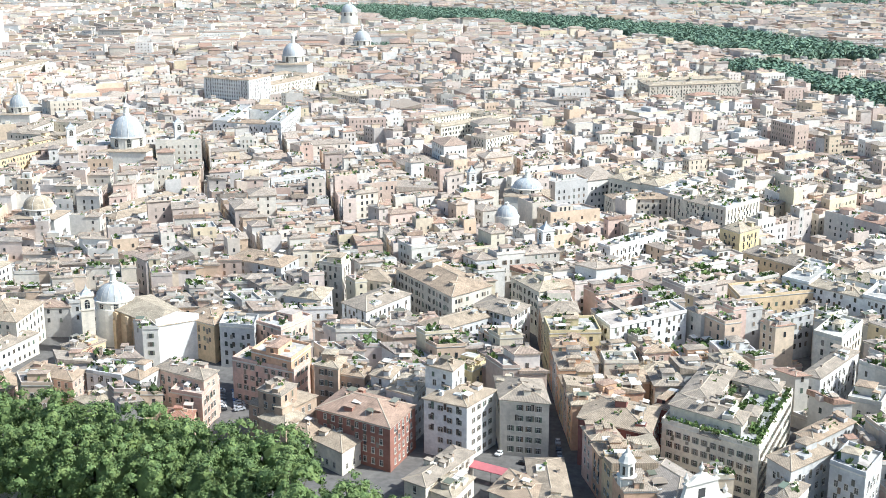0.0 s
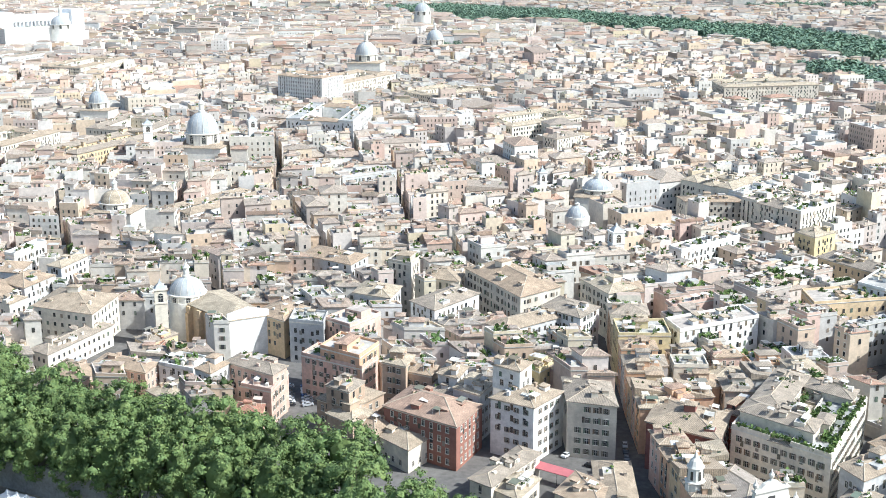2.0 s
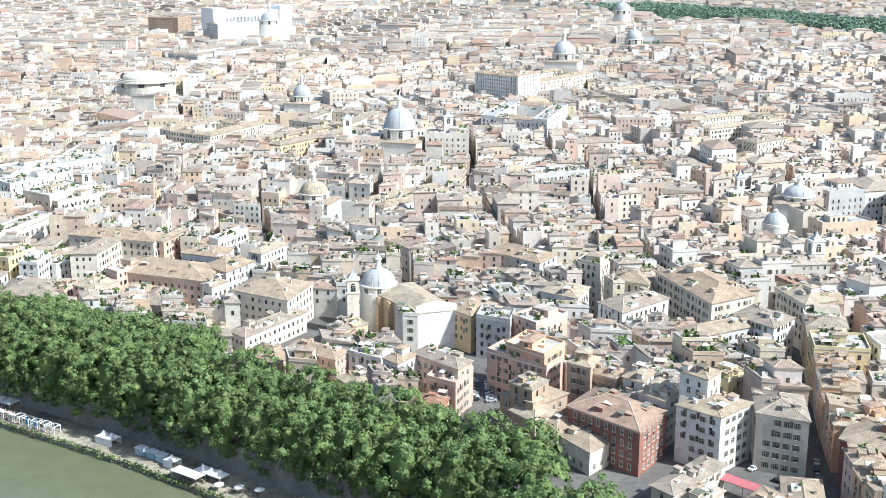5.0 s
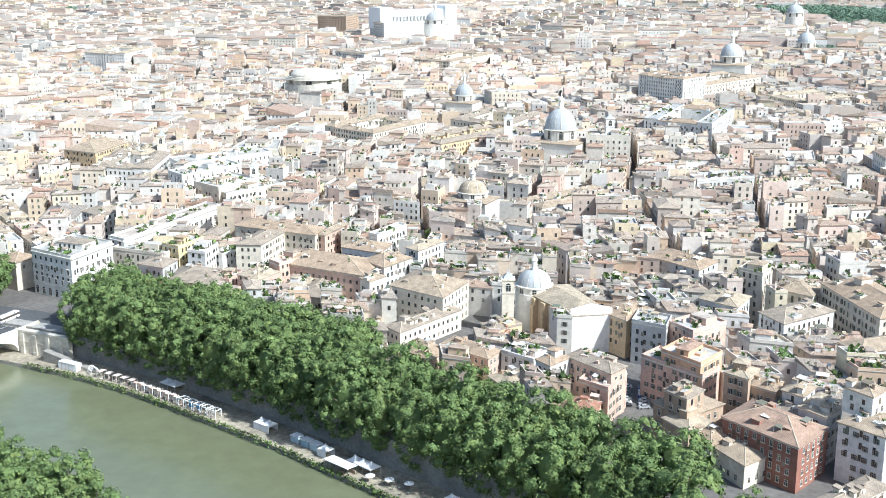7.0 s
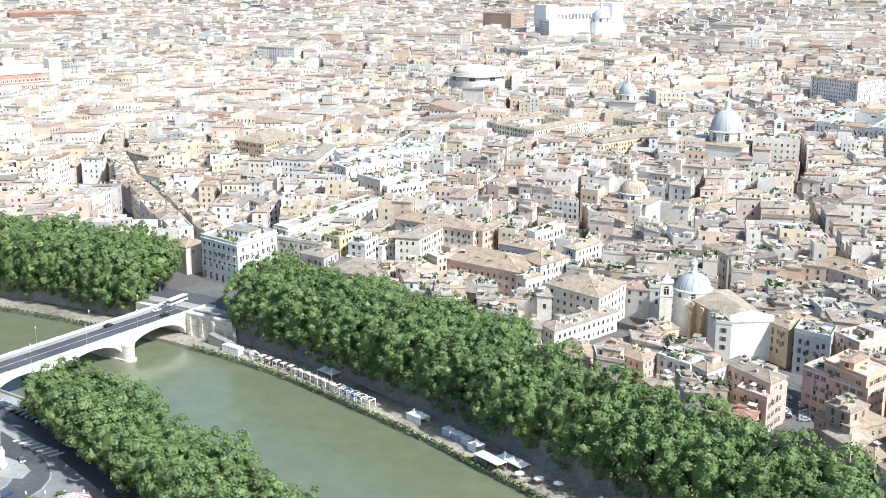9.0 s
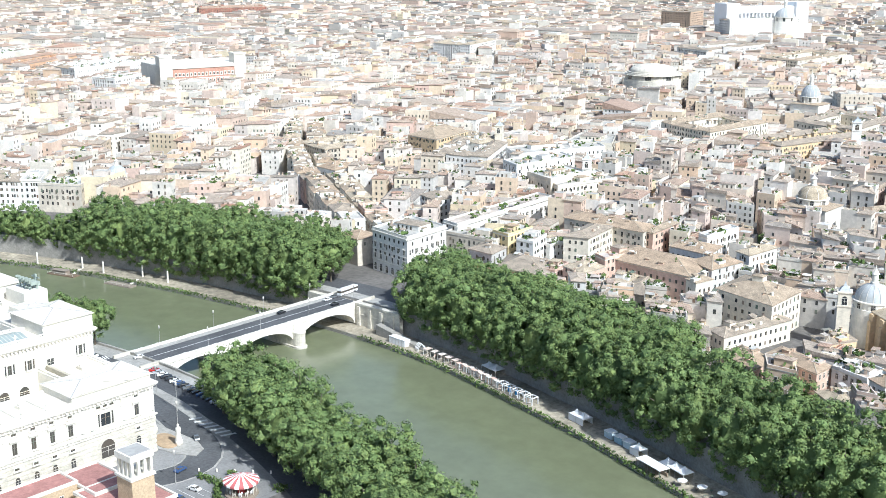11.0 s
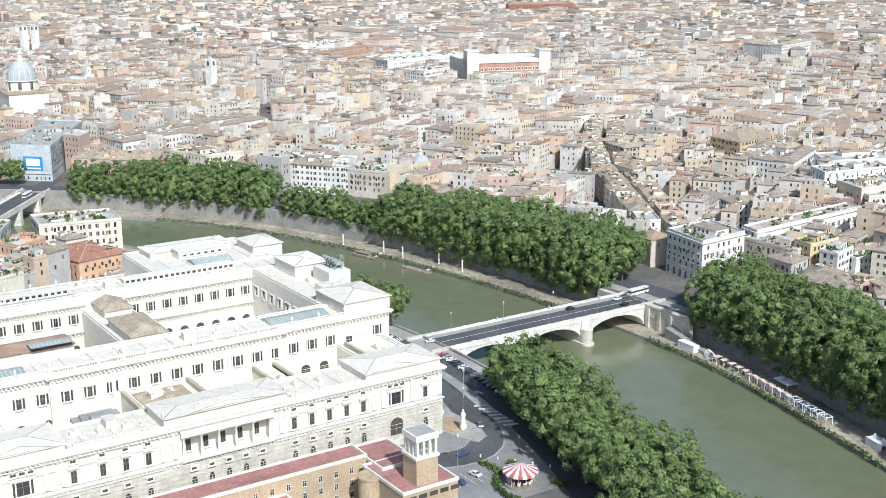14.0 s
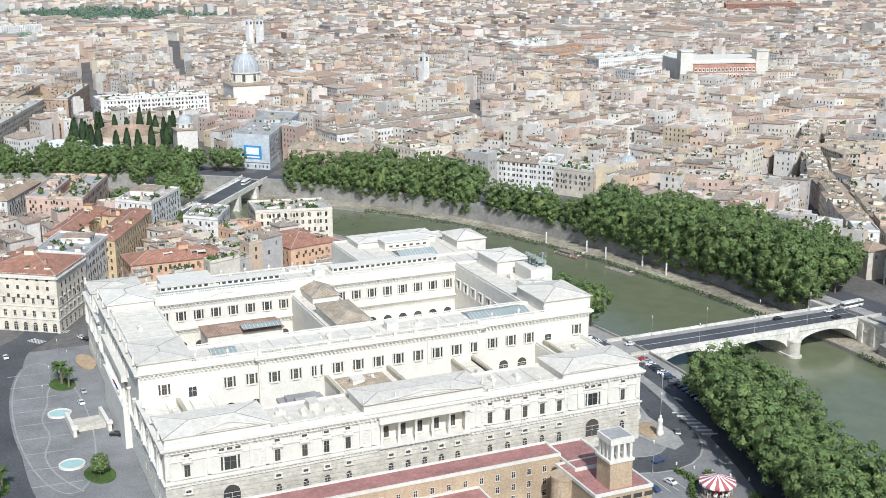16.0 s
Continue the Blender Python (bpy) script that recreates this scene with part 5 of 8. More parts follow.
for y in (56, 198):
    part("window", W_ROW, core_w, at=pose(-340, y, 24.6, 0, 0, 90))
for y in (64.5, 187):
    part("doorway", window_mesh("doorway", 1.2, 3.4, False, M_TRAV), core_w, at=pose(-340, y, 22.4, 0, 0, 90))
for y in (76, 84, 92, 100, 132, 140, 162, 170, 177):
    part("arched_window", W_COURT, core_w, at=pose(-339.95, y, 15.5, 0, 0, 90))
# court walls, arcades below and a row of windows above
for y0, y1 in ((66, 117), (133, 184)):
    n = 8
    for i in range(n):
        y = y0 + (i + .5) * (y1 - y0) / n
        part("window", W_ROW, core_e, at=pose(-412, y, 24.0, 0, 0, 90))
        part("arcade_arch", W_COURT, core_e, at=pose(-411.95, y, 12.5, 0, 0, 90))
for i in range(8):
    x = -408 + i * 6.8
    part("window", W_ROW, core_s, at=pose(x, 184, 24.0))
    part("arcade_arch", W_COURT, core_s, at=pose(x, 183.95, 12.5))
    part("window", W_TALL, core_n, at=pose(x, PY0, 25.0))
    part("window", W_TALL, core_n, at=pose(x, PY0, 15.0))
    part("window", W_TALL, core_s, at=pose(x, 203, 25.0, 0, 0, 180))
    part("window", W_TALL, core_s, at=pose(x, 203, 15.0, 0, 0, 180))
for x in (-459, -452, -445, -438, -431, -334, -327, -320, -312, -307):
    for me, z in ((W_TALL, 14.6), (W_SMALL, 20.5), (W_ARCH, 4.6)):
        part("window", me, palace, at=pose(x, PY0 - (.02 if z > 12 else .17), z))
# columns and projecting bays of the north front
for i in range(7):
    part("column", col, core_n, at=pose(-401 + i * 6, PY0 - 1.1, 14) @ Matrix.Diagonal((1.6, 1.6, 1.25, 1)))
part("portico", mesh_of("portico", *boxes((-405, PY0 - 2.2, 0, -361, PY0, 14), (-405, PY0 - 2.2, 22.6, -361, PY0, 25)), M_TRAV), core_n)
# roof gear: ducts, tanks and small huts
r = random.Random(44)
gear = mesh_of("roof_duct", *boxes((-1.6, -.7, 0, 1.6, .7, 1.1), (-.5, -.5, 1.1, .5, .5, 1.7)), M_ROOFSTONE)
hut = mesh_of("roof_hut", *join(boxes((-2, -1.5, 0, 2, 1.5, 2.4), (-2.2, -1.7, 2.4, 2.2, 1.7, 2.6))), M_TRIM)
for x, y, z, k in ((-312, 84, 24.1, 0), (-310, 90, 24.1, 0), (-313, 94, 24.1, 1), (-309, 98, 24.1, 0), (-330, 57, 22.1, 0), (-330, 114, 22.1, 1), (-333, 120, 22.1, 0), (-326, 154, 21.1, 0),
                   (-312, 152, 24.1, 0), (-311, 160, 24.1, 0), (-330, 192, 23.1, 0), (-346, 110, 33.1, 0), (-347, 132, 33.1, 1), (-347, 142, 33.1, 0), (-420, 90, 33.1, 0), (-419, 130, 33.1, 1),
                   (-421, 150, 33.1, 0), (-455, 90, 24.1, 1), (-454, 110, 24.1, 0), (-455, 130, 24.1, 1), (-436, 120, 22.1, 0), (-437, 158, 21.1, 1), (-380, 56, 33.1, 0), (-385, 195, 33.1, 0)):
    part("roof_hut" if k else "roof_duct", hut if k else gear, palace, at=pose(x, y, z, 0, 0, r.choice((0, 90))))
M_GEAR = material("grey_ducts", [(.32, .32, .32)], 0.6, contrast=0.2)
tank = mesh_of("ventilation_plant", *join(boxes((-5, -7, 0, 5, 7, .9), (-3, -5, .9, 0, 5, 2.2)), moved(rings([(1.1, -3), (1.1, 3)], 14), pose(2.4, 0, 2.0, 90))), M_GEAR)
part("ventilation_plant", tank, palace, at=pose(-331, 96, 13))
part("ventilation_plant", tank, palace, at=pose(-330, 96, 19))
# statues along the roofs and beside the doors
fig = mesh_of("statue", *join(boxes((-.5, -.5, 0, .5, .5, 1.2)), rings([(.55, 1.2), (.5, 1.8), (.38, 2.6), (.5, 3.2), (.42, 3.6), (.16, 3.75), (.22, 3.95), (.2, 4.2), (.05, 4.35)], 9)), M_TRAV, True)
for y in (106, 116, 125, 134, 144):
    part("roof_statue", fig, palace, at=pose(-302.2, y, 27.4) @ Matrix.Diagonal((.55, .55, .5, 1)))
horses = thing("chariot_statue", "green bronze four-horse chariot group on the palace roof", "statue")
M_BRONZE = material("green_bronze", [(.33, .38, .34)], 0.7, contrast=0.3)
hv = []
for k in range(4):
    m = pose(-386 + k * 2.4, 204.5, 38, 0, 0, 180)
    hv += [moved(s, m) for s in (limb_like for limb_like in (boxes((-.45, -1.6, 1.6, .45, 1.4, 2.9), (-.35, 1.1, 2.4, .35, 2.0, 4.2), (-.3, 1.8, 3.7, .3, 2.8, 4.4)), boxes((-.4, -1.5, 0, -.1, -1.1, 1.7), (.1, -1.3, 0, .4, -.9, 1.7), (-.4, 1.2, .8, -.1, 2.3, 1.2), (.1, 1.0, 0, .4, 1.4, 1.7))))]
hv.append(moved(boxes((-1.6, -3.6, .3, 1.6, -2.0, 1.8), (-.5, -3.2, 1.8, .5, -2.4, 4.4), (-2.6, -2.9, 3.2, 2.6, -2.6, 3.6)), pose(-382.4, 204.5, 38, 0, 0, 180)))
part("bronze_group", mesh_of("bronze_group", *join(*hv), M_BRONZE), horses)
part("pedestal", mesh_of("pedestal", *boxes((-389, 199, 33, -376, 208, 38)), M_TRAV), horses)
for x, y in ((-300.5, 207.5), (-315, 208)):
    st = thing("garden_statue", "white marble seated statue on a tall plinth beside the road", "statue", pose(x, y, 0) @ Matrix.Diagonal((1.9, 1.9, 1.75, 1)))
    part("figure", fig, st)

def pediment(x, y0, y1, z, rise, depth=1.0):
    ym = (y0 + y1) / 2
    v = [(x, y0, z), (x, y1, z), (x, ym, z + rise), (x - depth, y0, z), (x - depth, y1, z), (x - depth, ym, z + rise)]
    part("pediment", mesh_of("pediment", v, [(0, 1, 2), (5, 4, 3), (1, 4, 5, 2), (0, 2, 5, 3)], M_TRAV), palace)
    v = [(x + .3, y0 - .6, z), (x + .3, y0 + .1, z), (x + .3, ym, z + rise - .1), (x + .3, y1 - .1, z), (x + .3, y1 + .6, z), (x + .3, ym, z + rise + .5)]
    v += [(-.5 + px, py, pz) for px, py, pz in v]
    part("pediment_moulding", mesh_of("pediment_moulding", v, [(0, 1, 2, 5), (2, 3, 4, 5), (0, 5, 11, 6), (5, 4, 10, 11), (1, 0, 6, 7), (2, 1, 7, 8), (3, 2, 8, 9), (4, 3, 9, 10)], M_TRAV), palace)


pediment(-301.9, 58, 75, 26.8, 2.2)
pediment(-301.9, 174, 191, 26.8, 2.2)
pediment(-301.2, 113, 137, 27.6, 1.6)
pediment(-411.7, 84, 99, 31.3, 1.9)
# panels in relief along the attics
for y0, y1 in ((51, 57), (76, 78), (107, 112.5), (138, 143), (192, 198), (172.5, 174)):
    part("attic_panel", mesh_of("attic_panel", *boxes((-302.4, y0, 24.9, -302.2, y1, 26.2)), M_TRAV), west)
# buff screens round the cross ranges and dark fences
M_SCREEN = material("buff_screen", [(.46, .42, .33)], 0.8, contrast=0.15)
for x0, y0, x1, y1, z in ((-338, 59, -322, 60.2, 22), (-339, 157.2, -321, 158.2, 21), (-339, 149.8, -321, 150.8, 21), (-338, 184, -322, 185, 23), (-321.6, 158, -320.8, 181, 20), (-339, 127, -323, 128.2, 22), (-339, 106, -323, 107.2, 22)):
    part("screen_wall", mesh_of("screen_wall", *boxes((x0, y0, z, x1, y1, z + 1.7)), M_SCREEN), palace)
bag = Bag()
hip_roof(bag, [(-338, 109), (-322, 109), (-322, 125), (-338, 125)], 22.2, 1.5, .1, "r")
part("range_roof", mesh_of("range_roof", *bag.kinds["r"], ROOF_TINTS[2]), palace)
for z, x0, x1, y0, y1 in ((33, -449, -442, 166, 186), (24, -462, -448, 76, 96)):
    part("penthouse", mesh_of("penthouse", *boxes((x0, y0, z, x1, y1, z + 3.4), (x0 - .4, y0 - .4, z + 3.4, x1 + .4, y1 + .4, z + 3.8)), M_TRAV), palace)
    for i in range(6):
        part("window", W_SMALL, palace, at=pose(x1, y0 + 2.5 + i * (y1 - y0 - 5) / 5, z + 1.4, 0, 0, 90))
# carved keystones and wall panels on the long side, and rows of dark vents under the eaves
for i in range(28):
    y = 51 + i * 5.35
    part("vent", mesh_of("vent", *boxes((-301.96, y, 21.6, -301.9, y + 1.1, 22.0)), M_WIN), west)
for i in range(42):
    y = 50 + i * 3.55
    part("rough_block", mesh_of("rough_block", *boxes((-301.86, y, 1.0 + (i % 2) * 1.45, -301.6, y + 1.9, 2.0 + (i % 2) * 1.45)), M_TRAVD), west)
# flags over the north door
for k, mat in enumerate((M_RED, M_BLUE_FLAG)):
    part("flag", mesh_of("flag", *moved(boxes((-.9, -.05, -2.6, .9, .05, 0)), pose(-372 + k * 3.2, PY0 - 3.2, 20, 18, 0, 12)), mat), palace)
# long clerestory strips, brown lean-to roofs and low lanterns on the inner ranges
for x0, x1, y0, y1, z in ((-425, -420, 70, 115, 33.1), (-425, -420, 136, 180, 33.1)):
    ob = part("clerestory", mesh_of("clerestory", *boxes((x0, y0, z, x1, y1, z + 1.6), (x0 - .3, y0 - .3, z + 1.6, x1 + .3, y1 + .3, z + 1.8)), M_TRAV), palace)
    n = int((y1 - y0) / 2.2)
    for i in range(n if y1 - y0 > 9 else 0):
        part("small_pane", mesh_of("small_pane", *boxes((x1, y0 + (i + .2) * (y1 - y0) / n, z + .4, x1 + .06, y0 + (i + .8) * (y1 - y0) / n, z + 1.3)), M_WIN), ob)
for x0, x1, y0, y1, z, tint in ((-387, -372, 70, 84, 15, 3), (-408, -402, 82, 112, 14, 2), (-386, -358, 108, 116, 16, 2), (-404, -380, 136, 150, 14, 0), (-372, -358, 160, 180, 14, 2)):
    bag = Bag()
    q = [(x0, y0), (x1, y0), (x1, y1), (x0, y1)]
    quad_box(bag, "w", q, 9, z)
    hip_roof(bag, q, z, 1.6, .4, "r")
    ob = part("court_range", mesh_of("court_range", *bag.kinds["w"], M_COURT), palace)
    part("court_roof", mesh_of("court_roof", *bag.kinds["r"], ROOF_TINTS[tint]), ob)
# finials along the balustrades
fin = mesh_of("finial", *rings([(.4, 0), (.25, .3), (.5, .8), (.5, 1.1), (.15, 1.5), (.05, 2.0)], 8), M_TRAV)
for x, z, ys in ((-302.6, 25.5, range(52, 200, 8)), (-341, 34.5, range(66, 188, 10)), (-462, 25.5, range(62, 190, 10))):
    for y in ys:
        if x != -302.6 or not (104 < y < 146 or y < 80 or y > 170):
            part("finial", fin, palace, at=pose(x, y, z))
# bands, carved swags and quoins that break up the long side
for z, d, h in ((14.05, .35, .3), (19.3, .3, .25), (11.9, .45, .3), (21.9, .5, .35)):
    part("string_course", mesh_of("string_course", *boxes((-302, PY0 + .2, z, -302 + d, 110, z + h), (-302, 140, z, -302 + d, PY1 - .2, z + h)), M_TRAV), west)
swag = mesh_of("swag", *join(*[moved(rings([(.05, -.2), (.24, 0), (.05, .2)], 6), pose(-1 + i * .4, -.15, -.35 * (1 - ((i - 2.5) / 2.5) ** 2))) for i in range(6)]), M_TRAV)
for i in range(22):
    y = 52.5 + i * 6.8
    if not 109 < y < 141:
        part("swag", swag, west, at=pose(-301.95, y + 1.6, 23.0, 0, 0, 90))
quoin = mesh_of("quoin", *boxes((-.7, -.22, 0, .7, 0, .8)), M_TRAV)
for k in range(9):
    for y in (PY0 + .9, 76, 106, 144.2, 173, PY1 - .9):
        part("quoin", quoin, west, at=pose(-302, y, 13.4 + k * 1.0, 0, 0, 90))
bracket = mesh_of("window_hood", *boxes((-1.5, -.9, 0, 1.5, 0, .28), (-1.3, -.5, -.5, -1.0, 0, 0), (1.0, -.5, -.5, 1.3, 0, 0)), M_TRAV)
for y in (54.5, 80, 88, 94.5, 101, 146.5, 152.5, 158.5, 164.5, 170.5, 193.5):
    part("window_hood", bracket, west, at=pose(-302, y, 18.9, 0, 0, 90))
    part("balcony_rail", mesh_of("balcony_rail", *boxes((-1.3, -.6, 0, 1.3, 0, .2), (-1.3, -.6, .2, -1.1, -.4, .9), (1.1, -.6, .2, 1.3, -.4, .9), (-.1, -.6, .2, .1, -.4, .9), (-1.3, -.62, .9, 1.3, -.4, 1.05)), M_TRAV), west, at=pose(-302, y, 13.4, 0, 0, 90))
# the north front: paired half columns, niches and figures on the attic
for i in range(13):
    x = -459 + i * 12.6
    for dx in (-1.3, 1.3):
        if not -407 < x + dx < -359:
            part("column", col, palace, at=pose(x + dx, PY0 - .55, 13.4) @ Matrix.Diagonal((1.2, 1.2, 1.3, 1)))
    if -426 < x < -340:
        part("roof_statue", fig, palace, at=pose(x, PY0 - .2, 33.2) @ Matrix.Diagonal((.8, .8, .75, 1)))
    elif x < -302:
        part("roof_statue", fig, palace, at=pose(x, PY0 - .2, 28.2 if x < -447 else 24.1) @ Matrix.Diagonal((.8, .8, .75, 1)))


# ---- the bridge ----
BX0, BX1, BY0, BY1 = -388.0, -370.0, 249.0, 357.0
bridge = thing("bridge", "white stone road bridge with three arches over the river", "bridge")
M_BRIDGE = material("bridge_limestone", [(.74, .71, .64)], 0.85, grain=0.7, stain=0.1, contrast=0.28, bump=0.3)
PIERS = (284.0, 319.0)
SPANS = ((BY0 + 4, PIERS[0] - 2.2), (PIERS[0] + 2.2, PIERS[1] - 2.2), (PIERS[1] + 2.2, BY1 - 4))


def soffit(y):
    for a, b in SPANS:
        if a <= y <= b:
            u = (2 * y - a - b) / (b - a)
            return -8.6 + 6.6 * math.sqrt(max(0.0, 1 - u * u)) ** 1.0
    return -8.6


ys = sorted({BY0, BY1, *[a + (b - a) * (1 - math.cos(math.pi * i / 26)) / 2 for a, b in SPANS for i in range(27)]})
v, f = [], []
for y in ys:
    z = soffit(y)
    v += [(BX0, y, z), (BX0, y, -.1), (BX1, y, -.1), (BX1, y, z)]
for i in range(len(ys) - 1):
    for k in range(4):
        f.append((4 * i + k, 4 * i + (k + 1) % 4, 4 * i + 4 + (k + 1) % 4, 4 * i + 4 + k))
part("arched_body", mesh_of("arched_body", v, f, M_BRIDGE), bridge)
for a, b in SPANS:          # proud arch rings
    for x, o in ((BX1, .18), (BX0, -.18)):
        v, f = [], []
        n = 24
        for i in range(n + 1):
            u = -math.cos(math.pi * i / n)
            y, z = (a + b) / 2 + u * (b - a) / 2, -8.6 + 6.6 * math.sqrt(max(0, 1 - u * u))
            y2, z2 = (a + b) / 2 + u * ((b - a) / 2 + .9), -8.6 + 7.4 * math.sqrt(max(0, 1 - u * u))
            v += [(x, y, z), (x + o, y, z), (x + o, y2, z2), (x, y2, z2)]
        for i in range(n):
            f += [(4 * i + k, 4 * i + k + 1, 4 * i + 5 + k, 4 * i + 4 + k) for k in range(3)]
        part("arch_ring", mesh_of("arch_ring", v, f, M_BRIDGE), bridge)
for y in PIERS:
    n = 10
    foot = [(BX1 + 1, y - 2.6)] + [(BX1 + 1 + 3.2 * math.sin(math.pi * i / n), y - 2.6 * math.cos(math.pi * i / n)) for i in range(n + 1)] + [(BX1 + 1, y + 2.6), (BX0 - 1, y + 2.6)]
    foot += [(BX0 - 1 - 3.2 * math.sin(math.pi * i / n), y + 2.6 * math.cos(math.pi * i / n)) for i in range(n + 1)] + [(BX0 - 1, y - 2.6)]
    m = len(foot)
    cx, cy = (BX0 + BX1) / 2, y
    levels = ((1.18, -13), (1.18, -10.2), (1.0, -10.0), (1.0, -4.6), (1.06, -4.5), (1.06, -4.0), (.9, -3.4))
    v = [(cx + (px - cx) * (1 + (s - 1) * .35), cy + (py - cy) * s, z) for s, z in levels for px, py in foot]
    f = [(k * m + i, k * m + (i + 1) % m, (k + 1) * m + (i + 1) % m, (k + 1) * m + i) for k in range(len(levels) - 1) for i in range(m)] + [tuple(range((len(levels) - 1) * m, len(levels) * m))]
    part("pier", mesh_of("pier", v, f, M_TRAVD), bridge, "weathered grey stone pier with rounded cutwaters")
    for x in (BX1, BX0):
        part("pier_panel", mesh_of("pier_panel", *boxes((x - .5, y - 2, -3.5, x + .5, y + 2, .3)), M_BRIDGE), bridge)
part("roadway", mesh_of("roadway", *boxes((BX0 + 3.6, BY0, -.1, BX1 - 3.6, BY1, .1)), M_ASPH), bridge, "dark asphalt roadway with a pale line")
M_LINE = material("road_marking", [(.72, .72, .70)], 0.8, contrast=0.2, bump=0)
part("lane_line", mesh_of("lane_line", *boxes((-379.1, BY0, .1, -378.8, BY1, .112)), M_LINE), bridge)
for x in (BX0, BX1):
    s = 1 if x == BX0 else -1
    part("footway", mesh_of("footway", *boxes((min(x + s * .5, x + s * 3.5), BY0, -.1, max(x + s * .5, x + s * 3.5), BY1, .28)), M_PAVE if x == BX0 else M_ASPH), bridge)
    par = part("parapet", mesh_of("parapet", *boxes((x - .35, BY0, -.9, x + .35, BY1, -.45), (x - .22, BY0, -.45, x + .22, BY1, 1.05), (x - .32, BY0, 1.05, x + .32, BY1, 1.25))[:2], M_BRIDGE), bridge)
    for k in range(14):
        y = BY0 + (k + .5) * (BY1 - BY0) / 14
        part("parapet_post", mesh_of("parapet_post", *boxes((x - .42, y - .6, -.45, x + .42, y + .6, 1.32)), M_BRIDGE), par)
for y0, y1 in ((BY0 - 9, BY0), (BY1, BY1 + 9)):
    for x in (BX0, BX1):
        part("wing_wall", mesh_of("wing_wall", *boxes((x - .5, y0, -9.6, x + .5, y1, 1.3)), M_TRAVD), bridge)
part("abutment", mesh_of("abutment", *boxes((BX0 - 4, BY0 - 8, -12, BX1 + 4, BY0 + 3, -.15)), M_TRAVD), bridge)
part("abutment", mesh_of("abutment", *boxes((BX0 - 14, BY1 - 3, -12, BX1 + 22, BY1 + 8, -.15)), M_TRAVD), bridge)
# a niche-fronted retaining wall beside the south abutment
ret = thing("abutment_wall", "stained stone landing wall with blind arches beside the bridge", "wall")
part("wall", mesh_of("wall", *boxes((-370, BY1 - 3.4, -9.4, -342, BY1 - 1.2, .9), (-370, BY1 - 3.8, .3, -342, BY1 - 1, 1.05)), M_TRAVD), ret)
for i in range(4):
    part("buttress", mesh_of("buttress", *boxes((-368 + i * 7, BY1 - 4.1, -9.4, -366.4 + i * 7, BY1 - 3.4, -.4), (-368.2 + i * 7, BY1 - 4.3, -9.4, -366.2 + i * 7, BY1 - 3.4, -7.8)), M_TRAVD), ret)
part("string_course", mesh_of("string_course", *boxes((-370, BY1 - 3.65, -4.2, -342, BY1 - 3.4, -3.8)), M_TRAVD), ret)
v = [(-352, BY1 - 8, -9.4), (-322, BY1 - 10, -9.4), (-322, BY1 - 10, -8.9), (-352, BY1 - 8, -4.6)]
v += [(x, y + 3.2, z) for x, y, z in v]
part("ramp", mesh_of("ramp", v, [(0, 1, 2, 3), (7, 6, 5, 4), (3, 2, 6, 7), (0, 3, 7, 4), (1, 5, 6, 2)], M_EMB), ret, "worn stone stair ramp down to the quay")
lamp_v = join(rings([(.16, 0), (.12, .8), (.07, 1.0), (.06, 7.4)], 8), rings([(.05, 7.3), (.3, 7.5), (.34, 7.9), (.1, 8.1)], 8))
LAMP = mesh_of("lamp_post", *lamp_v, M_LEADEN)
GLOBE = mesh_of("lantern", *rings([(.05, 8.0), (.28, 8.15), (.3, 8.5), (.05, 8.7)], 8), M_TRIM)


def street_lamp(x, y, z=0.0, s=1.0):
    lamp = thing("street_lamp", "tall grey metal street lamp standing by the kerb", "street lamp", pose(x, y, z) @ Matrix.Diagonal((s, s, s, 1)), "street lamps")
    part("pole", LAMP, lamp)
    part("lantern", GLOBE, lamp)


for k in range(4):
    street_lamp(BX0 + 1, BY0 + 12 + k * 27, .28)
    street_lamp(BX1 - 1, BY0 + 24 + k * 27, .28)

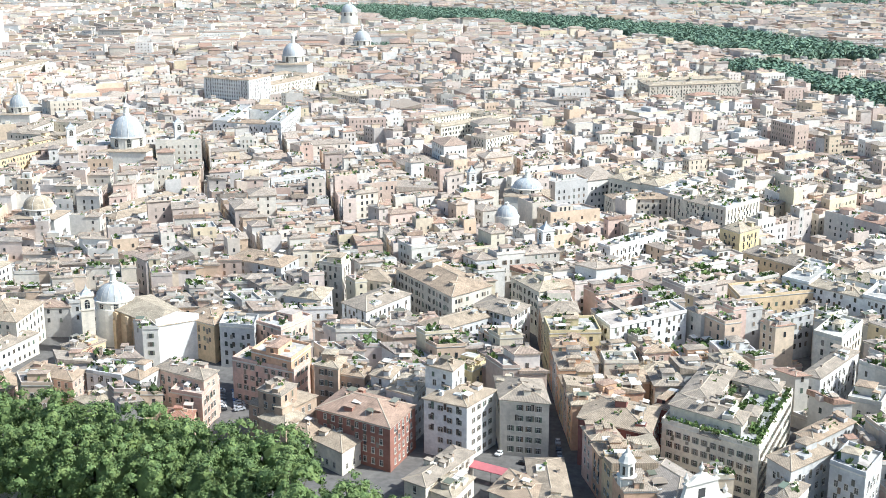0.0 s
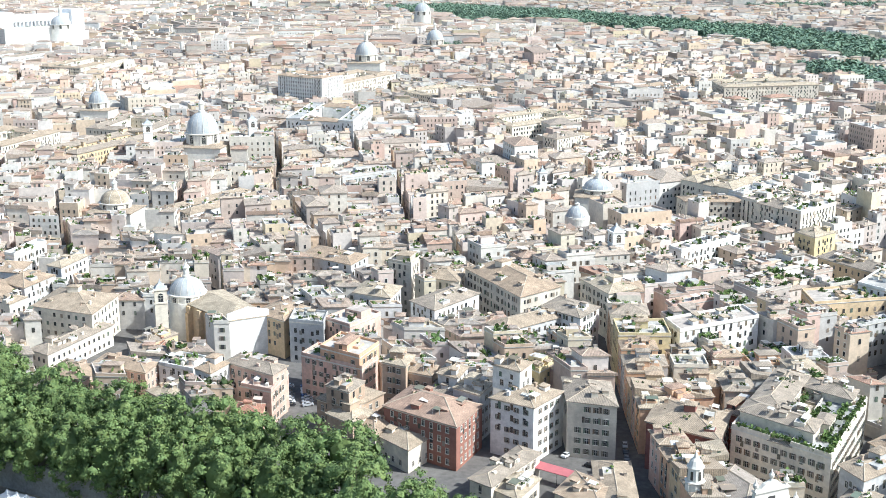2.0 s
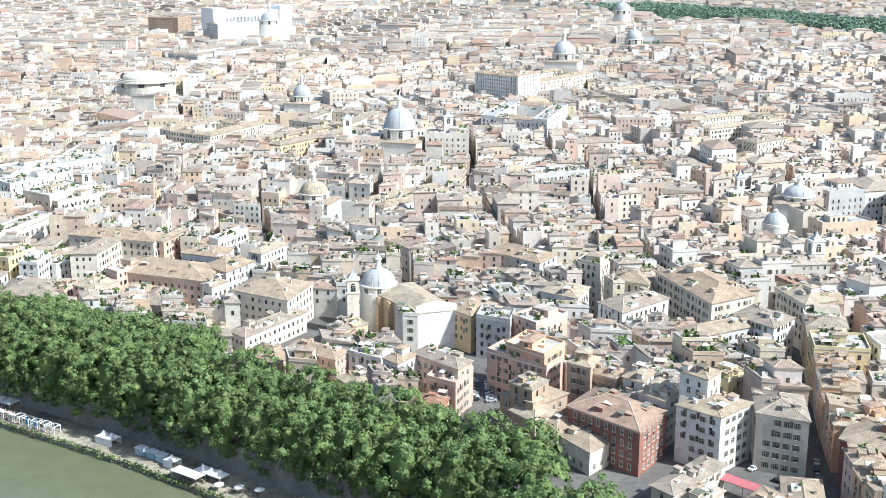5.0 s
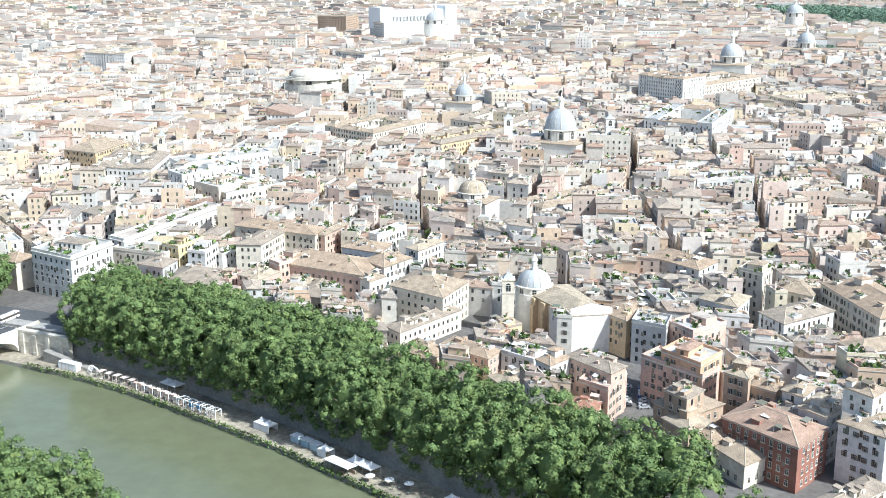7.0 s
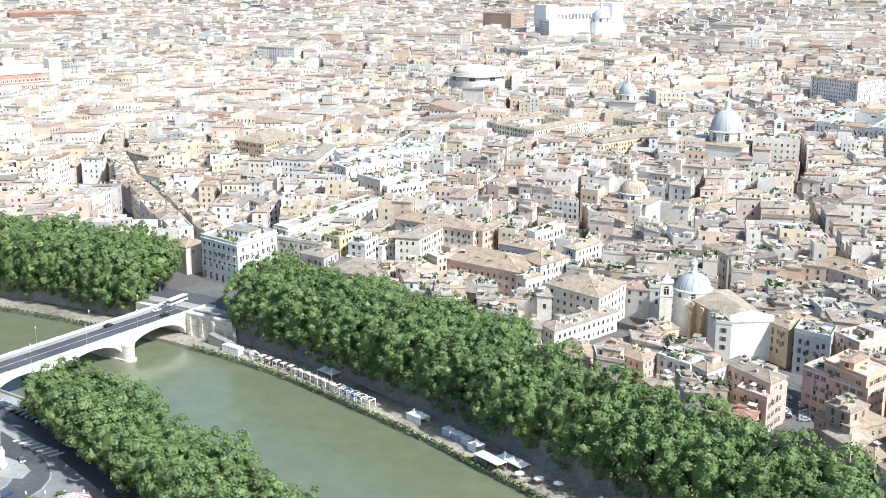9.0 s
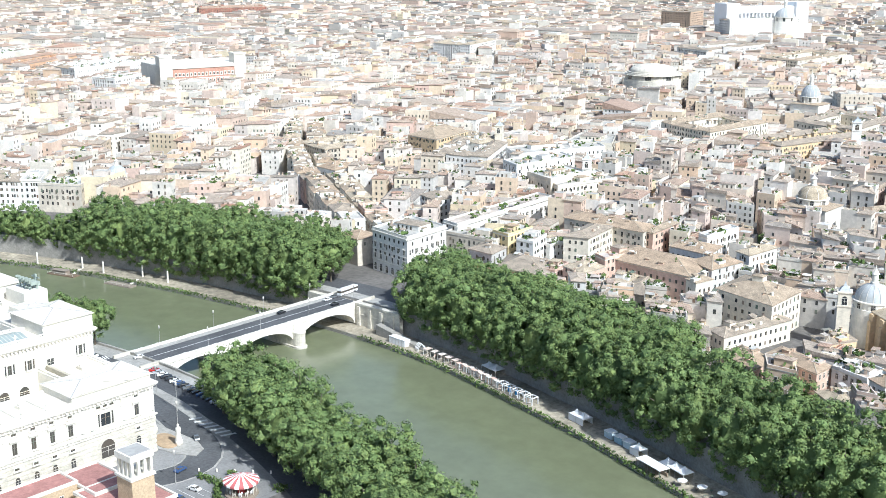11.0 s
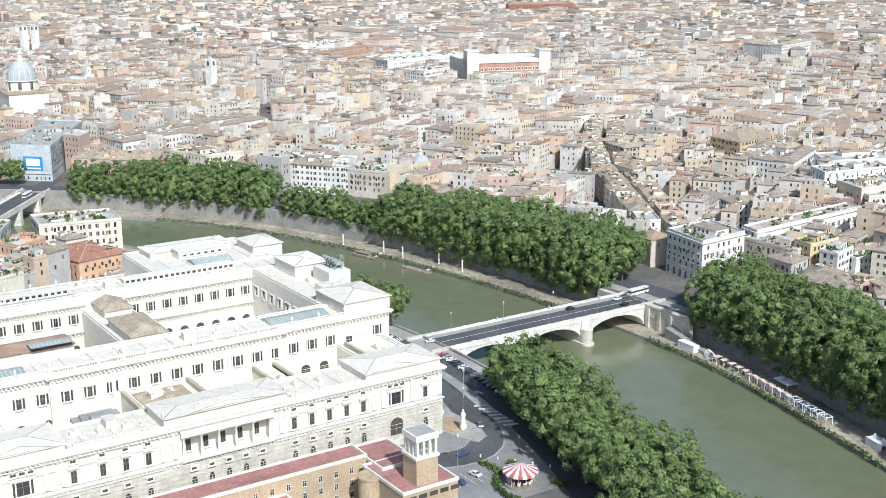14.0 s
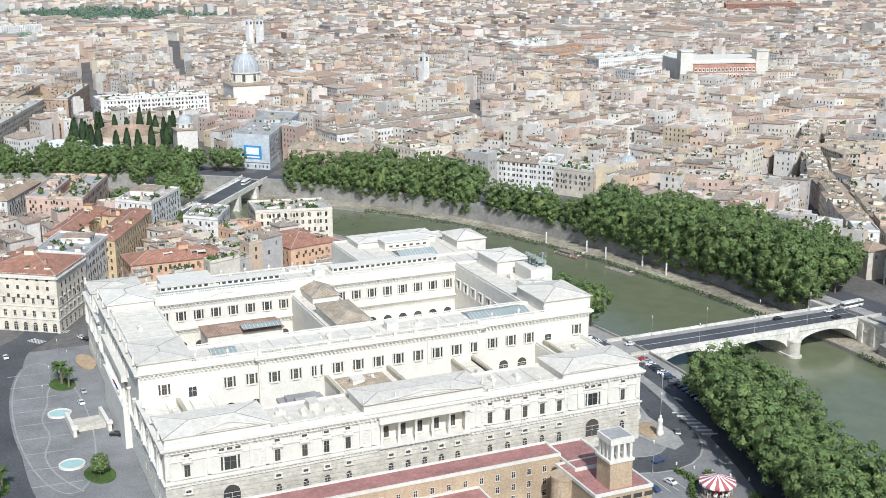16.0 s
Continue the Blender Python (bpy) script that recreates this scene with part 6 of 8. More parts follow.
# ---- domes and towers that rise over the town ----
def domed_church(x, y, base, radius, top, tip, label, ribs=16, drum=True, body=True, flat=False, mat=M_LEAD, wall=M_TRIM):
    """A ribbed dome on a windowed drum with a lantern, over a tiled church roof."""
    c = thing("domed_church", label, "church", pose(x, y, 0))
    EXCLUDED.append((x, y, radius * 1.6 + 4))
    d0 = base if not drum else base + (top - base) * .38
    n = 32
    if body:
        q = [(-radius * 1.5, -radius * 1.3), (radius * 1.5, -radius * 1.3), (radius * 1.5, radius * 1.3), (-radius * 1.5, radius * 1.3)]
        bag = Bag()
        walls_of(bag, q, 0, base)
        hip_roof(bag, q, base, radius * .3, .8)
        part("nave", mesh_of("nave", *bag.kinds["wall"], wall), c)
        part("roof", mesh_of("roof", *bag.kinds["tile"], ROOF_TINTS[0]), c)
    part("drum", mesh_of("drum", *rings([(radius * 1.06, base - 1 if body else 0), (radius * 1.06, base + .8), (radius, base + .9), (radius, d0 - .6), (radius * 1.09, d0 - .5), (radius * 1.09, d0), (radius * .97, d0 + .1)], n), wall), c)
    if drum:
        for i in range(8):
            a = math.radians(45 * i + 22.5)
            s = min(1.0, (d0 - base) / 6)
            part("drum_window", window_mesh("drum_window", radius * .11, (d0 - base) * .5, False, M_TRIM, True), c, at=pose(radius * math.cos(a), radius * math.sin(a), base + (d0 - base) * .25, 0, 0, math.degrees(a) + 90))
        for i in range(16):
            a = math.radians(22.5 * i + 11.25)
            part("pilaster", mesh_of("pilaster", *boxes((-.4, -.3, base + .8, .4, .1, d0 - .4)), wall), c, at=pose(radius * math.cos(a), radius * math.sin(a), 0, 0, 0, math.degrees(a) + 90))
    h = top - d0
    prof = [(radius * .97 * math.cos(t), d0 + h * math.sin(t)) for t in [math.pi / 2 * i / 10 for i in range(10)]] + [(radius * .13, top)]
    if flat:
        prof = [(radius * 1.02, d0), (radius * 1.02, d0 + h * .12), (radius * .93, d0 + h * .12), (radius * .93, d0 + h * .24), (radius * .84, d0 + h * .24), (radius * .84, d0 + h * .36)]
        prof += [(radius * .84 * math.cos(t), d0 + h * (.36 + .64 * math.sin(t))) for t in [math.pi / 2 * i / 8 for i in range(9)]]
    part("dome", mesh_of("dome", *rings(prof, n), mat, not flat), c)
    if not flat:
        for i in range(ribs):
            a = 2 * math.pi * i / ribs
            v = []
            for rr, z in prof:
                for o in (-.018, .018):
                    v.append(((rr + .22) * math.cos(a + o), (rr + .22) * math.sin(a + o), z + .12))
            f = [(2 * k, 2 * k + 1, 2 * k + 3, 2 * k + 2) for k in range(len(prof) - 1)]
            part("rib", mesh_of("rib", v, f, M_TRIM), c)
        lh = tip - top
        lr = radius * .16
        part("lantern", mesh_of("lantern", *rings([(lr * 1.3, top - .3), (lr * 1.3, top + lh * .08), (lr, top + lh * .1), (lr, top + lh * .5), (lr * 1.35, top + lh * .52), (lr * 1.1, top + lh * .58),
                                                    (lr * .5, top + lh * .72), (lr * .22, top + lh * .8), (.1, top + lh)], 12), wall), c)
    return c


def bell_tower(x, y, w, h, tint, turn=25, arch=True):
    t = thing("bell_tower", "slender pale bell tower with arched openings above the roofs", "bell tower", pose(x, y, 0, 0, 0, turn))
    EXCLUDED.append((x, y, w + 1))
    part("shaft", mesh_of("shaft", *boxes((-w, -w, 0, w, w, h), (-w - .3, -w - .3, h - 5.6, w + .3, w + .3, h - 5.1), (-w - .4, -w - .4, h, w + .4, w + .4, h + .5)), TINTS[tint]), t)
    for k in range(4):
        part("belfry_opening", window_mesh("belfry_opening", w * .4, 2.6, False, M_TRIM, True), t, at=pose(0, 0, 0, 0, 0, 90 * k) @ pose(0, -w, h - 4.8))
    part("cap", mesh_of("cap", *rings([(w * 1.2, h + .5), (w * .9, h + 1.6), (w * .4, h + 2.4), (w * .2, h + 3.4), (.05, h + 4.6)], 4, .5), M_LEAD), t)


domed_church(-175, 455, 15, 7.6, 25.5, 33, "church with a pale ribbed lead dome and lantern beside ochre nave", body=False)
domed_church(-285, 787, 26, 11.5, 49, 60, "large pale church dome with lantern over a square")
domed_church(-285, 1339, 34, 12.5, 57, 71, "tall grey church dome above white nave")
domed_church(-256, 1667, 28, 12, 50, 62, "far grey church dome with lantern")
domed_church(-393, 2394, 30, 16, 56, 66, "far pale dome on the skyline", body=False)
domed_church(-9, 681, 20, 8.6, 29, 36, "broad pale dome with a low drum beside long tiled nave")
domed_church(-19, 630, 17, 6.3, 23.5, 25.5, "small low grey dome beside a larger one", drum=False, body=False)
domed_church(-276, 616, 17, 8.5, 28, 35, "octagonal tiled church drum with pale lantern", ribs=8, mat=ROOF_TINTS[2])
domed_church(-446, 975, 24, 8.5, 40, 53, "pale stepped dome with a spiral lantern", flat=False)
domed_church(-662, 1066, 21, 28, 37.5, 39, "huge shallow stepped concrete dome on a round brick drum", flat=True, body=False, mat=M_TRAVD, wall=M_TRAVD)
domed_church(-1068, 268, 31, 13, 58, 69, "tall white church dome with ribbed cap and lantern")
domed_church(-912, 179, 17, 6, 28, 34, "small white church dome beside brown buildings")
domed_church(-637, 406, 15, 6, 24, 29, "small grey dome beside pale houses", ribs=8)
domed_church(-879, 1804, 36, 16, 59, 76, "far white domed monument", body=False)
bell_tower(-181, 440.5, 2.5, 24, "cream")
bell_tower(-42, 690, 2.2, 30, "white")
bell_tower(2, 556, 3.0, 27, "white")
bell_tower(-318, 770, 3.0, 42, "white")
bell_tower(-253, 800, 3.0, 42, "white")
bell_tower(-520, 640, 2.6, 34, "cream")
bell_tower(-410, 590, 2.4, 30, "white")
bell_tower(-1130, 470, 4, 42, "white")
# nave with ochre buttresses and a bare white front
nave = thing("church_nave", "ochre church nave with curved buttresses and a bare white front", "church")
FOOT.append([(-148, 428), (-135, 437), (-165, 470), (-182, 456)])
bag = Bag()
q = FOOT[-1]
walls_of(bag, q, 0, 16)
hip_roof(bag, q, 16, 3.2, .6)
part("wall", mesh_of("wall", *bag.kinds["wall"], TINTS["ochre"]), nave)
part("roof", mesh_of("roof", *bag.kinds["tile"], ROOF_TINTS[2]), nave)
part("front", mesh_of("front", [(-148.6, 427.4, 0), (-134.4, 436.9, 0), (-134.4, 436.9, 18.5), (-141.5, 432.1, 20.5), (-148.6, 427.4, 18.5), (-149.2, 428.2, 0), (-135, 437.7, 0), (-135, 437.7, 18.5), (-142.1, 432.9, 20.5), (-149.2, 428.2, 18.5)],
                      [(0, 1, 2, 3, 4), (9, 8, 7, 6, 5), (1, 6, 7, 2), (2, 7, 8, 3), (3, 8, 9, 4), (4, 9, 5, 0)], TINTS["white"]), nave)
for i in range(5):
    t = (i + .6) / 5.4
    x, y = -148 + (-182 + 148) * t, 428 + (456 - 428) * t
    part("buttress", mesh_of("buttress", *boxes((-1.1, -2.2, 0, 1.1, .2, 12.5), (-1.3, -1.6, 12.5, 1.3, .4, 15.5)), TINTS["ochre"]), nave, at=pose(x, y, 0, 0, 0, 140.5 - 180))
# the parliament palace: red brick front between two white corner towers
parl = thing("parliament_palace", "broad white palace with red brick front and corner towers", "palace")
EXCLUDED += [(-1066, 776, 62), (-1012, 760, 28), (-1020, 790, 24), (-1016, 730, 26)]
M_REDB = material("red_brick", [(.52, .29, .22)], 0.9, contrast=0.25)
m = pose(-1040, 722, 0, 0, 0, 74)
part("wall", mesh_of("wall", *moved(boxes((0, 0, 0, 95, 60, 35)), m), M_TRIM), parl)
part("front", mesh_of("front", *moved(boxes((14, -.6, 8, 82, 0, 31)), m), M_REDB), parl)
part("roof", mesh_of("roof", *moved(boxes((1, 1, 35, 94, 59, 35.3)), m), M_ROOFSTONE), parl)
part("cornice", mesh_of("cornice", *moved(boxes((13, -1.4, 31.5, 83, 0, 33), (13, -1.0, 20.5, 83, -.6, 21.2)), m), M_TRIM), parl)
for x0 in (0, 82):
    part("corner_tower", mesh_of("corner_tower", *moved(boxes((x0, -1.5, 0, x0 + 13, 12, 45), (x0 - .6, -2.1, 43.6, x0 + 13.6, 12.6, 45.2), (x0 - .3, -1.8, 35, x0 + 13.3, 12.3, 35.8)), m), M_TRIM), parl)
for i in range(16):
    for z in (11, 17, 24):
        part("window", W_SMALL, parl, at=m @ pose(17 + i * 4.2, -.65, z) @ Matrix.Diagonal((1.2, 1, 2.6, 1)))
# round mausoleum with cypresses
mau = thing("mausoleum", "round brick mausoleum ruin ringed by cypress trees", "ruin", pose(-945, 140, 0))
EXCLUDED += [(-945, 140, 62), (-880, 150, 46), (-870, 110, 40)]
part("outer_wall", mesh_of("outer_wall", *rings([(30, 0), (30, 12), (28, 12), (28, 9)], 40, cap=False), M_BRICK), mau)
part("inner_wall", mesh_of("inner_wall", *rings([(20, 9), (20, 15), (18.5, 15), (18.5, 6)], 40, cap=False), M_BRICK), mau)
part("terrace", mesh_of("terrace", *rings([(28.5, 9), (20, 9.4)], 40, cap=False), M_GRASS), mau)
part("floor", mesh_of("floor", *rings([(18.5, 6), (.1, 6)], 40), M_PAVE), mau)
# the low museum with a long flat white roof beside the mausoleum
mus = thing("museum", "low modern museum with a long flat white roof", "museum")
FOOT.append([(-897, 124), (-925, 133), (-957, 88), (-930, 66)])
mq = FOOT[-1]
bag = Bag()
quad_box(bag, "wall", inset(mq, 2.0), 0, 7.2)
quad_box(bag, "roof", mq, 7.2, 8.0)
part("wall", mesh_of("wall", *bag.kinds["wall"], M_SKYL), mus)
part("roof", mesh_of("roof", *bag.kinds["roof"], M_WHITE), mus)
# the sheeted building with a plain blue hoarding
hoard = thing("hoarding", "blue and white advertising hoarding on a sheeted facade", "hoarding", pose(-803.8, 216.2, 0, 0, 0, 46.8))
M_BLUE = material("blue_print", [(.06, .30, .60)], 0.5, contrast=0.1, bump=0)
part("sheet", mesh_of("sheet", *boxes((-27.5, -.6, 5, -.5, -.3, 24)), TINTS["bluegrey"]), hoard)
part("panel", mesh_of("panel", *boxes((-20, -.8, 7.5, -6, -.6, 17)), M_BLUE), hoard)
part("picture", mesh_of("picture", *boxes((-18, -.9, 10.6, -8, -.8, 15.6)), M_WHITE), hoard)
part("text_bar", mesh_of("text_bar", *boxes((-18.5, -.9, 8.4, -7.5, -.8, 9.4)), M_WHITE), hoard)
EXCLUDED += [(-120, 400, 24), (-128, 424, 16), (-112, 376, 12), (-10, 348, 11), (-30, 335, 10)]
EXCLUDED += [(-500, 150, 26), (-498, 192, 30), (-520, 200, 18)]
EXCLUDED += [(-400, 378, 26), (-375, 380, 22), (-392, 400, 14), (-480, 30, 40), (-430, 20, 60), (-780, 190, 34), (-740, 170, 30)]

monument = thing("white_monument", "vast white marble monument with a long colonnade on a hill", "monument", pose(-905, 1800, 0, 0, 0, 64))
part("stylobate", mesh_of("stylobate", *boxes((-75, -14, 0, 75, 40, 32), (-60, -40, 0, 60, -14, 18)), M_WHITE), monument)
part("attic", mesh_of("attic", *boxes((-70, 8, 50, 70, 34, 60), (-80, 2, 32, -56, 36, 66), (56, 2, 32, 80, 36, 66)), M_WHITE), monument)
bigcol = mesh_of("column", *rings([(2, 32), (1.8, 34), (1.5, 48), (2.1, 50)], 10), M_WHITE)
for i in range(16):
    part("column", bigcol, monument, at=pose(-53 + i * 7.07, 9, 0))
part("back_wall", mesh_of("back_wall", *boxes((-56, 22, 32, 56, 24, 50)), M_WHITE), monument)
EXCLUDED += [(-905, 1800, 90), (-1650, 430, 20)]
for dx in (0, 14):
    bell_tower(-1690 + dx * .3, 432 + dx, 4, 46, "white")


def baroque_church():
    """A small church with a scrolled gable front, urns and a lantern turret."""
    c = thing("church", "pale baroque church with a scrolled gable and urns", "church", pose(44, 296, 0, 0, 0, 32))
    part("nave", mesh_of("nave", *boxes((-8, 1.2, 0, 8, 26, 14)), TINTS["beige"]), c)
    b = Bag()
    hip_roof(b, [(-8, 1), (8, 1), (8, 26), (-8, 26)], 14, 3.2, .5, caps=True)
    bag_parts(b, c, SLOTS, NAMES)
    outline = [(-9.5, 0), (9.5, 0), (9.5, 13.5), (7.6, 14.2), (6.3, 15.6), (5.6, 17.6), (5.2, 19.4), (3.6, 20.2), (2.2, 21.3), (0, 21.9)]
    outline += [(-x, z) for x, z in reversed(outline[2:-1])]
    n = len(outline)
    v = [(x, 0, z) for x, z in outline] + [(x, 1.2, z) for x, z in outline]
    part("front_wall", mesh_of("front_wall", v, [tuple(range(n)), tuple(range(2 * n - 1, n - 1, -1))] + [(i, n + i, n + (i + 1) % n, (i + 1) % n) for i in range(n)], M_TRAV), c)
    for z, w, d in ((13.2, 10, .6), (8, 9.8, .4), (19.2, 5.6, .5)):
        part("cornice", mesh_of("cornice", *boxes((-w, -d, z, w, 1.4, z + .5)), M_TRIM), c)
    for x in (-8.5, -4.6, 4.6, 8.5):
        part("pilaster", mesh_of("pilaster", *boxes((x - .6, -.35, 0, x + .6, 0, 13.2)), M_TRIM), c)
    for x, z, w, h in ((0, 1, 1.6, 5), (0, 9.2, 1.3, 3), (-6.5, 9.4, .7, 2), (6.5, 9.4, .7, 2), (0, 15, 1.1, 2.6)):
        part("window", mesh_of("window", *boxes((x - w, -.12, z, x + w, .1, z + h)), M_WIN), c)
    urn = mesh_of("urn", *rings([(.5, 0), (.3, .5), (.7, 1.1), (.75, 1.7), (.35, 2.2), (.25, 2.7), (.05, 3.4)], 10), M_TRAV)
    for x, z in ((-8.6, 13.7), (8.6, 13.7), (-5, 19.7), (5, 19.7), (0, 21.8)):
        part("urn", urn, c, at=pose(x, .6, z))
    lantern = part("lantern", mesh_of("lantern", *rings([(2.6, 15), (2.6, 17.5), (2.9, 17.7), (2.2, 17.9), (2.1, 21.5), (2.5, 21.8), (2.1, 22.4), (1.5, 23.6), (.7, 24.4), (.5, 25.2), (.1, 26)], 12), M_TRAV), c, at=pose(-13, 16, 0))
    for i in range(6):
        part("window", mesh_of("window", *boxes((-.35, -2.22, 18.4, .35, -1.9, 20.9)), M_WIN), lantern, at=pose(0, 0, 0, 0, 0, 60 * i))
    FOOT.append([(36, 290), (52, 300), (40, 322), (24, 312)])


baroque_church()

# ---- plane trees ----
def limb(a, b, r0, r1, n=6):
    a, b = Vector(a), Vector(b)
    d = (b - a).normalized()
    u = d.orthogonal().normalized()
    w = d.cross(u)
    v = [tuple(p + (u * math.cos(2 * math.pi * i / n) + w * math.sin(2 * math.pi * i / n)) * rr) for p, rr in ((a, r0), (b, r1)) for i in range(n)]
    return v, [(i, (i + 1) % n, n + (i + 1) % n, n + i) for i in range(n)]


def ball(cuts):
    bm = bmesh.new()
    bmesh.ops.create_icosphere(bm, subdivisions=cuts, radius=1.0)
    out = [p.co.copy() for p in bm.verts], [tuple(p.index for p in face.verts) for face in bm.faces]
    bm.free()
    return out


BALL, LUMP = ball(2), ball(1)


def tree_meshes(seed, height, radius, lobes=86, leaves=52, size=.42, base=-.02):
    """Trunk with limbs, and a crown of ragged leafy tufts with dark gaps between them round a dense heart."""
    r = random.Random(seed)
    fork = height * .28
    wood = [limb((0, 0, 0), (r.uniform(-.3, .3), r.uniform(-.3, .3), fork), .55, .42, 8)]
    cz, rz = height * (base + 1) / 2, height * (1 - base) / 2
    v = [(p.x * radius * w, p.y * radius * w, cz + p.z * rz * w) for p, w in ((p, .54 + .2 * noise.noise(p * 2.3 + Vector((seed, 0, 0)))) for p in BALL[0])]
    f = list(BALL[1])
    for k in range(lobes):
        a = k * 2.39996 + r.uniform(-.5, .5)
        s = 1 - 2 * (k + r.random()) / lobes
        ring = math.sqrt(max(0, 1 - s * s))
        out = r.uniform(.62, .95) * (1 + .16 * noise.noise(Vector((math.cos(a) * ring * 1.6, math.sin(a) * ring * 1.6, s * 1.6 + seed))))
        c = Vector((math.cos(a) * ring * radius * out, math.sin(a) * ring * radius * out, cz + s * rz * out * (1.0 if s > 0 else .88)))
        lr = r.uniform(.11, .24) * radius
        if k % 9 == 0:
            wood.append(limb((0, 0, fork * r.uniform(.8, 1)), tuple(c), .26, .07, 5))
        axis = Vector((c.x / radius, c.y / radius, (c.z - cz) / rz)).normalized()
        i = len(v)
        v += [tuple(c + Vector((p.x, p.y, p.z * .8)) * lr * r.uniform(.5, 1.05)) for p in LUMP[0]]
        f += [tuple(i + q for q in face) for face in LUMP[1] if sum(LUMP[0][q].dot(axis) for q in face) > -.6]
        for _ in range(leaves):
            d = Vector((r.gauss(0, 1), r.gauss(0, 1), r.gauss(0, 1))).normalized()
            if d.dot(axis) < -.3:
                d = -d
            p = c + Vector((d.x, d.y, d.z * .9)) * lr * r.uniform(.7, 1.35)
            nrm = (d + axis * .3 + Vector((r.uniform(-.7, .7), r.uniform(-.7, .7), r.uniform(-.4, .7)))).normalized()
            u = nrm.orthogonal().normalized()
            u = (Matrix.Rotation(r.uniform(0, 6.28), 3, nrm) @ u) * size * r.uniform(.55, 1.3)
            w = nrm.cross(u) * r.uniform(.6, .95)
            i = len(v)
            v += [tuple(p - u - w * .6), tuple(p + u - w * .5), tuple(p + w * 1.2)]
            f.append((i, i + 1, i + 2))
    return mesh_of("trunk", *join(*wood), M_BARK), mesh_of("crown", v, f, M_LEAF)


LOW_TREES = [tree_meshes(31 + i, 24, 9.4 + .8 * (i % 2), 96, 54, .40, -.3) for i in range(4)]
TREES = [tree_meshes(11 + i, 24, 8.8 + .6 * (i % 3), 80, 54, .40, .14) for i in range(6)]


def plane_tree(x, y, z=0.0, scale=1.0, k=0, label="tall plane tree with a dense green crown beside the river", group="riverside plane trees", kinds=None):
    kinds = kinds or TREES
    trunk, crown = kinds[k % len(kinds)]
    t = thing("plane_tree", label, "tree", pose(x, y, z, 0, 0, (k * 77) % 360) @ Matrix.Diagonal((scale, scale, scale, 1)), group)
    part("trunk", trunk, t)
    part("crown", crown, t)


def tree_row(x0, x1, offset, gap, scale, seed, kinds=None):
    """Trees along the bank at an offset from the south quay's edge, between two x."""
    r = random.Random(seed)
    pts = offset_line(offset)
    run = 0.0
    for a, b in zip(pts, pts[1:]):
        L = (b - a).length
        while run < L:
            p = a + (b - a) * (run / L)
            if x0 < p.x < x1:
                plane_tree(p.x + r.uniform(-1.2, 1.2), p.y + r.uniform(-1.2, 1.2), 0, scale * r.uniform(.88, 1.1), r.randrange(1000), kinds=kinds)
            run += gap * r.uniform(.85, 1.15)
        run -= L


tree_row(-350, -52, S_WALL + 1.5, 14.5, 1.04, 1, LOW_TREES)
tree_row(-52, 0, S_WALL + 3, 13, .85, 21)
tree_row(-356, -70, S_WALL + 17, 15, 1.06, 2)
tree_row(-356, -205, S_WALL + 31, 14, 1.0, 3)
tree_row(-560, -400, S_WALL + 1.5, 13, 1.12, 4, LOW_TREES)
tree_row(-560, -402, S_WALL + 17, 14, 1.12, 5)
tree_row(-550, -404, S_WALL + 31, 15, 1.06, 10)
tree_row(-640, -562, S_WALL + 3, 12, .78, 6, LOW_TREES)
tree_row(-756, -645, S_WALL + 3, 13, 1.0, 12, LOW_TREES)
tree_row(-750, -650, S_WALL + 19, 14, .98, 13)
tree_row(-332, -60, N_WALL + 2.5, 14, 1.0, 7, LOW_TREES)
tree_row(-318, -60, N_WALL - 11, 14, 1.04, 8)
tree_row(-470, -402, N_WALL - 2, 12, .78, 14)
tree_row(-880, -805, S_WALL + 4, 13, .8, 15, LOW_TREES)
tree_row(-880, -800, S_WALL + 22, 14, .8, 16)
tree_row(-790, -700, N_WALL - 6, 14, .75, 17)


def cypress_meshes(seed):
    r = random.Random(seed)
    v, f = [], []
    for k in range(420):
        t = r.random() ** .8
        rad = 1.9 * math.sin(math.pi * min(1, t * .9 + .12)) ** .7
        a = r.uniform(0, 6.283)
        p = Vector((math.cos(a) * rad * r.uniform(.6, 1), math.sin(a) * rad * r.uniform(.6, 1), .8 + t * 15))
        n = Vector((math.cos(a), math.sin(a), .3))
        u = n.orthogonal().normalized() * .55
        w = n.normalized().cross(u)
        i = len(v)
        v += [tuple(p - u - w), tuple(p + u - w), tuple(p + u + w * 1.6), tuple(p - u + w * 1.6)]
        f.append((i, i + 1, i + 2, i + 3))
    return mesh_of("trunk", *limb((0, 0, 0), (0, 0, 5), .3, .2), M_BARK), mesh_of("crown", v, f, M_CYP)


M_CYP = material("cypress_leaves", [(.03, .055, .02), (.04, .07, .025)], 0.7, contrast=0.3, bump=0)
CYP = cypress_meshes(5)
for i in range(26):
    a = math.radians(i * 360 / 26 + 5)
    rr = 34 + 5 * (i % 3)
    t = thing("cypress", "tall narrow dark green cypress beside the ruin", "tree", pose(-945 + rr * math.cos(a), 140 + rr * math.sin(a), 0, 0, 0, i * 50) @ Matrix.Diagonal((1.5, 1.5, 1.15 + .14 * (i % 4), 1)), "cypresses round the mausoleum")
    part("trunk", CYP[0], t)
    part("crown", CYP[1], t)


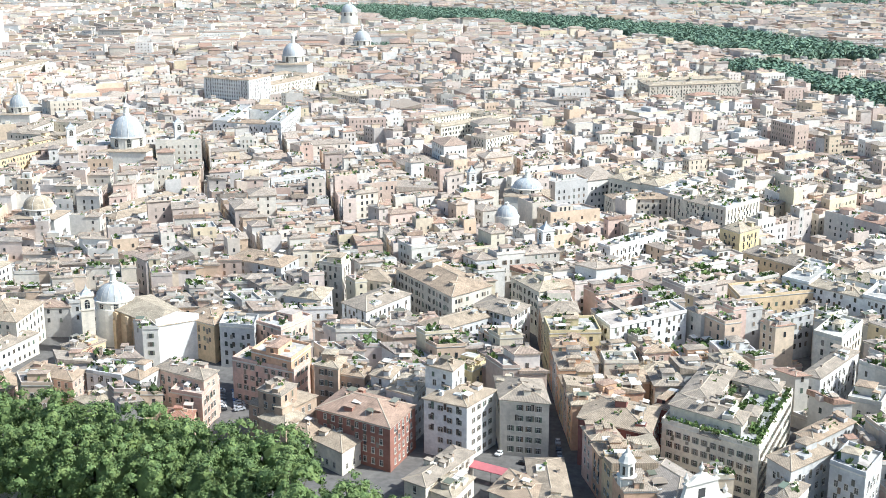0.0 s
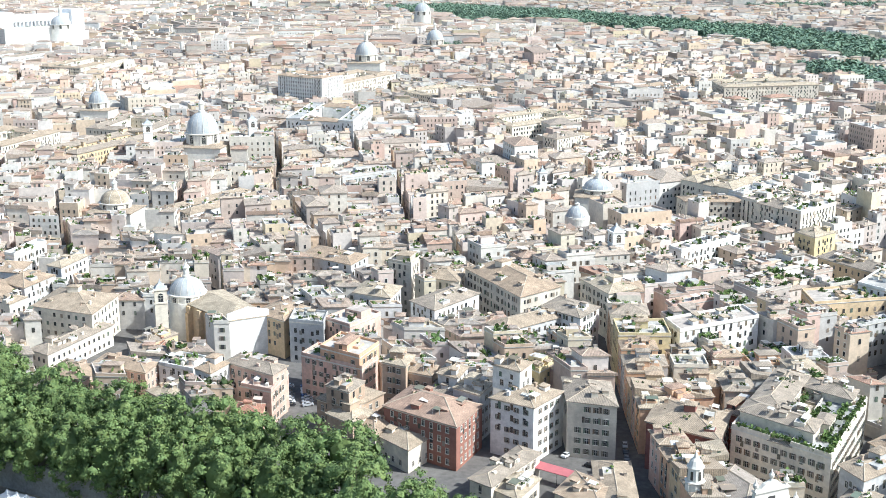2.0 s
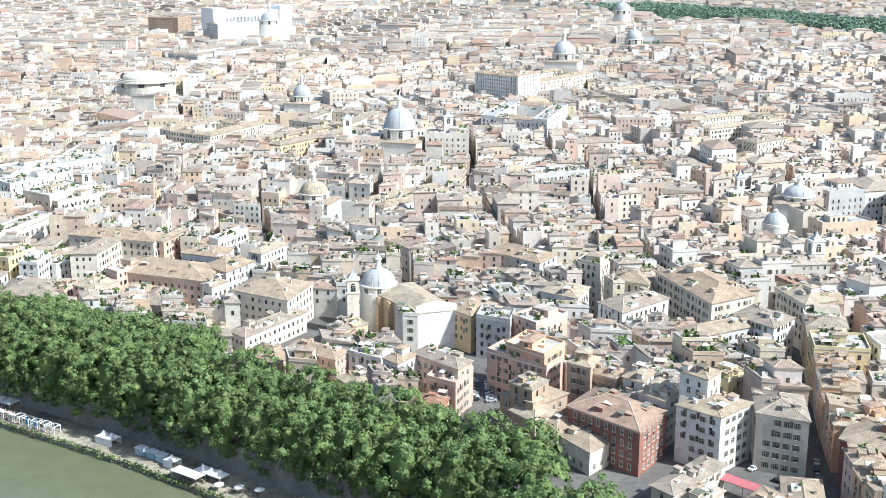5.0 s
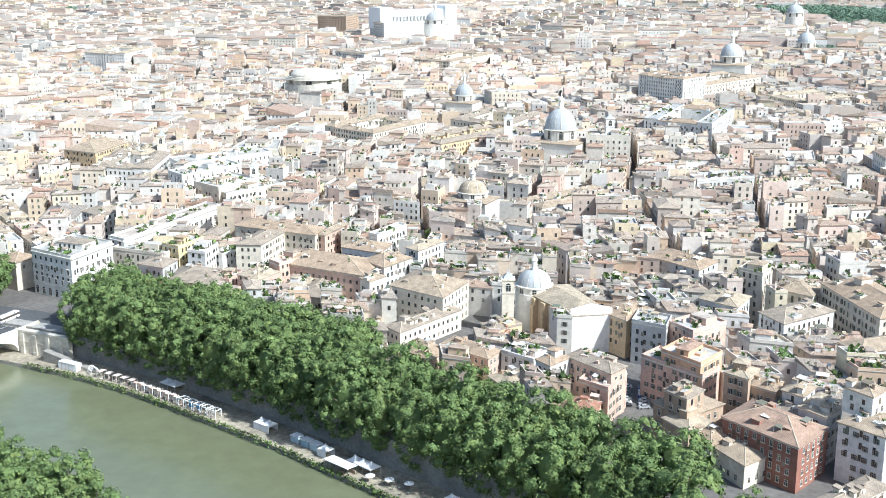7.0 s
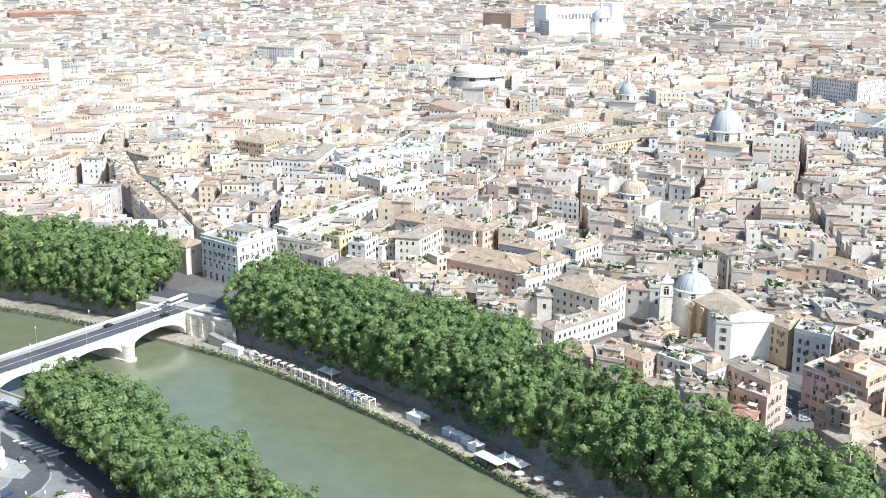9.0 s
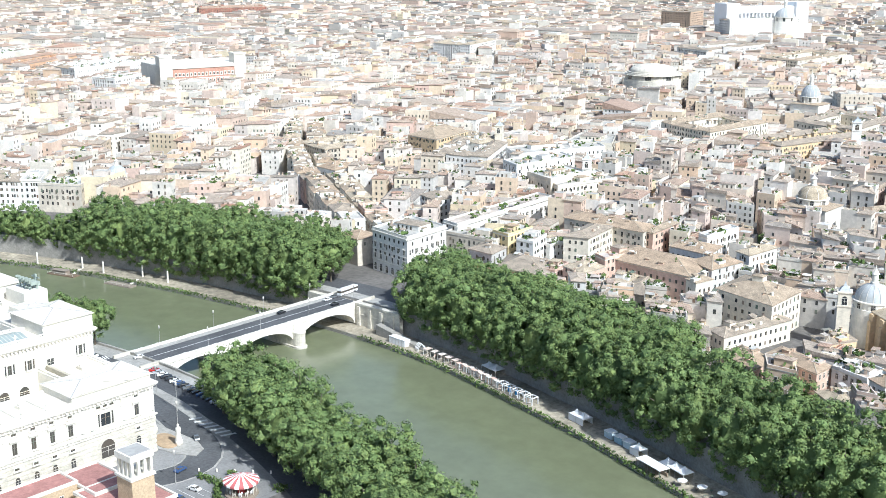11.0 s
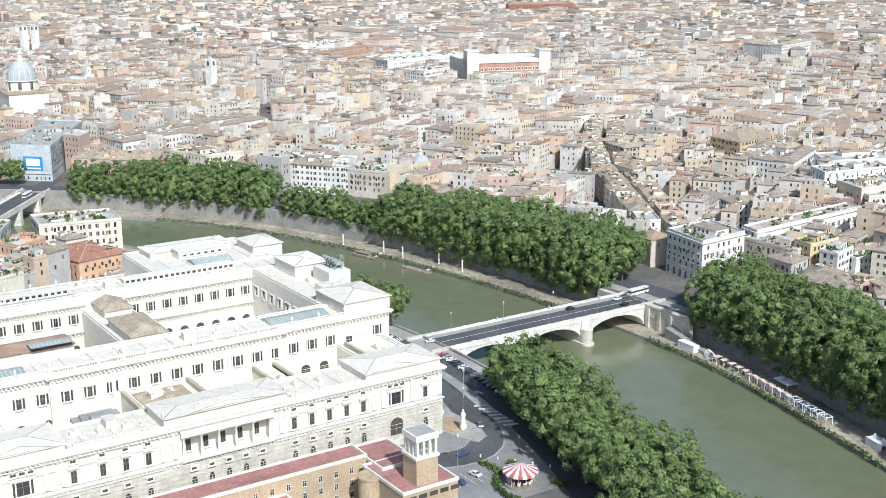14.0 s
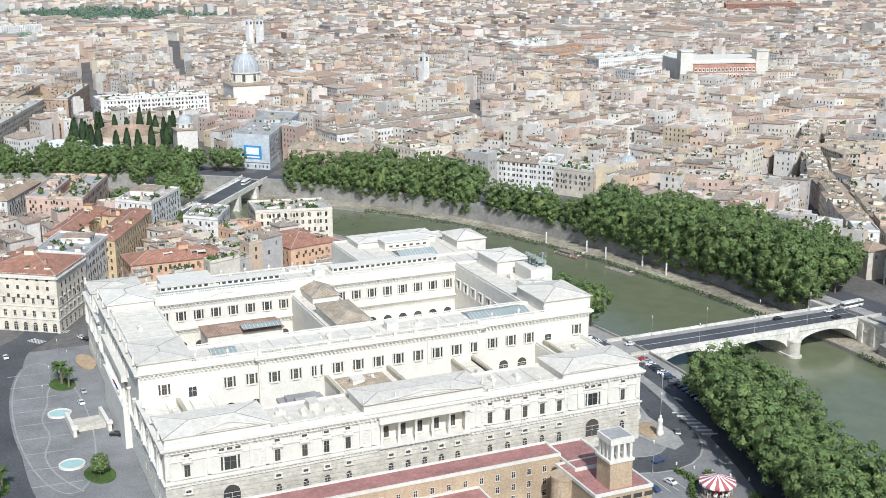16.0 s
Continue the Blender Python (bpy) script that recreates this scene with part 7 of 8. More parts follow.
def far_wood(x0, y0, x1, y1, width, gap, height, seed):
    """A belt of distant trees as one sheet of leaf clumps."""
    r = random.Random(seed)
    WOODS.append((x0, y0, x1, y1, width / 2 + 10))
    v, f = [], []
    L = math.hypot(x1 - x0, y1 - y0)
    nx, ny = -(y1 - y0) / L, (x1 - x0) / L
    for k in range(int(L * width / gap ** 2)):
        t, o = r.random(), r.uniform(-.5, .5) * width
        cx, cy, R = x0 + (x1 - x0) * t + nx * o, y0 + (y1 - y0) * t + ny * o, height * r.uniform(.28, .42)
        for _ in range(58):
            d = Vector((r.gauss(0, 1), r.gauss(0, 1), r.gauss(.3, 1))).normalized()
            p = Vector((cx, cy, height * .55)) + Vector((d.x * R, d.y * R, d.z * R * 1.1)) * r.uniform(.7, 1.1)
            n = (d + Vector((r.uniform(-.6, .6), r.uniform(-.6, .6), r.uniform(-.2, .8)))).normalized()
            u = n.orthogonal().normalized() * R * .19
            w = n.cross(u)
            i = len(v)
            v += [tuple(p - u * 1.2 - w * .7), tuple(p + u * 1.2 - w * .7), tuple(p + w * 1.3)]
            f.append((i, i + 1, i + 2))
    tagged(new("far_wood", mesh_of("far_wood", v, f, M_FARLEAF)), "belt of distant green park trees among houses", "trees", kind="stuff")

far_wood(-560, 3150, -136, 2760, 260, 17, 25, 1)
far_wood(-150, 2690, 90, 2380, 210, 14, 27, 2)
far_wood(78, 2300, 240, 2190, 240, 14, 27, 3)
far_wood(225, 2200, 395, 1690, 190, 13, 27, 4)
far_wood(254, 1565, 280, 1390, 70, 10, 26, 5)
far_wood(280, 1390, 318, 1260, 70, 10, 26, 6)
far_wood(318, 1260, 345, 1040, 66, 10, 26, 18)
far_wood(350, 3240, 640, 3310, 190, 18, 25, 19)
far_wood(640, 3310, 960, 3480, 190, 18, 25, 20)
far_wood(-1180, 2960, -1000, 3150, 200, 17, 16, 7)
far_wood(-960, 3050, -640, 3080, 160, 17, 16, 8)
far_wood(-470, 3055, -230, 2536, 130, 15, 15, 9)
far_wood(-2145, 2250, -2260, 2560, 110, 16, 15, 10)
far_wood(-2800, 230, -2380, 440, 330, 20, 17, 11)
far_wood(-2230, 140, -1960, 100, 110, 15, 16, 12)
far_wood(-2399, 1756, -2531, 1576, 70, 15, 15, 13)
far_wood(-2713, 1754, -2480, 1830, 90, 16, 15, 14)
far_wood(-2374, 840, -2374, 880, 40, 12, 16, 15)
far_wood(-1557, 2531, -1620, 2480, 60, 13, 15, 16)
far_wood(-264, 1902, -275, 1960, 40, 11, 14, 17)
for i in range(12):
    x, y, s = ((-700, 125, .95), (-716, 142, .9), (-640, 118, .6), (-887, 43, .8), (-890, 93, .85), (-838, 112, .75), (-799, 130, .8), (-775, 120, .75), (-749, 146, .8), (-735, 130, .75), (-860, 70, .8), (-272, 558, .55))[i]
    plane_tree(x, y, 0, s, i * 13 + 2, "broad green plane tree among town houses", "town trees")
    EXCLUDED.append((x, y, 9))

# ---- roads and squares on the north bank ----
def ribbon(name, pts, width, z, mat, label, category="road", step=4.0):
    line = smooth_line(pts, step)
    v, f = [], []
    for i, p in enumerate(line):
        d = (line[min(i + 1, len(line) - 1)] - line[max(i - 1, 0)]).normalized()
        n = Vector((-d.y, d.x)) * width / 2
        v += [(p.x + n.x, p.y + n.y, z), (p.x - n.x, p.y - n.y, z)]
    f = [(2 * i, 2 * i + 1, 2 * i + 3, 2 * i + 2) for i in range(len(line) - 1)]
    return tagged(new(name, mesh_of(name, v, f, mat)), label, category, kind="structure")


def slab(name, pts, z0, z1, mat, label, category):
    """A raised flat area with a kerb."""
    n = len(pts)
    v = [(*p, z0) for p in pts] + [(*p, z1) for p in pts]
    f = [(i, (i + 1) % n, n + (i + 1) % n, n + i) for i in range(n)] + [tuple(range(n, 2 * n))]
    return tagged(new(name, mesh_of(name, v, f, mat)), label, category, kind="structure")


def ellipse(cx, cy, rx, ry, turn=0, n=24, a0=0, a1=360):
    out = []
    for i in range(n + (a1 - a0 < 360)):
        a = math.radians(a0 + (a1 - a0) * i / n)
        x, y = rx * math.cos(a), ry * math.sin(a)
        c, s = math.cos(radians(turn)), math.sin(radians(turn))
        out.append((cx + x * c - y * s, cy + x * s + y * c))
    return out


slab("forecourt", [(-470, 2), (-250, 2), (-250, 250), (-300, 243), (-366, 243), (-470, 243)], 0, .04, M_SETTS, "grey stone paving round the palace", "pavement")
ROAD_A = [(-379, 262), (-379, 243), (-362, 234), (-340, 226), (-316, 219), (-298, 214), (-287, 207), (-283, 198), (-285, 188), (-290, 178), (-291, 120), (-291, 30)]
ribbon("kerb_bridgehead", ROAD_A, 12.4, .06, M_PAVE, "pale stone kerb of the curving road", "kerb")
ribbon("road_bridgehead", ROAD_A, 11, .08, M_ASPH, "dark asphalt road curving from the bridge round the palace")
ribbon("road_riverside", [(-520, 236), (-440, 240), (-392, 243), (-366, 241), (-335, 236), (-305, 231), (-270, 222), (-230, 208), (-180, 188), (-110, 160)], 12, .07, M_ASPH, "dark asphalt riverside road with parked cars")
ribbon("road_square", [(-520, 44), (-488, 30), (-470, 18), (-430, 12), (-380, 8), (-330, 10), (-291, 22)], 15, .07, M_ASPH, "dark asphalt road round the square")
slab("traffic_island", [(-350, 229.5), (-330, 226.5), (-310, 222.5), (-299, 220.5), (-293, 222), (-296, 225.5), (-310, 227), (-330, 231), (-350, 233)], .08, .22, M_PAVE, "long paved traffic island beside the road", "traffic island")
for i in range(7):
    x = -316 + i * 3.2
    v = [(x, 222.6 - i * .25, .235), (x + 1.2, 222.2 - i * .25, .235), (x + 3.0, 226.3 - i * .1, .235), (x + 1.8, 226.6 - i * .1, .235)]
    tagged(new("chevron", mesh_of("chevron", v, [(0, 1, 2, 3)], M_LINE)), "white painted chevron stripe on the traffic island", "road marking", kind="structure")
slab("statue_garden", [(-320, 203), (-304, 201), (-295, 203), (-289.5, 206), (-292, 211), (-299, 213.5), (-312, 213), (-320, 213)], .08, .3, M_PAVE, "paved garden corner with statues", "pavement")
M_SAND = material("sandy_soil", [(.46, .34, .22)], 0.95, contrast=0.25)
slab("garden_bed", ellipse(-306, 206.5, 6.5, 3.6, -20, 20), .3, .5, M_SAND, "dry sandy garden bed with shrubs", "garden bed")
slab("sand_bed", ellipse(-449, 45, 9, 3.4, 5, 20), .08, .6, M_SAND, "heap of orange sand beside the palace", "sand")
# the square north of the palace
slab("square", ellipse(-395, 27, 62, 13, 0, 40), .08, .16, M_SETTS, "grey paved square with pale stripes", "square")
for i in range(9):
    x = -444 + i * 12.5
    tagged(new("paving_stripe", mesh_of("paving_stripe", [(x, 16, .17), (x + .7, 16, .17), (x + 1.6, 31, .17), (x + .9, 31, .17)], [(0, 1, 2, 3)], M_PAVE)), "pale stone stripe across the square", "paving stripe", kind="structure")
ribbon("kerb_line", ellipse(-395, 27, 60, 12, 0, 40) + [(-335, 27)], .5, .18, M_PAVE, "pale curved stone kerb", "kerb")
ribbon("kerb_curve", [(-440, 36), (-425, 29), (-410, 27), (-396, 24), (-380, 25), (-365, 22), (-350, 24), (-335, 30)], .6, .19, M_PAVE, "pale curved stone edge across the square", "kerb")
for x, y, rx, ry in ((-428, 34, 7, 4.5), (-345, 36, 7, 4.5), (-462, 8, 8, 4), (-350, 6, 9, 4)):
    slab("lawn", ellipse(x, y, rx, ry, 10, 20), .16, .32, M_GRASS, "small green lawn edged with stone", "lawn")
M_POOL = material("fountain_water", [(.45, .62, .58)], 0.1, contrast=0.1, bump=0, spec=0.5)
for x, y in ((-399, 30), (-355, 29)):
    fo = thing("fountain_basin", "round white stone basin with pale green water", "fountain", pose(x, y, .16))
    part("rim", mesh_of("rim", *rings([(4, 0), (4, .7), (3.5, .7), (3.5, .3)], 28, cap=False), M_TRAV), fo)
    part("water", mesh_of("water", *rings([(3.5, .5), (.1, .5)], 28), M_POOL), fo)
steps = thing("ramp_steps", "broad grey stone ramp with shallow steps before the palace", "steps", pose(-381, 38, .1, 0, 0, 3))
for i in range(12):
    part("step", mesh_of("step", *boxes((-12 + i, -5, 0, -11 + i, 5, .12 + .14 * i)), M_TRAVD), steps)
for y0 in (-6.2, 5):
    part("ramp_wall", mesh_of("ramp_wall", *boxes((-13, y0, 0, 4, y0 + 1.2, 2.6), (2, y0 - .4, 2.6, 4.2, y0 + 1.6, 3.4)), M_TRAV), steps)
# crossings
for x, y, turn in ((-483, 30, 35), (-492, 40, 60), (-392, 236, 80), (-366, 226, 35)):
    for i in range(7):
        m = pose(x, y, .1, 0, 0, turn) @ pose(i * 1.1 - 3.3, 0, 0)
        tagged(new("crossing_stripe", mesh_of("crossing_stripe", *moved(boxes((-.27, -2, 0, .27, 2, .012)), m), M_LINE)), "white zebra crossing stripe on asphalt", "road marking", kind="structure")


# ---- vehicles ----
CAR_PAINTS = [material("car_paint_" + n, [c], 0.25, contrast=0.05, bump=0, spec=0.6) for n, c in
              (("white", (.75, .75, .75)), ("silver", (.42, .43, .45)), ("black", (.025, .026, .03)), ("grey", (.16, .17, .18)), ("blue", (.05, .09, .2)), ("red", (.45, .03, .03)))]


def car_body():
    side = [(-2.05, .35), (-2.1, .75), (-1.95, .98), (-1.25, 1.05), (-.75, 1.45), (.75, 1.48), (1.45, 1.05), (1.95, .95), (2.1, .7), (2.05, .35)]
    n = len(side)
    v = [(x, y * (.86 if z > 1.1 else 1), z) for y in (-.85, .85) for x, z in side]
    return v, [(i, i + 1, n + i + 1, n + i) for i in range(n - 1)] + [(n - 1, 0, n, 2 * n - 1), tuple(reversed(range(n))), tuple(range(n, 2 * n))]


def car_glass():
    v = [(-1.22, -.74, 1.08), (-.77, -.72, 1.42), (-.77, .72, 1.42), (-1.22, .74, 1.08), (1.42, -.74, 1.08), (.78, -.72, 1.44), (.78, .72, 1.44), (1.42, .74, 1.08)]
    v = [(x * 1.02, y, z + .03) for x, y, z in v]
    v2 = [(x, s * (.865 if z < 1.2 else .745), z) for s in (-1, 1) for x, z in ((-1.0, 1.1), (-.7, 1.4), (.7, 1.42), (1.2, 1.1))]
    v2 = [(x, y * (1.0), z) for x, y, z in v2]
    return v + v2, [(0, 3, 2, 1), (4, 5, 6, 7), (8, 11, 10, 9), (12, 13, 14, 15)]


BODIES = [mesh_of("body", *car_body(), p) for p in CAR_PAINTS]
GLASS = mesh_of("windows", *car_glass(), M_WIN)
WHEEL = mesh_of("wheel", *moved(rings([(.1, -.12), (.32, -.11), (.32, .11), (.1, .12)], 12), pose(0, 0, 0, 90)), M_DARK)
WORDS = ("white", "silver", "black", "grey", "dark blue", "red")


def car(x, y, turn, paint, z=.09, label="parked at the kerb"):
    c = thing("car", f"{WORDS[paint]} compact car {label}", "car", pose(x, y, z, 0, 0, turn))
    part("body", BODIES[paint], c)
    part("glazing", GLASS, c)
    for wx in (-1.3, 1.3):
        for wy in (-.78, .78):
            part("wheel", WHEEL, c, at=pose(wx, wy, .32))


r = random.Random(8)
for i in range(17):       # slanting row under the trees by the river
    car(-364 + i * 3.1, 242.2 - i * .32, 62 + r.uniform(-3, 3), r.choice((0, 0, 1, 2, 2, 3, 3, 4)) if i else 5)
for x, y, a, p in ((-406, 38, 8, 0), (-417, 40, 5, 1), (-373, 45, 60, 2), (-270, 191, 10, 0), (-268, 184, 10, 4), (-284, 196, 100, 4), (-396, 236, 20, 0), (-402, 233, 20, 3)):
    car(x, y, a, p, label="standing near the palace")
for x, y, a, p in ((-479, 47, 20, 0), (-476, 48.5, 20, 2), (-466, 17, 5, 0), (-462, 12, 5, 4), (-383.5, 322, 90, 2), (-383, 349, 90, 0), (-384, 354, 90, 3), (-375, 346, -90, 2), (-381, 247, 80, 0), (-300, 214, -25, 3)):
    car(x, y, a, p, .13, "driving on the dark road")
for row in range(4):      # cars in the little square across the river
    for i in range(7):
        car(-124 + row * 6.3 - i * .9, 380 + i * 3.0 + row * 1.2, 30 + r.uniform(-4, 4), r.choice((0, 0, 1, 2, 3, 4)), .03, "parked in rows in a small square")
for x, y, a, p in ((-12, 353, 60, 0), (-4, 346, -20, 2), (-1, 343.5, -20, 1), (2, 342, -15, 5)):
    car(x, y, a, p, .03, "parked beside a pale palazzo")
for i in range(9):
    car(8.5 - i * .25, 322 + i * 5.2, 92, r.choice((0, 1, 2, 3)), .03, "parked in a narrow street")


def coach(x, y, turn, paint, label):
    b = thing("bus", label, "bus", pose(x, y, .1, 0, 0, turn))
    part("body", mesh_of("body", *boxes((-5.9, -1.25, .45, 5.9, 1.25, 1.55), (-5.9, -1.25, 2.55, 5.9, 1.25, 3.15), (-4.2, -.9, 3.15, -1, .9, 3.4)), paint), b)
    part("window_band", mesh_of("window_band", *boxes((-5.85, -1.22, 1.55, 5.85, 1.22, 2.55)), M_WIN), b)
    for wx in (-3.6, 3.8):
        for wy in (-1.12, 1.12):
            part("wheel", WHEEL, b, at=pose(wx, wy, .5) @ Matrix.Diagonal((1.55, 1.2, 1.55, 1)))


coach(-384.5, 363, 96, CAR_PAINTS[0], "white coach waiting at the bridge end")
coach(-762, 188, 145, CAR_PAINTS[0], "white bus crossing the upstream bridge")

# ---- the upstream bridge ----
up = thing("stone_bridge", "pale stone road bridge upstream with low parapets", "bridge")
m = pose(-735, 166, 0, 0, 0, 145)
part("deck", mesh_of("deck", *moved(boxes((-58, -9, -2.4, 58, 9, .05)), m), M_BRIDGE), up)
part("roadway", mesh_of("roadway", *moved(boxes((-58, -6, .05, 92, 6, .15)), m), M_ASPH), up)
for y0 in (-9.3, 8.7):
    part("parapet", mesh_of("parapet", *moved(boxes((-58, y0, -2, 58, y0 + .6, 1.3)), m), M_BRIDGE), up)
for x0 in (-28, 4, 36):
    part("pier", mesh_of("pier", *moved(boxes((x0 - 2, -10, -13, x0 + 2, 10, -2.2)), m), M_BRIDGE), up)
EXCLUDED += [(-735 - i * 11.5, 166 + i * 8, 15) for i in range(-6, 9)]

# ---- brick block with red roof terraces and an open turret ----
M_YBRICK = material("yellow_brick", [(.52, .40, .27)], 0.9, grain=1.6, contrast=0.25)
M_REDROOF = material("red_roof_coating", [(.44, .225, .20), (.40, .20, .175)], 0.85, grain=0.9, stain=0.2, contrast=0.25)
blockb = thing("brick_block", "yellow brick block with red roof terraces and an open turret", "building")
m = pose(-270, 96, 0, 0, 0, 0)
for x0, y0, x1, y1, h in ((-14, -44, -5, 60, 13.6), (-14, 60, 4, 72, 12.6), (-2, 57, 20, 75, 12.2), (-4.9, -44, 4, 34, 8.4)):
    w = part("wing", mesh_of("wing", *moved(boxes((x0, y0, 0, x1, y1, h)), m), M_YBRICK), blockb)
    part("roof_terrace", mesh_of("roof_terrace", *moved(boxes((x0 + .5, y0 + .5, h, x1 - .5, y1 - .5, h + .1)), m), M_REDROOF), w)
    for b in ((x0 - .2, y0 - .2, h - .3, x1 + .2, y0 + .4, h + .6), (x0 - .2, y1 - .4, h - .3, x1 + .2, y1 + .2, h + .6), (x0 - .2, y0 + .4, h - .3, x0 + .4, y1 - .4, h + .6), (x1 - .4, y0 + .4, h - .3, x1 + .2, y1 - .4, h + .6)):
        part("coping", mesh_of("coping", *moved(boxes(b), m), M_TRIM), w)
W_PLAIN = WINDOWS[0]
for i in range(20):
    for z in (2, 5.6, 9.4):
        part("window", W_PLAIN, blockb, at=pose(-275 if z > 9 or i > 14 else -266, 56 + i * 5, z, 0, 0, 90))
for i in range(5):
    part("terrace_opening", mesh_of("terrace_opening", *boxes((-249.95, 154.5 + i * 3.5, 9.6, -249.9, 157.2 + i * 3.5, 10.9)), M_WIN), blockb)
    part("window", W_PLAIN, blockb, at=pose(-250, 156 + i * 3.5, 5, 0, 0, 90))
part("round_stair", mesh_of("round_stair", *join(moved(rings([(3.4, 0), (3.4, 11.5), (3.7, 11.6), (3.7, 12.2)], 20), pose(-266, 152, 0))), M_YBRICK), blockb)
tur = part("turret", mesh_of("turret", *boxes((-259, 158.6, 12.2, -252, 165.6, 20)), M_YBRICK), blockb)
part("turret_belt", mesh_of("turret_belt", *boxes((-259.4, 158.2, 20, -251.6, 166, 20.7), (-259.2, 158.4, 25.3, -251.8, 165.8, 27)), M_TRIM), tur)
for x in (-258.4, -256.4, -254.5, -252.5):
    for y in (159.2, 161.2, 163.1, 165.1):
        if x in (-258.4, -252.5) or y in (159.2, 165.1):
            part("turret_post", mesh_of("turret_post", *boxes((x - .38, y - .38, 20.7, x + .38, y + .38, 25.3)), M_TRIM), tur)
part("turret_deck", mesh_of("turret_deck", *boxes((-258.6, 159, 26.9, -252.4, 165.2, 27.1)), M_LEADEN), tur)

# ---- carousel, hedges and car park ----
M_FADED = material("faded_red_canopy", [(.52, .15, .15)], 0.8, contrast=0.15, bump=0)
caro = thing("carousel", "red and white striped merry-go-round with painted rim", "carousel", pose(-258, 199, .05))
part("platform", mesh_of("platform", *rings([(5, 0), (5, .5), (4.6, .55)], 28), M_SHUT), caro)
part("centre", mesh_of("centre", *rings([(1.2, .5), (1.2, 4.2)], 16), M_RED), caro)
n = 24
for i in range(n):
    a0, a1 = 2 * math.pi * i / n, 2 * math.pi * (i + 1) / n
    v = [(0, 0, 6.6), (5.4 * math.cos(a0), 5.4 * math.sin(a0), 4.4), (5.4 * math.cos(a1), 5.4 * math.sin(a1), 4.4), (5.4 * math.cos(a0), 5.4 * math.sin(a0), 3.8), (5.4 * math.cos(a1), 5.4 * math.sin(a1), 3.8)]
    part("canopy_panel", mesh_of("canopy_panel", v, [(0, 1, 2), (1, 3, 4, 2)], M_FADED if i % 2 else M_WHITE), caro)
    if i % 2:
        part("pole", mesh_of("pole", *rings([(.07, .5), (.07, 4)], 6), M_TRIM), caro, at=pose(4.3 * math.cos(a0), 4.3 * math.sin(a0), 0))
        part("ride_horse", mesh_of("ride_horse", *boxes((-.5, -.18, 1.2, .5, .18, 1.7), (.35, -.12, 1.6, .7, .12, 2.2), (-.4, -.1, .7, -.25, .1, 1.2), (.25, -.1, .7, .4, .1, 1.2)), M_WHITE if i % 4 == 1 else M_TRIM), caro, at=pose(3.6 * math.cos(a0), 3.6 * math.sin(a0), 0, 0, 0, math.degrees(a0) + 90))


def hedge(pts, w, h, label, z=.05, dense=9.0, seed=1, name="hedge", leaf=.35):
    """A hedge of many leaves along a line."""
    rr = random.Random(seed)
    line = smooth_line(pts, 2.0)
    v, f = [], []
    for a, b in zip(line, line[1:]):
        L = (b - a).length
        for _ in range(int(L * w * h * dense)):
            t = rr.random()
            p = Vector((a.x + (b.x - a.x) * t + rr.gauss(0, w * .3), a.y + (b.y - a.y) * t + rr.gauss(0, w * .3), z + h * rr.random() ** .7))
            n = Vector((rr.uniform(-1, 1), rr.uniform(-1, 1), rr.uniform(-.2, 1))).normalized()
            u = n.orthogonal().normalized() * leaf * rr.uniform(.6, 1.3)
            k = n.cross(u)
            i = len(v)
            v += [tuple(p - u), tuple(p - k), tuple(p + u), tuple(p + k)]
            f.append((i, i + 1, i + 2, i + 3))
    tagged(new(name, mesh_of(name, v, f, M_PLANT)), label, "hedge", kind="stuff")


hedge([(-276, 197), (-268, 198), (-262, 193), (-254, 190), (-246, 192)], 1.8, 1.7, "clipped green hedge beside the car park", seed=2)
hedge([(-271, 204), (-266, 205)], 2.0, 1.8, "rounded green shrubs by the path", seed=3)
hedge([(-252, 207), (-249, 209)], 2.4, 1.9, "rounded green shrubs by the path", seed=4)
for i in range(6):
    tagged(new("bay_line", mesh_of("bay_line", *boxes((-275 + i * .3, 180 + i * 2.6, .1, -266 + i * .3, 180.15 + i * 2.6, .11)), M_LINE)), "white car park line on grey asphalt", "road marking", kind="structure")
for i in range(5):
    b = thing("bollard", "short white stone bollard along the kerb", "bollard", pose(-280 + i * 4.5, 200 + i * 3.4, .05), "bollards")
    part("post", mesh_of("post", *rings([(.3, 0), (.28, .8), (.15, 1.0)], 10), M_TRIM), b)

# ---- palms and small trees by the square ----
M_PALM = material("palm_fronds", [(.07, .12, .03), (.10, .15, .04)], 0.7, contrast=0.3, bump=0)
pr = random.Random(3)
pv, pf = [], []
for k in range(46):
    a, droop = pr.uniform(0, 6.283), pr.uniform(.1, 1.1)
    prev = None
    for s in range(6):
        t = s / 5
        rad, z = 3.2 * t, 6 + 1.6 * math.sin(t * 2.2) * (1.2 - droop) - droop * 2.4 * t * t
        c, w = Vector((math.cos(a) * rad, math.sin(a) * rad, z)), Vector((-math.sin(a), math.cos(a), 0)) * (.42 * math.sin(math.pi * min(t + .15, .98)))
        i = len(pv)
        pv += [tuple(c - w), tuple(c + w)]
        if prev is not None:
            pf.append((prev, prev + 1, i + 1, i))
        prev = i
PALM = mesh_of("fronds", pv, pf, M_PALM)
PALM_T = mesh_of("trunk", *rings([(.5, 0), (.38, .6), (.34, 5.4), (.55, 6.2)], 10), M_BARK)
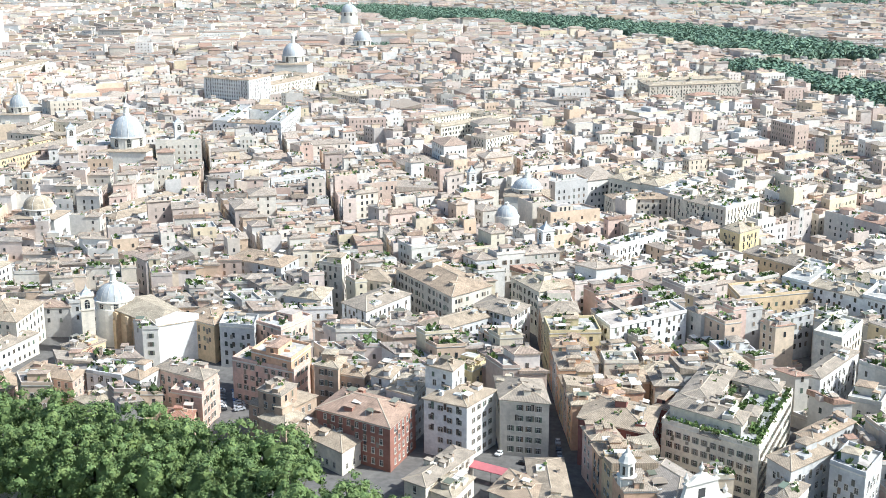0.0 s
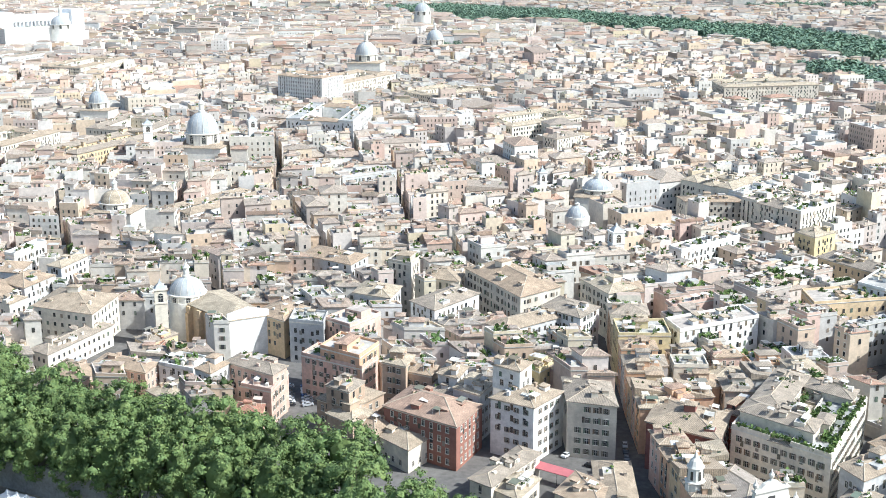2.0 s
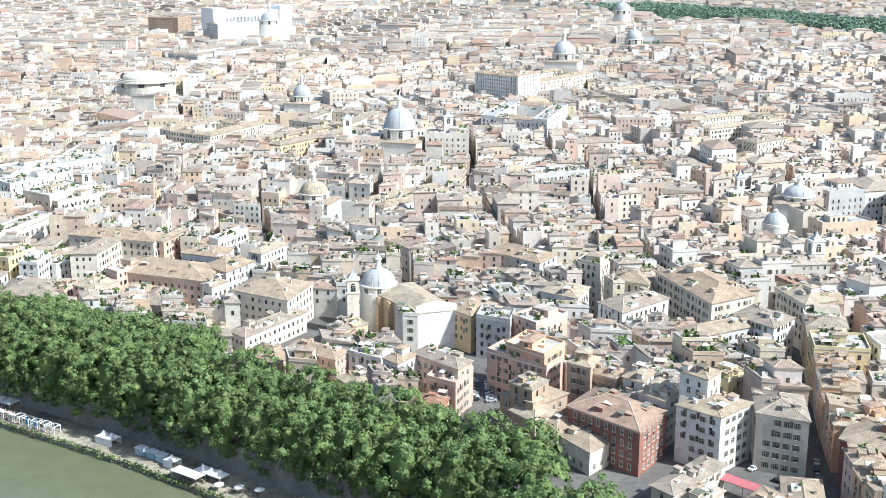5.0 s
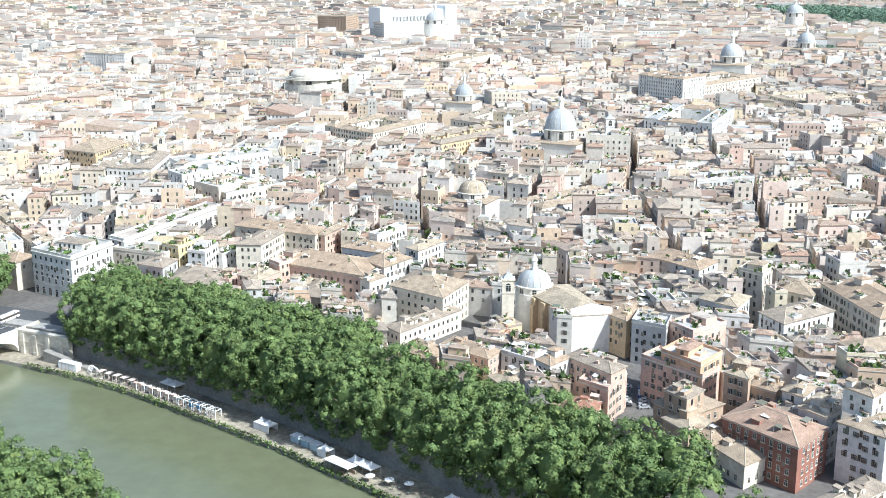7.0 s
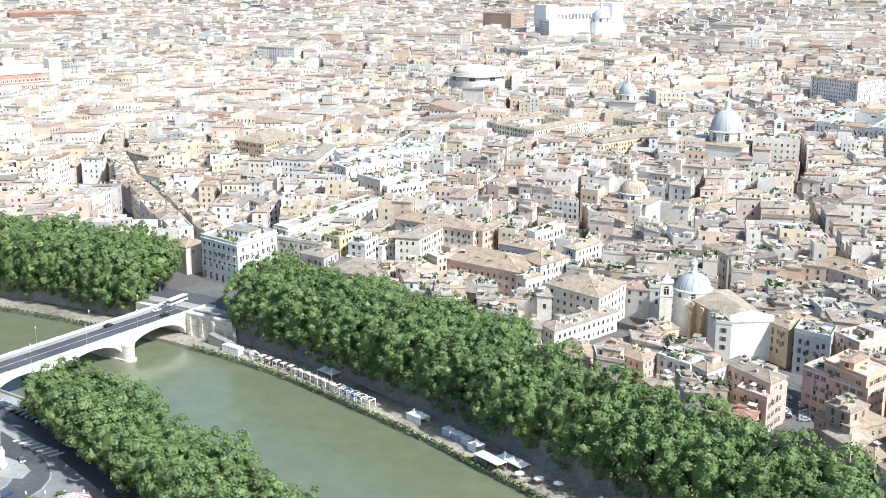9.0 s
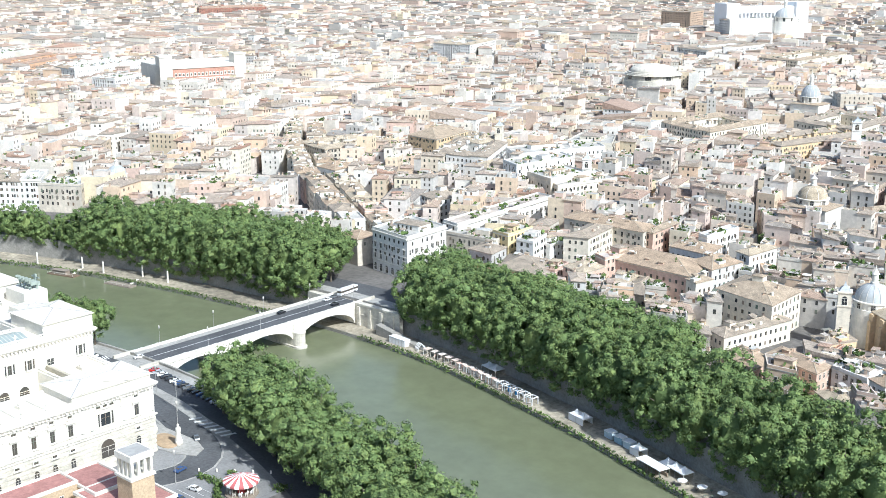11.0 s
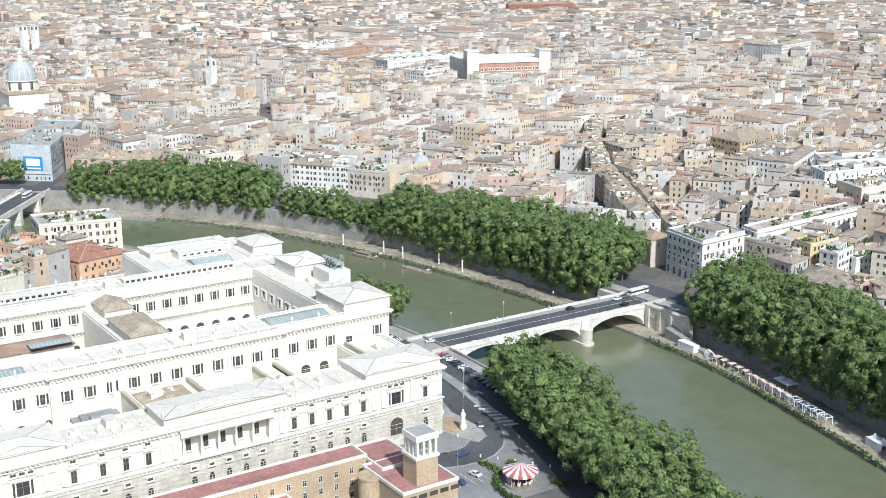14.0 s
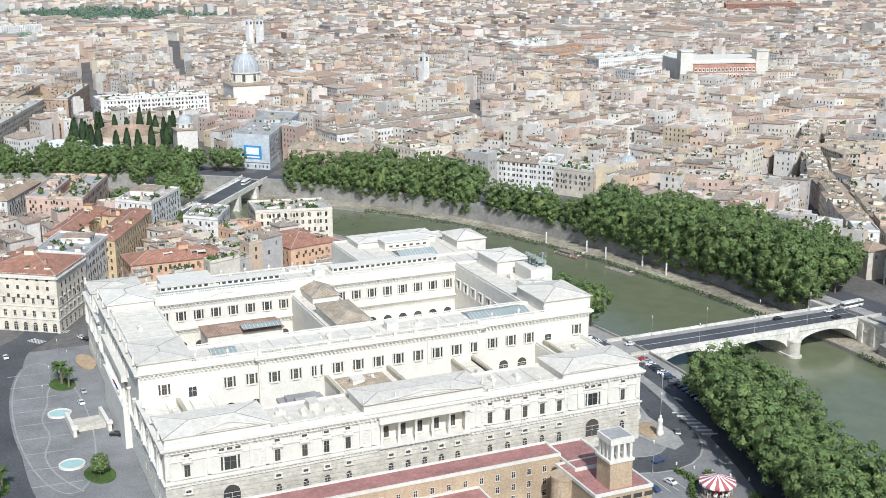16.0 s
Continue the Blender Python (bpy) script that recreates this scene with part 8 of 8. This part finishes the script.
for x, y, s in ((-429, 34, 1.1), (-424, 36, 1.0), (-433, 33, .9), (-345, 8, 1.0), (-362, 4, 1.0), (-338, 6, .9)):
    p = thing("palm_tree", "short palm tree with green fronds on a lawn", "tree", pose(x, y, .2) @ Matrix.Diagonal((s, s, s, 1)), "palms in the square")
    part("trunk", PALM_T, p)
    part("fronds", PALM, p)
plane_tree(-344, 36, .2, .3, 5, "small round green tree on a lawn", "small trees")
for x, y in ((-446, 38), (-461, 36), (-431, 30), (-412, 26), (-370, 48)):
    street_lamp(x, y, .1, .8)
for x, y in ((-325, 224.5), (-310, 214), (-345, 230), (-278, 190)):
    street_lamp(x, y, .1, 1.25)

# ---- along the south quay ----
Q = QUAY_Z + .15


def on_quay(x, d):
    """The point on the quay at about x and an offset from its edge, with the heading of the bank."""
    for k in range(len(LINE) - 1):
        a, b = LINE[k], LINE[k + 1]
        if a.y > 200 and min(a.x, b.x) <= x <= max(a.x, b.x):
            t = (x - a.x) / (b.x - a.x)
            n = NORMAL[k].lerp(NORMAL[k + 1], t).normalized()
            p = a.lerp(b, t) + n * d
            return p.x, p.y, math.degrees(math.atan2(-n.x, n.y))


for x0, x1, seed in ((-360, -40, 11), (-700, -398, 12)):
    pts = [tuple(p + n * .15) for p, n in zip(LINE, NORMAL) if x0 < p.x < x1 and p.y > 180]
    hedge(pts, 1.9, 2.2, "ragged green weeds along the quay edge", QUAY_Z - 1.3, 2.6, seed, "quay_weeds", .42)
pts = [tuple(p - n * (RIVER_W + .5)) for p, n in zip(LINE, NORMAL) if -720 < p.x < -398 and p.y > 180]
hedge(pts, 2.6, 1.8, "ragged green weeds along the north quay", QUAY_Z, 2.4, 13, "quay_weeds", .5)


def marquee(x, d, w, l, peaks, closed):
    px, py, a = on_quay(x, d)
    t = thing("marquee", "white peaked canvas marquee standing on the quay", "tent", pose(px, py, Q, 0, 0, a))
    for k in range(peaks):
        x0 = -l / 2 + k * l / peaks
        x1 = x0 + l / peaks
        xm = (x0 + x1) / 2
        v = [(x0, -w / 2, 2.5), (x1, -w / 2, 2.5), (x1, w / 2, 2.5), (x0, w / 2, 2.5)] + [(xm + (q - xm) * .3, s * w * .15, 3.3) for q, s in ((x0, -1), (x1, -1), (x1, 1), (x0, 1))] + [(xm, 0, 4.4)]
        v += [(x0, -w / 2, 2.2), (x1, -w / 2, 2.2), (x1, w / 2, 2.2), (x0, w / 2, 2.2)]
        f = [(i, (i + 1) % 4, 4 + (i + 1) % 4, 4 + i) for i in range(4)] + [(4 + i, 4 + (i + 1) % 4, 8) for i in range(4)] + [(9 + i, 9 + (i + 1) % 4, (i + 1) % 4, i) for i in range(4)]
        part("canopy", mesh_of("canopy", v, f, M_WHITE), t)
        for q, s in ((x0, -1), (x1, -1), (x1, 1), (x0, 1)):
            part("pole", mesh_of("pole", *boxes((q - .06, s * w / 2 - .06, 0, q + .06, s * w / 2 + .06, 2.5)), M_TRIM), t)
    if closed:
        part("side_sheet", mesh_of("side_sheet", *boxes((-l / 2, w / 2 - .05, 0, l / 2, w / 2, 2.4), (-l / 2, -w / 2, 0, l / 2, -w / 2 + .05, 2.4)), M_WHITE), t)


marquee(-286, 12, 5, 9, 2, False)
marquee(-230, 8, 4.5, 8, 2, True)
marquee(-199, 7, 4, 4.5, 1, True)
marquee(-182, 8, 4.5, 12, 3, False)
marquee(-142, 8, 4.5, 9, 2, False)
# a white cabin near the bridge and blue stalls
px, py, a = on_quay(-336, 5)
cab = thing("site_cabin", "long white metal cabin on the quay", "cabin", pose(px, py, Q, 0, 0, a))
part("body", mesh_of("body", *boxes((-5, -1.6, 0, 5, 1.6, 2.8), (-5.1, -1.7, 2.8, 5.1, 1.7, 2.95)), M_WHITE), cab)
for i in range(4):
    part("panel_joint", mesh_of("panel_joint", *boxes((-3.1 + i * 2, -1.64, .2, -2.96 + i * 2, -1.6, 2.7)), M_FLAT), cab)
M_STALL = material("pale_blue_panels", [(.30, .46, .58), (.55, .66, .72)], 0.6, contrast=0.15, bump=0)
for k, x in enumerate((-214, -209, -204.5)):
    px, py, a = on_quay(x, 8)
    s = thing("stall", "pale blue and white market stall box on the quay", "stall", pose(px, py, Q, 0, 0, a))
    part("body", mesh_of("body", *boxes((-2, -1.5, 0, 2, 1.5, 2.2)), M_STALL), s)
    part("lid", mesh_of("lid", *boxes((-2.2, -1.7, 2.2, .4, 1.7, 2.4), (.8, -1.2, 2.2, 2, 1.2, 2.7)), M_WHITE), s)
# open white pergola frames and fabric booths of the riverside cafes
M_FABRIC = material("cafe_fabric", [(.74, .70, .64), (.70, .42, .33), (.76, .72, .68), (.72, .50, .40)], 0.8, contrast=0.1, bump=0)
for k in range(5):
    px, py, a = on_quay(-270 + k * 4.4, 4.2)
    g = thing("pergola_frame", "open white cube frame booth beside the water", "pergola", pose(px, py, Q, 0, 0, a + 4 * (k % 3)), "white frame booths")
    for sx in (-1.5, 1.5):
        for sy in (-1.5, 1.5):
            part("post", mesh_of("post", *boxes((sx - .14, sy - .14, 0, sx + .14, sy + .14, 2.8)), M_WHITE), g)
    for b in ((-1.6, -1.64, 2.6, 1.6, -1.36, 2.9), (-1.6, 1.36, 2.6, 1.6, 1.64, 2.9), (-1.64, -1.36, 2.6, -1.36, 1.36, 2.9), (1.36, -1.36, 2.6, 1.64, 1.36, 2.9)):
        part("beam", mesh_of("beam", *boxes(b), M_WHITE), g)
    if k in (1, 2):
        part("blue_curtain", mesh_of("blue_curtain", *boxes((-1.3, -.1, .1, .3, .1, 2.4)), M_BLUE), g)
for k in range(11):
    px, py, a = on_quay(-297 + k * 2.35, 4.0 + .7 * (k % 2))
    g = thing("cafe_booth", "fabric-hung cafe booth with pale and coral cloth", "booth", pose(px, py, Q, 0, 0, a), "cafe booths")
    for sx in (-1, 1):
        for sy in (-1.2, 1.2):
            part("post", mesh_of("post", *boxes((sx - .1, sy - .1, 0, sx + .1, sy + .1, 2.5)), M_WHITE), g)
    part("cloth_top", mesh_of("cloth_top", *boxes((-1.1, -1.3, 2.45, 1.1, .4, 2.6)), M_FABRIC), g)
    part("cloth_side", mesh_of("cloth_side", *boxes((-1.0, -1.25, .4, -.2, -1.18, 2.45), (.3, -1.25, .4, 1, -1.18, 2.45)), M_FABRIC), g)
for k in range(5):
    px, py, a = on_quay(-318 + k * 4.4, 4.8)
    g = thing("sun_awning", "flat white awning on thin posts over cafe tables", "awning", pose(px, py, Q, 0, 0, a), "cafe awnings")
    part("sheet", mesh_of("sheet", *boxes((-1.3, -1.6, 2.6, 1.3, 1.6, 2.7)), M_FABRIC), g)
    for sx in (-1.2, 1.2):
        for sy in (-1.5, 1.5):
            part("post", mesh_of("post", *boxes((sx - .07, sy - .07, 0, sx + .07, sy + .07, 2.6)), M_TRIM), g)
# white arched hoops at the cafe's entrance, and low loungers
px, py, a = on_quay(-324, 6)
hoop_v = [(1.9 * math.cos(math.pi * i / 12), y, 3.0 * math.sin(math.pi * i / 12)) for y in (-.08, .08) for i in range(13)] + [(1.7 * math.cos(math.pi * i / 12), y, 2.8 * math.sin(math.pi * i / 12)) for y in (-.08, .08) for i in range(13)]
hoop_f = [f for i in range(12) for f in ((i, i + 1, 14 + i, 13 + i), (26 + i, 39 + i, 40 + i, 27 + i), (i, 26 + i, 27 + i, i + 1), (13 + i, 14 + i, 40 + i, 39 + i))]
g = thing("hoop_arbour", "white hooped arbour at a riverside cafe", "arbour", pose(px, py, Q, 0, 0, a + 70))
for k in range(4):
    part("hoop", mesh_of("hoop", hoop_v, hoop_f, M_WHITE), g, at=pose(0, (k - 1.5) * 1.1, 0))
seat = mesh_of("seat", *boxes((-.35, -.9, .3, .35, .5, .42), (-.35, .5, .3, .35, .62, 1.0)), M_FABRIC)
legs = mesh_of("leg_frame", *boxes((-.33, -.85, 0, -.27, -.79, .3), (.27, -.85, 0, .33, -.79, .3), (-.33, .4, 0, -.27, .46, .3), (.27, .4, 0, .33, .46, .3)), M_TRIM)
for k in range(34):
    px, py, a = on_quay(-316 + k * 1.9, 2.6 + (k * 2.3) % 5)
    c = thing("deck_chair", "pale canvas deck chair on the quay", "chair", pose(px, py, Q, 0, 0, a + 40 * math.sin(k * 2.1)), "deck chairs")
    part("seat", seat, c)
    part("leg_frame", legs, c)
px, py, a = on_quay(-187, 2.5)
g = thing("cafe_pavilion", "long cafe pavilion with white flat roof and dark posts", "pavilion", pose(px, py, Q, 0, 0, a))
part("roof", mesh_of("roof", *boxes((-6, -2.2, 2.8, 6, 2.2, 3.0)), M_WHITE), g)
part("counter", mesh_of("counter", *boxes((-5.6, 1.4, 0, 5.6, 1.9, 1.1)), M_SHUT), g)
for i in range(7):
    for sy in (-2, 2):
        part("post", mesh_of("post", *boxes((-5.9 + i * 1.95, sy - .08, 0, -5.75 + i * 1.95, sy + .08, 2.8)), M_SHUT), g)
um = mesh_of("shade", *rings([(1.7, 2.2), (1.65, 2.35), (.1, 2.9)], 8), M_WHITE)
st = mesh_of("pole", *rings([(.05, 0), (.05, 2.9)], 6), M_DARK)
tb = mesh_of("tabletop", *rings([(.5, .72), (.5, .76)], 12), M_SHUT)
tl = mesh_of("leg", *rings([(.06, 0), (.06, .72)], 6), M_DARK)
for k in range(3):
    px, py, a = on_quay(-174 + k * 6.4, 3.2 + 2.2 * (k % 3))
    u = thing("parasol", "round white parasol over cafe tables", "parasol", pose(px, py, Q), "parasols")
    part("pole", st, u)
    part("shade", um, u)
for k in range(26):
    px, py, a = on_quay(-177 + k * 1.5, 2.5 + (k * 1.7) % 6)
    c = thing("cafe_table", "small dark round cafe table on the quay", "table", pose(px, py, Q), "cafe tables")
    part("tabletop", tb, c)
    part("leg", tl, c)
# moorings and landing stages upstream
for x, d in ((-572, 3), (-545, 6), (-529, 4), (-507, 9), (-488, 7)):
    px, py, a = on_quay(x, d)
    p = thing("mooring_post", "tall white mooring post at the quay", "post", pose(px, py, Q), "mooring posts")
    part("shaft", mesh_of("shaft", *rings([(.55, 0), (.45, .4), (.42, 5.6), (.5, 5.7), (.1, 6.4)], 12), M_TRAV), p)
    part("collar", mesh_of("collar", *rings([(.6, 1.4), (.6, 1.9)], 12), M_TRAVD), p)
for x, roofed in ((-549, True), (-510, False)):
    px, py, a = on_quay(x, -4)
    b = thing("landing_stage", "floating wooden landing stage moored at the quay", "pontoon", pose(px, py, WATER_Z, 0, 0, a))
    part("deck", mesh_of("deck", *boxes((-9, -2.4, -.3, 9, 2.4, .55)), M_SHUT), b)
    for sx in (-8.5, -4, 0, 4, 8.5):
        part("rail_post", mesh_of("rail_post", *boxes((sx - .06, -2.35, .55, sx + .06, -2.25, 1.6)), M_TRIM), b)
    part("rail", mesh_of("rail", *boxes((-9, -2.36, 1.5, 9, -2.24, 1.62)), M_TRIM), b)
    part("gangway", mesh_of("gangway", *moved(boxes((-.8, 0, 0, .8, 5.5, .2)), pose(5, 2.2, .5, 14)), M_TRIM), b)
    if roofed:
        part("deckhouse", mesh_of("deckhouse", *boxes((-6, -1.6, .55, 3, 1.6, 2.6), (-6.4, -2, 2.6, 3.4, 2, 2.75)), M_SHUT), b)
# the red canopy beside the pale palazzo
can = thing("red_canopy", "long faded red canvas canopy over a planted terrace", "awning")
v = [(-30, 338.5, 4.2), (2, 322.5, 4.2), (4, 325, 5.0), (-28.5, 342, 5.0)]
part("sheet", mesh_of("sheet", v + [(x, y, z - .2) for x, y, z in v], [(0, 1, 2, 3), (7, 6, 5, 4), (4, 5, 1, 0), (5, 6, 2, 1), (6, 7, 3, 2), (7, 4, 0, 3)], material("faded_red_canvas", [(.50, .16, .17)], 0.8, contrast=0.1, bump=0)), can)
for x, y in ((-29.5, 338.8), (-14, 331), (1.5, 323), (3.4, 324.8), (-28.2, 341.6)):
    part("post", mesh_of("post", *boxes((x - .07, y - .07, 0, x + .07, y + .07, 4.2)), M_DARK), can)
build_town()
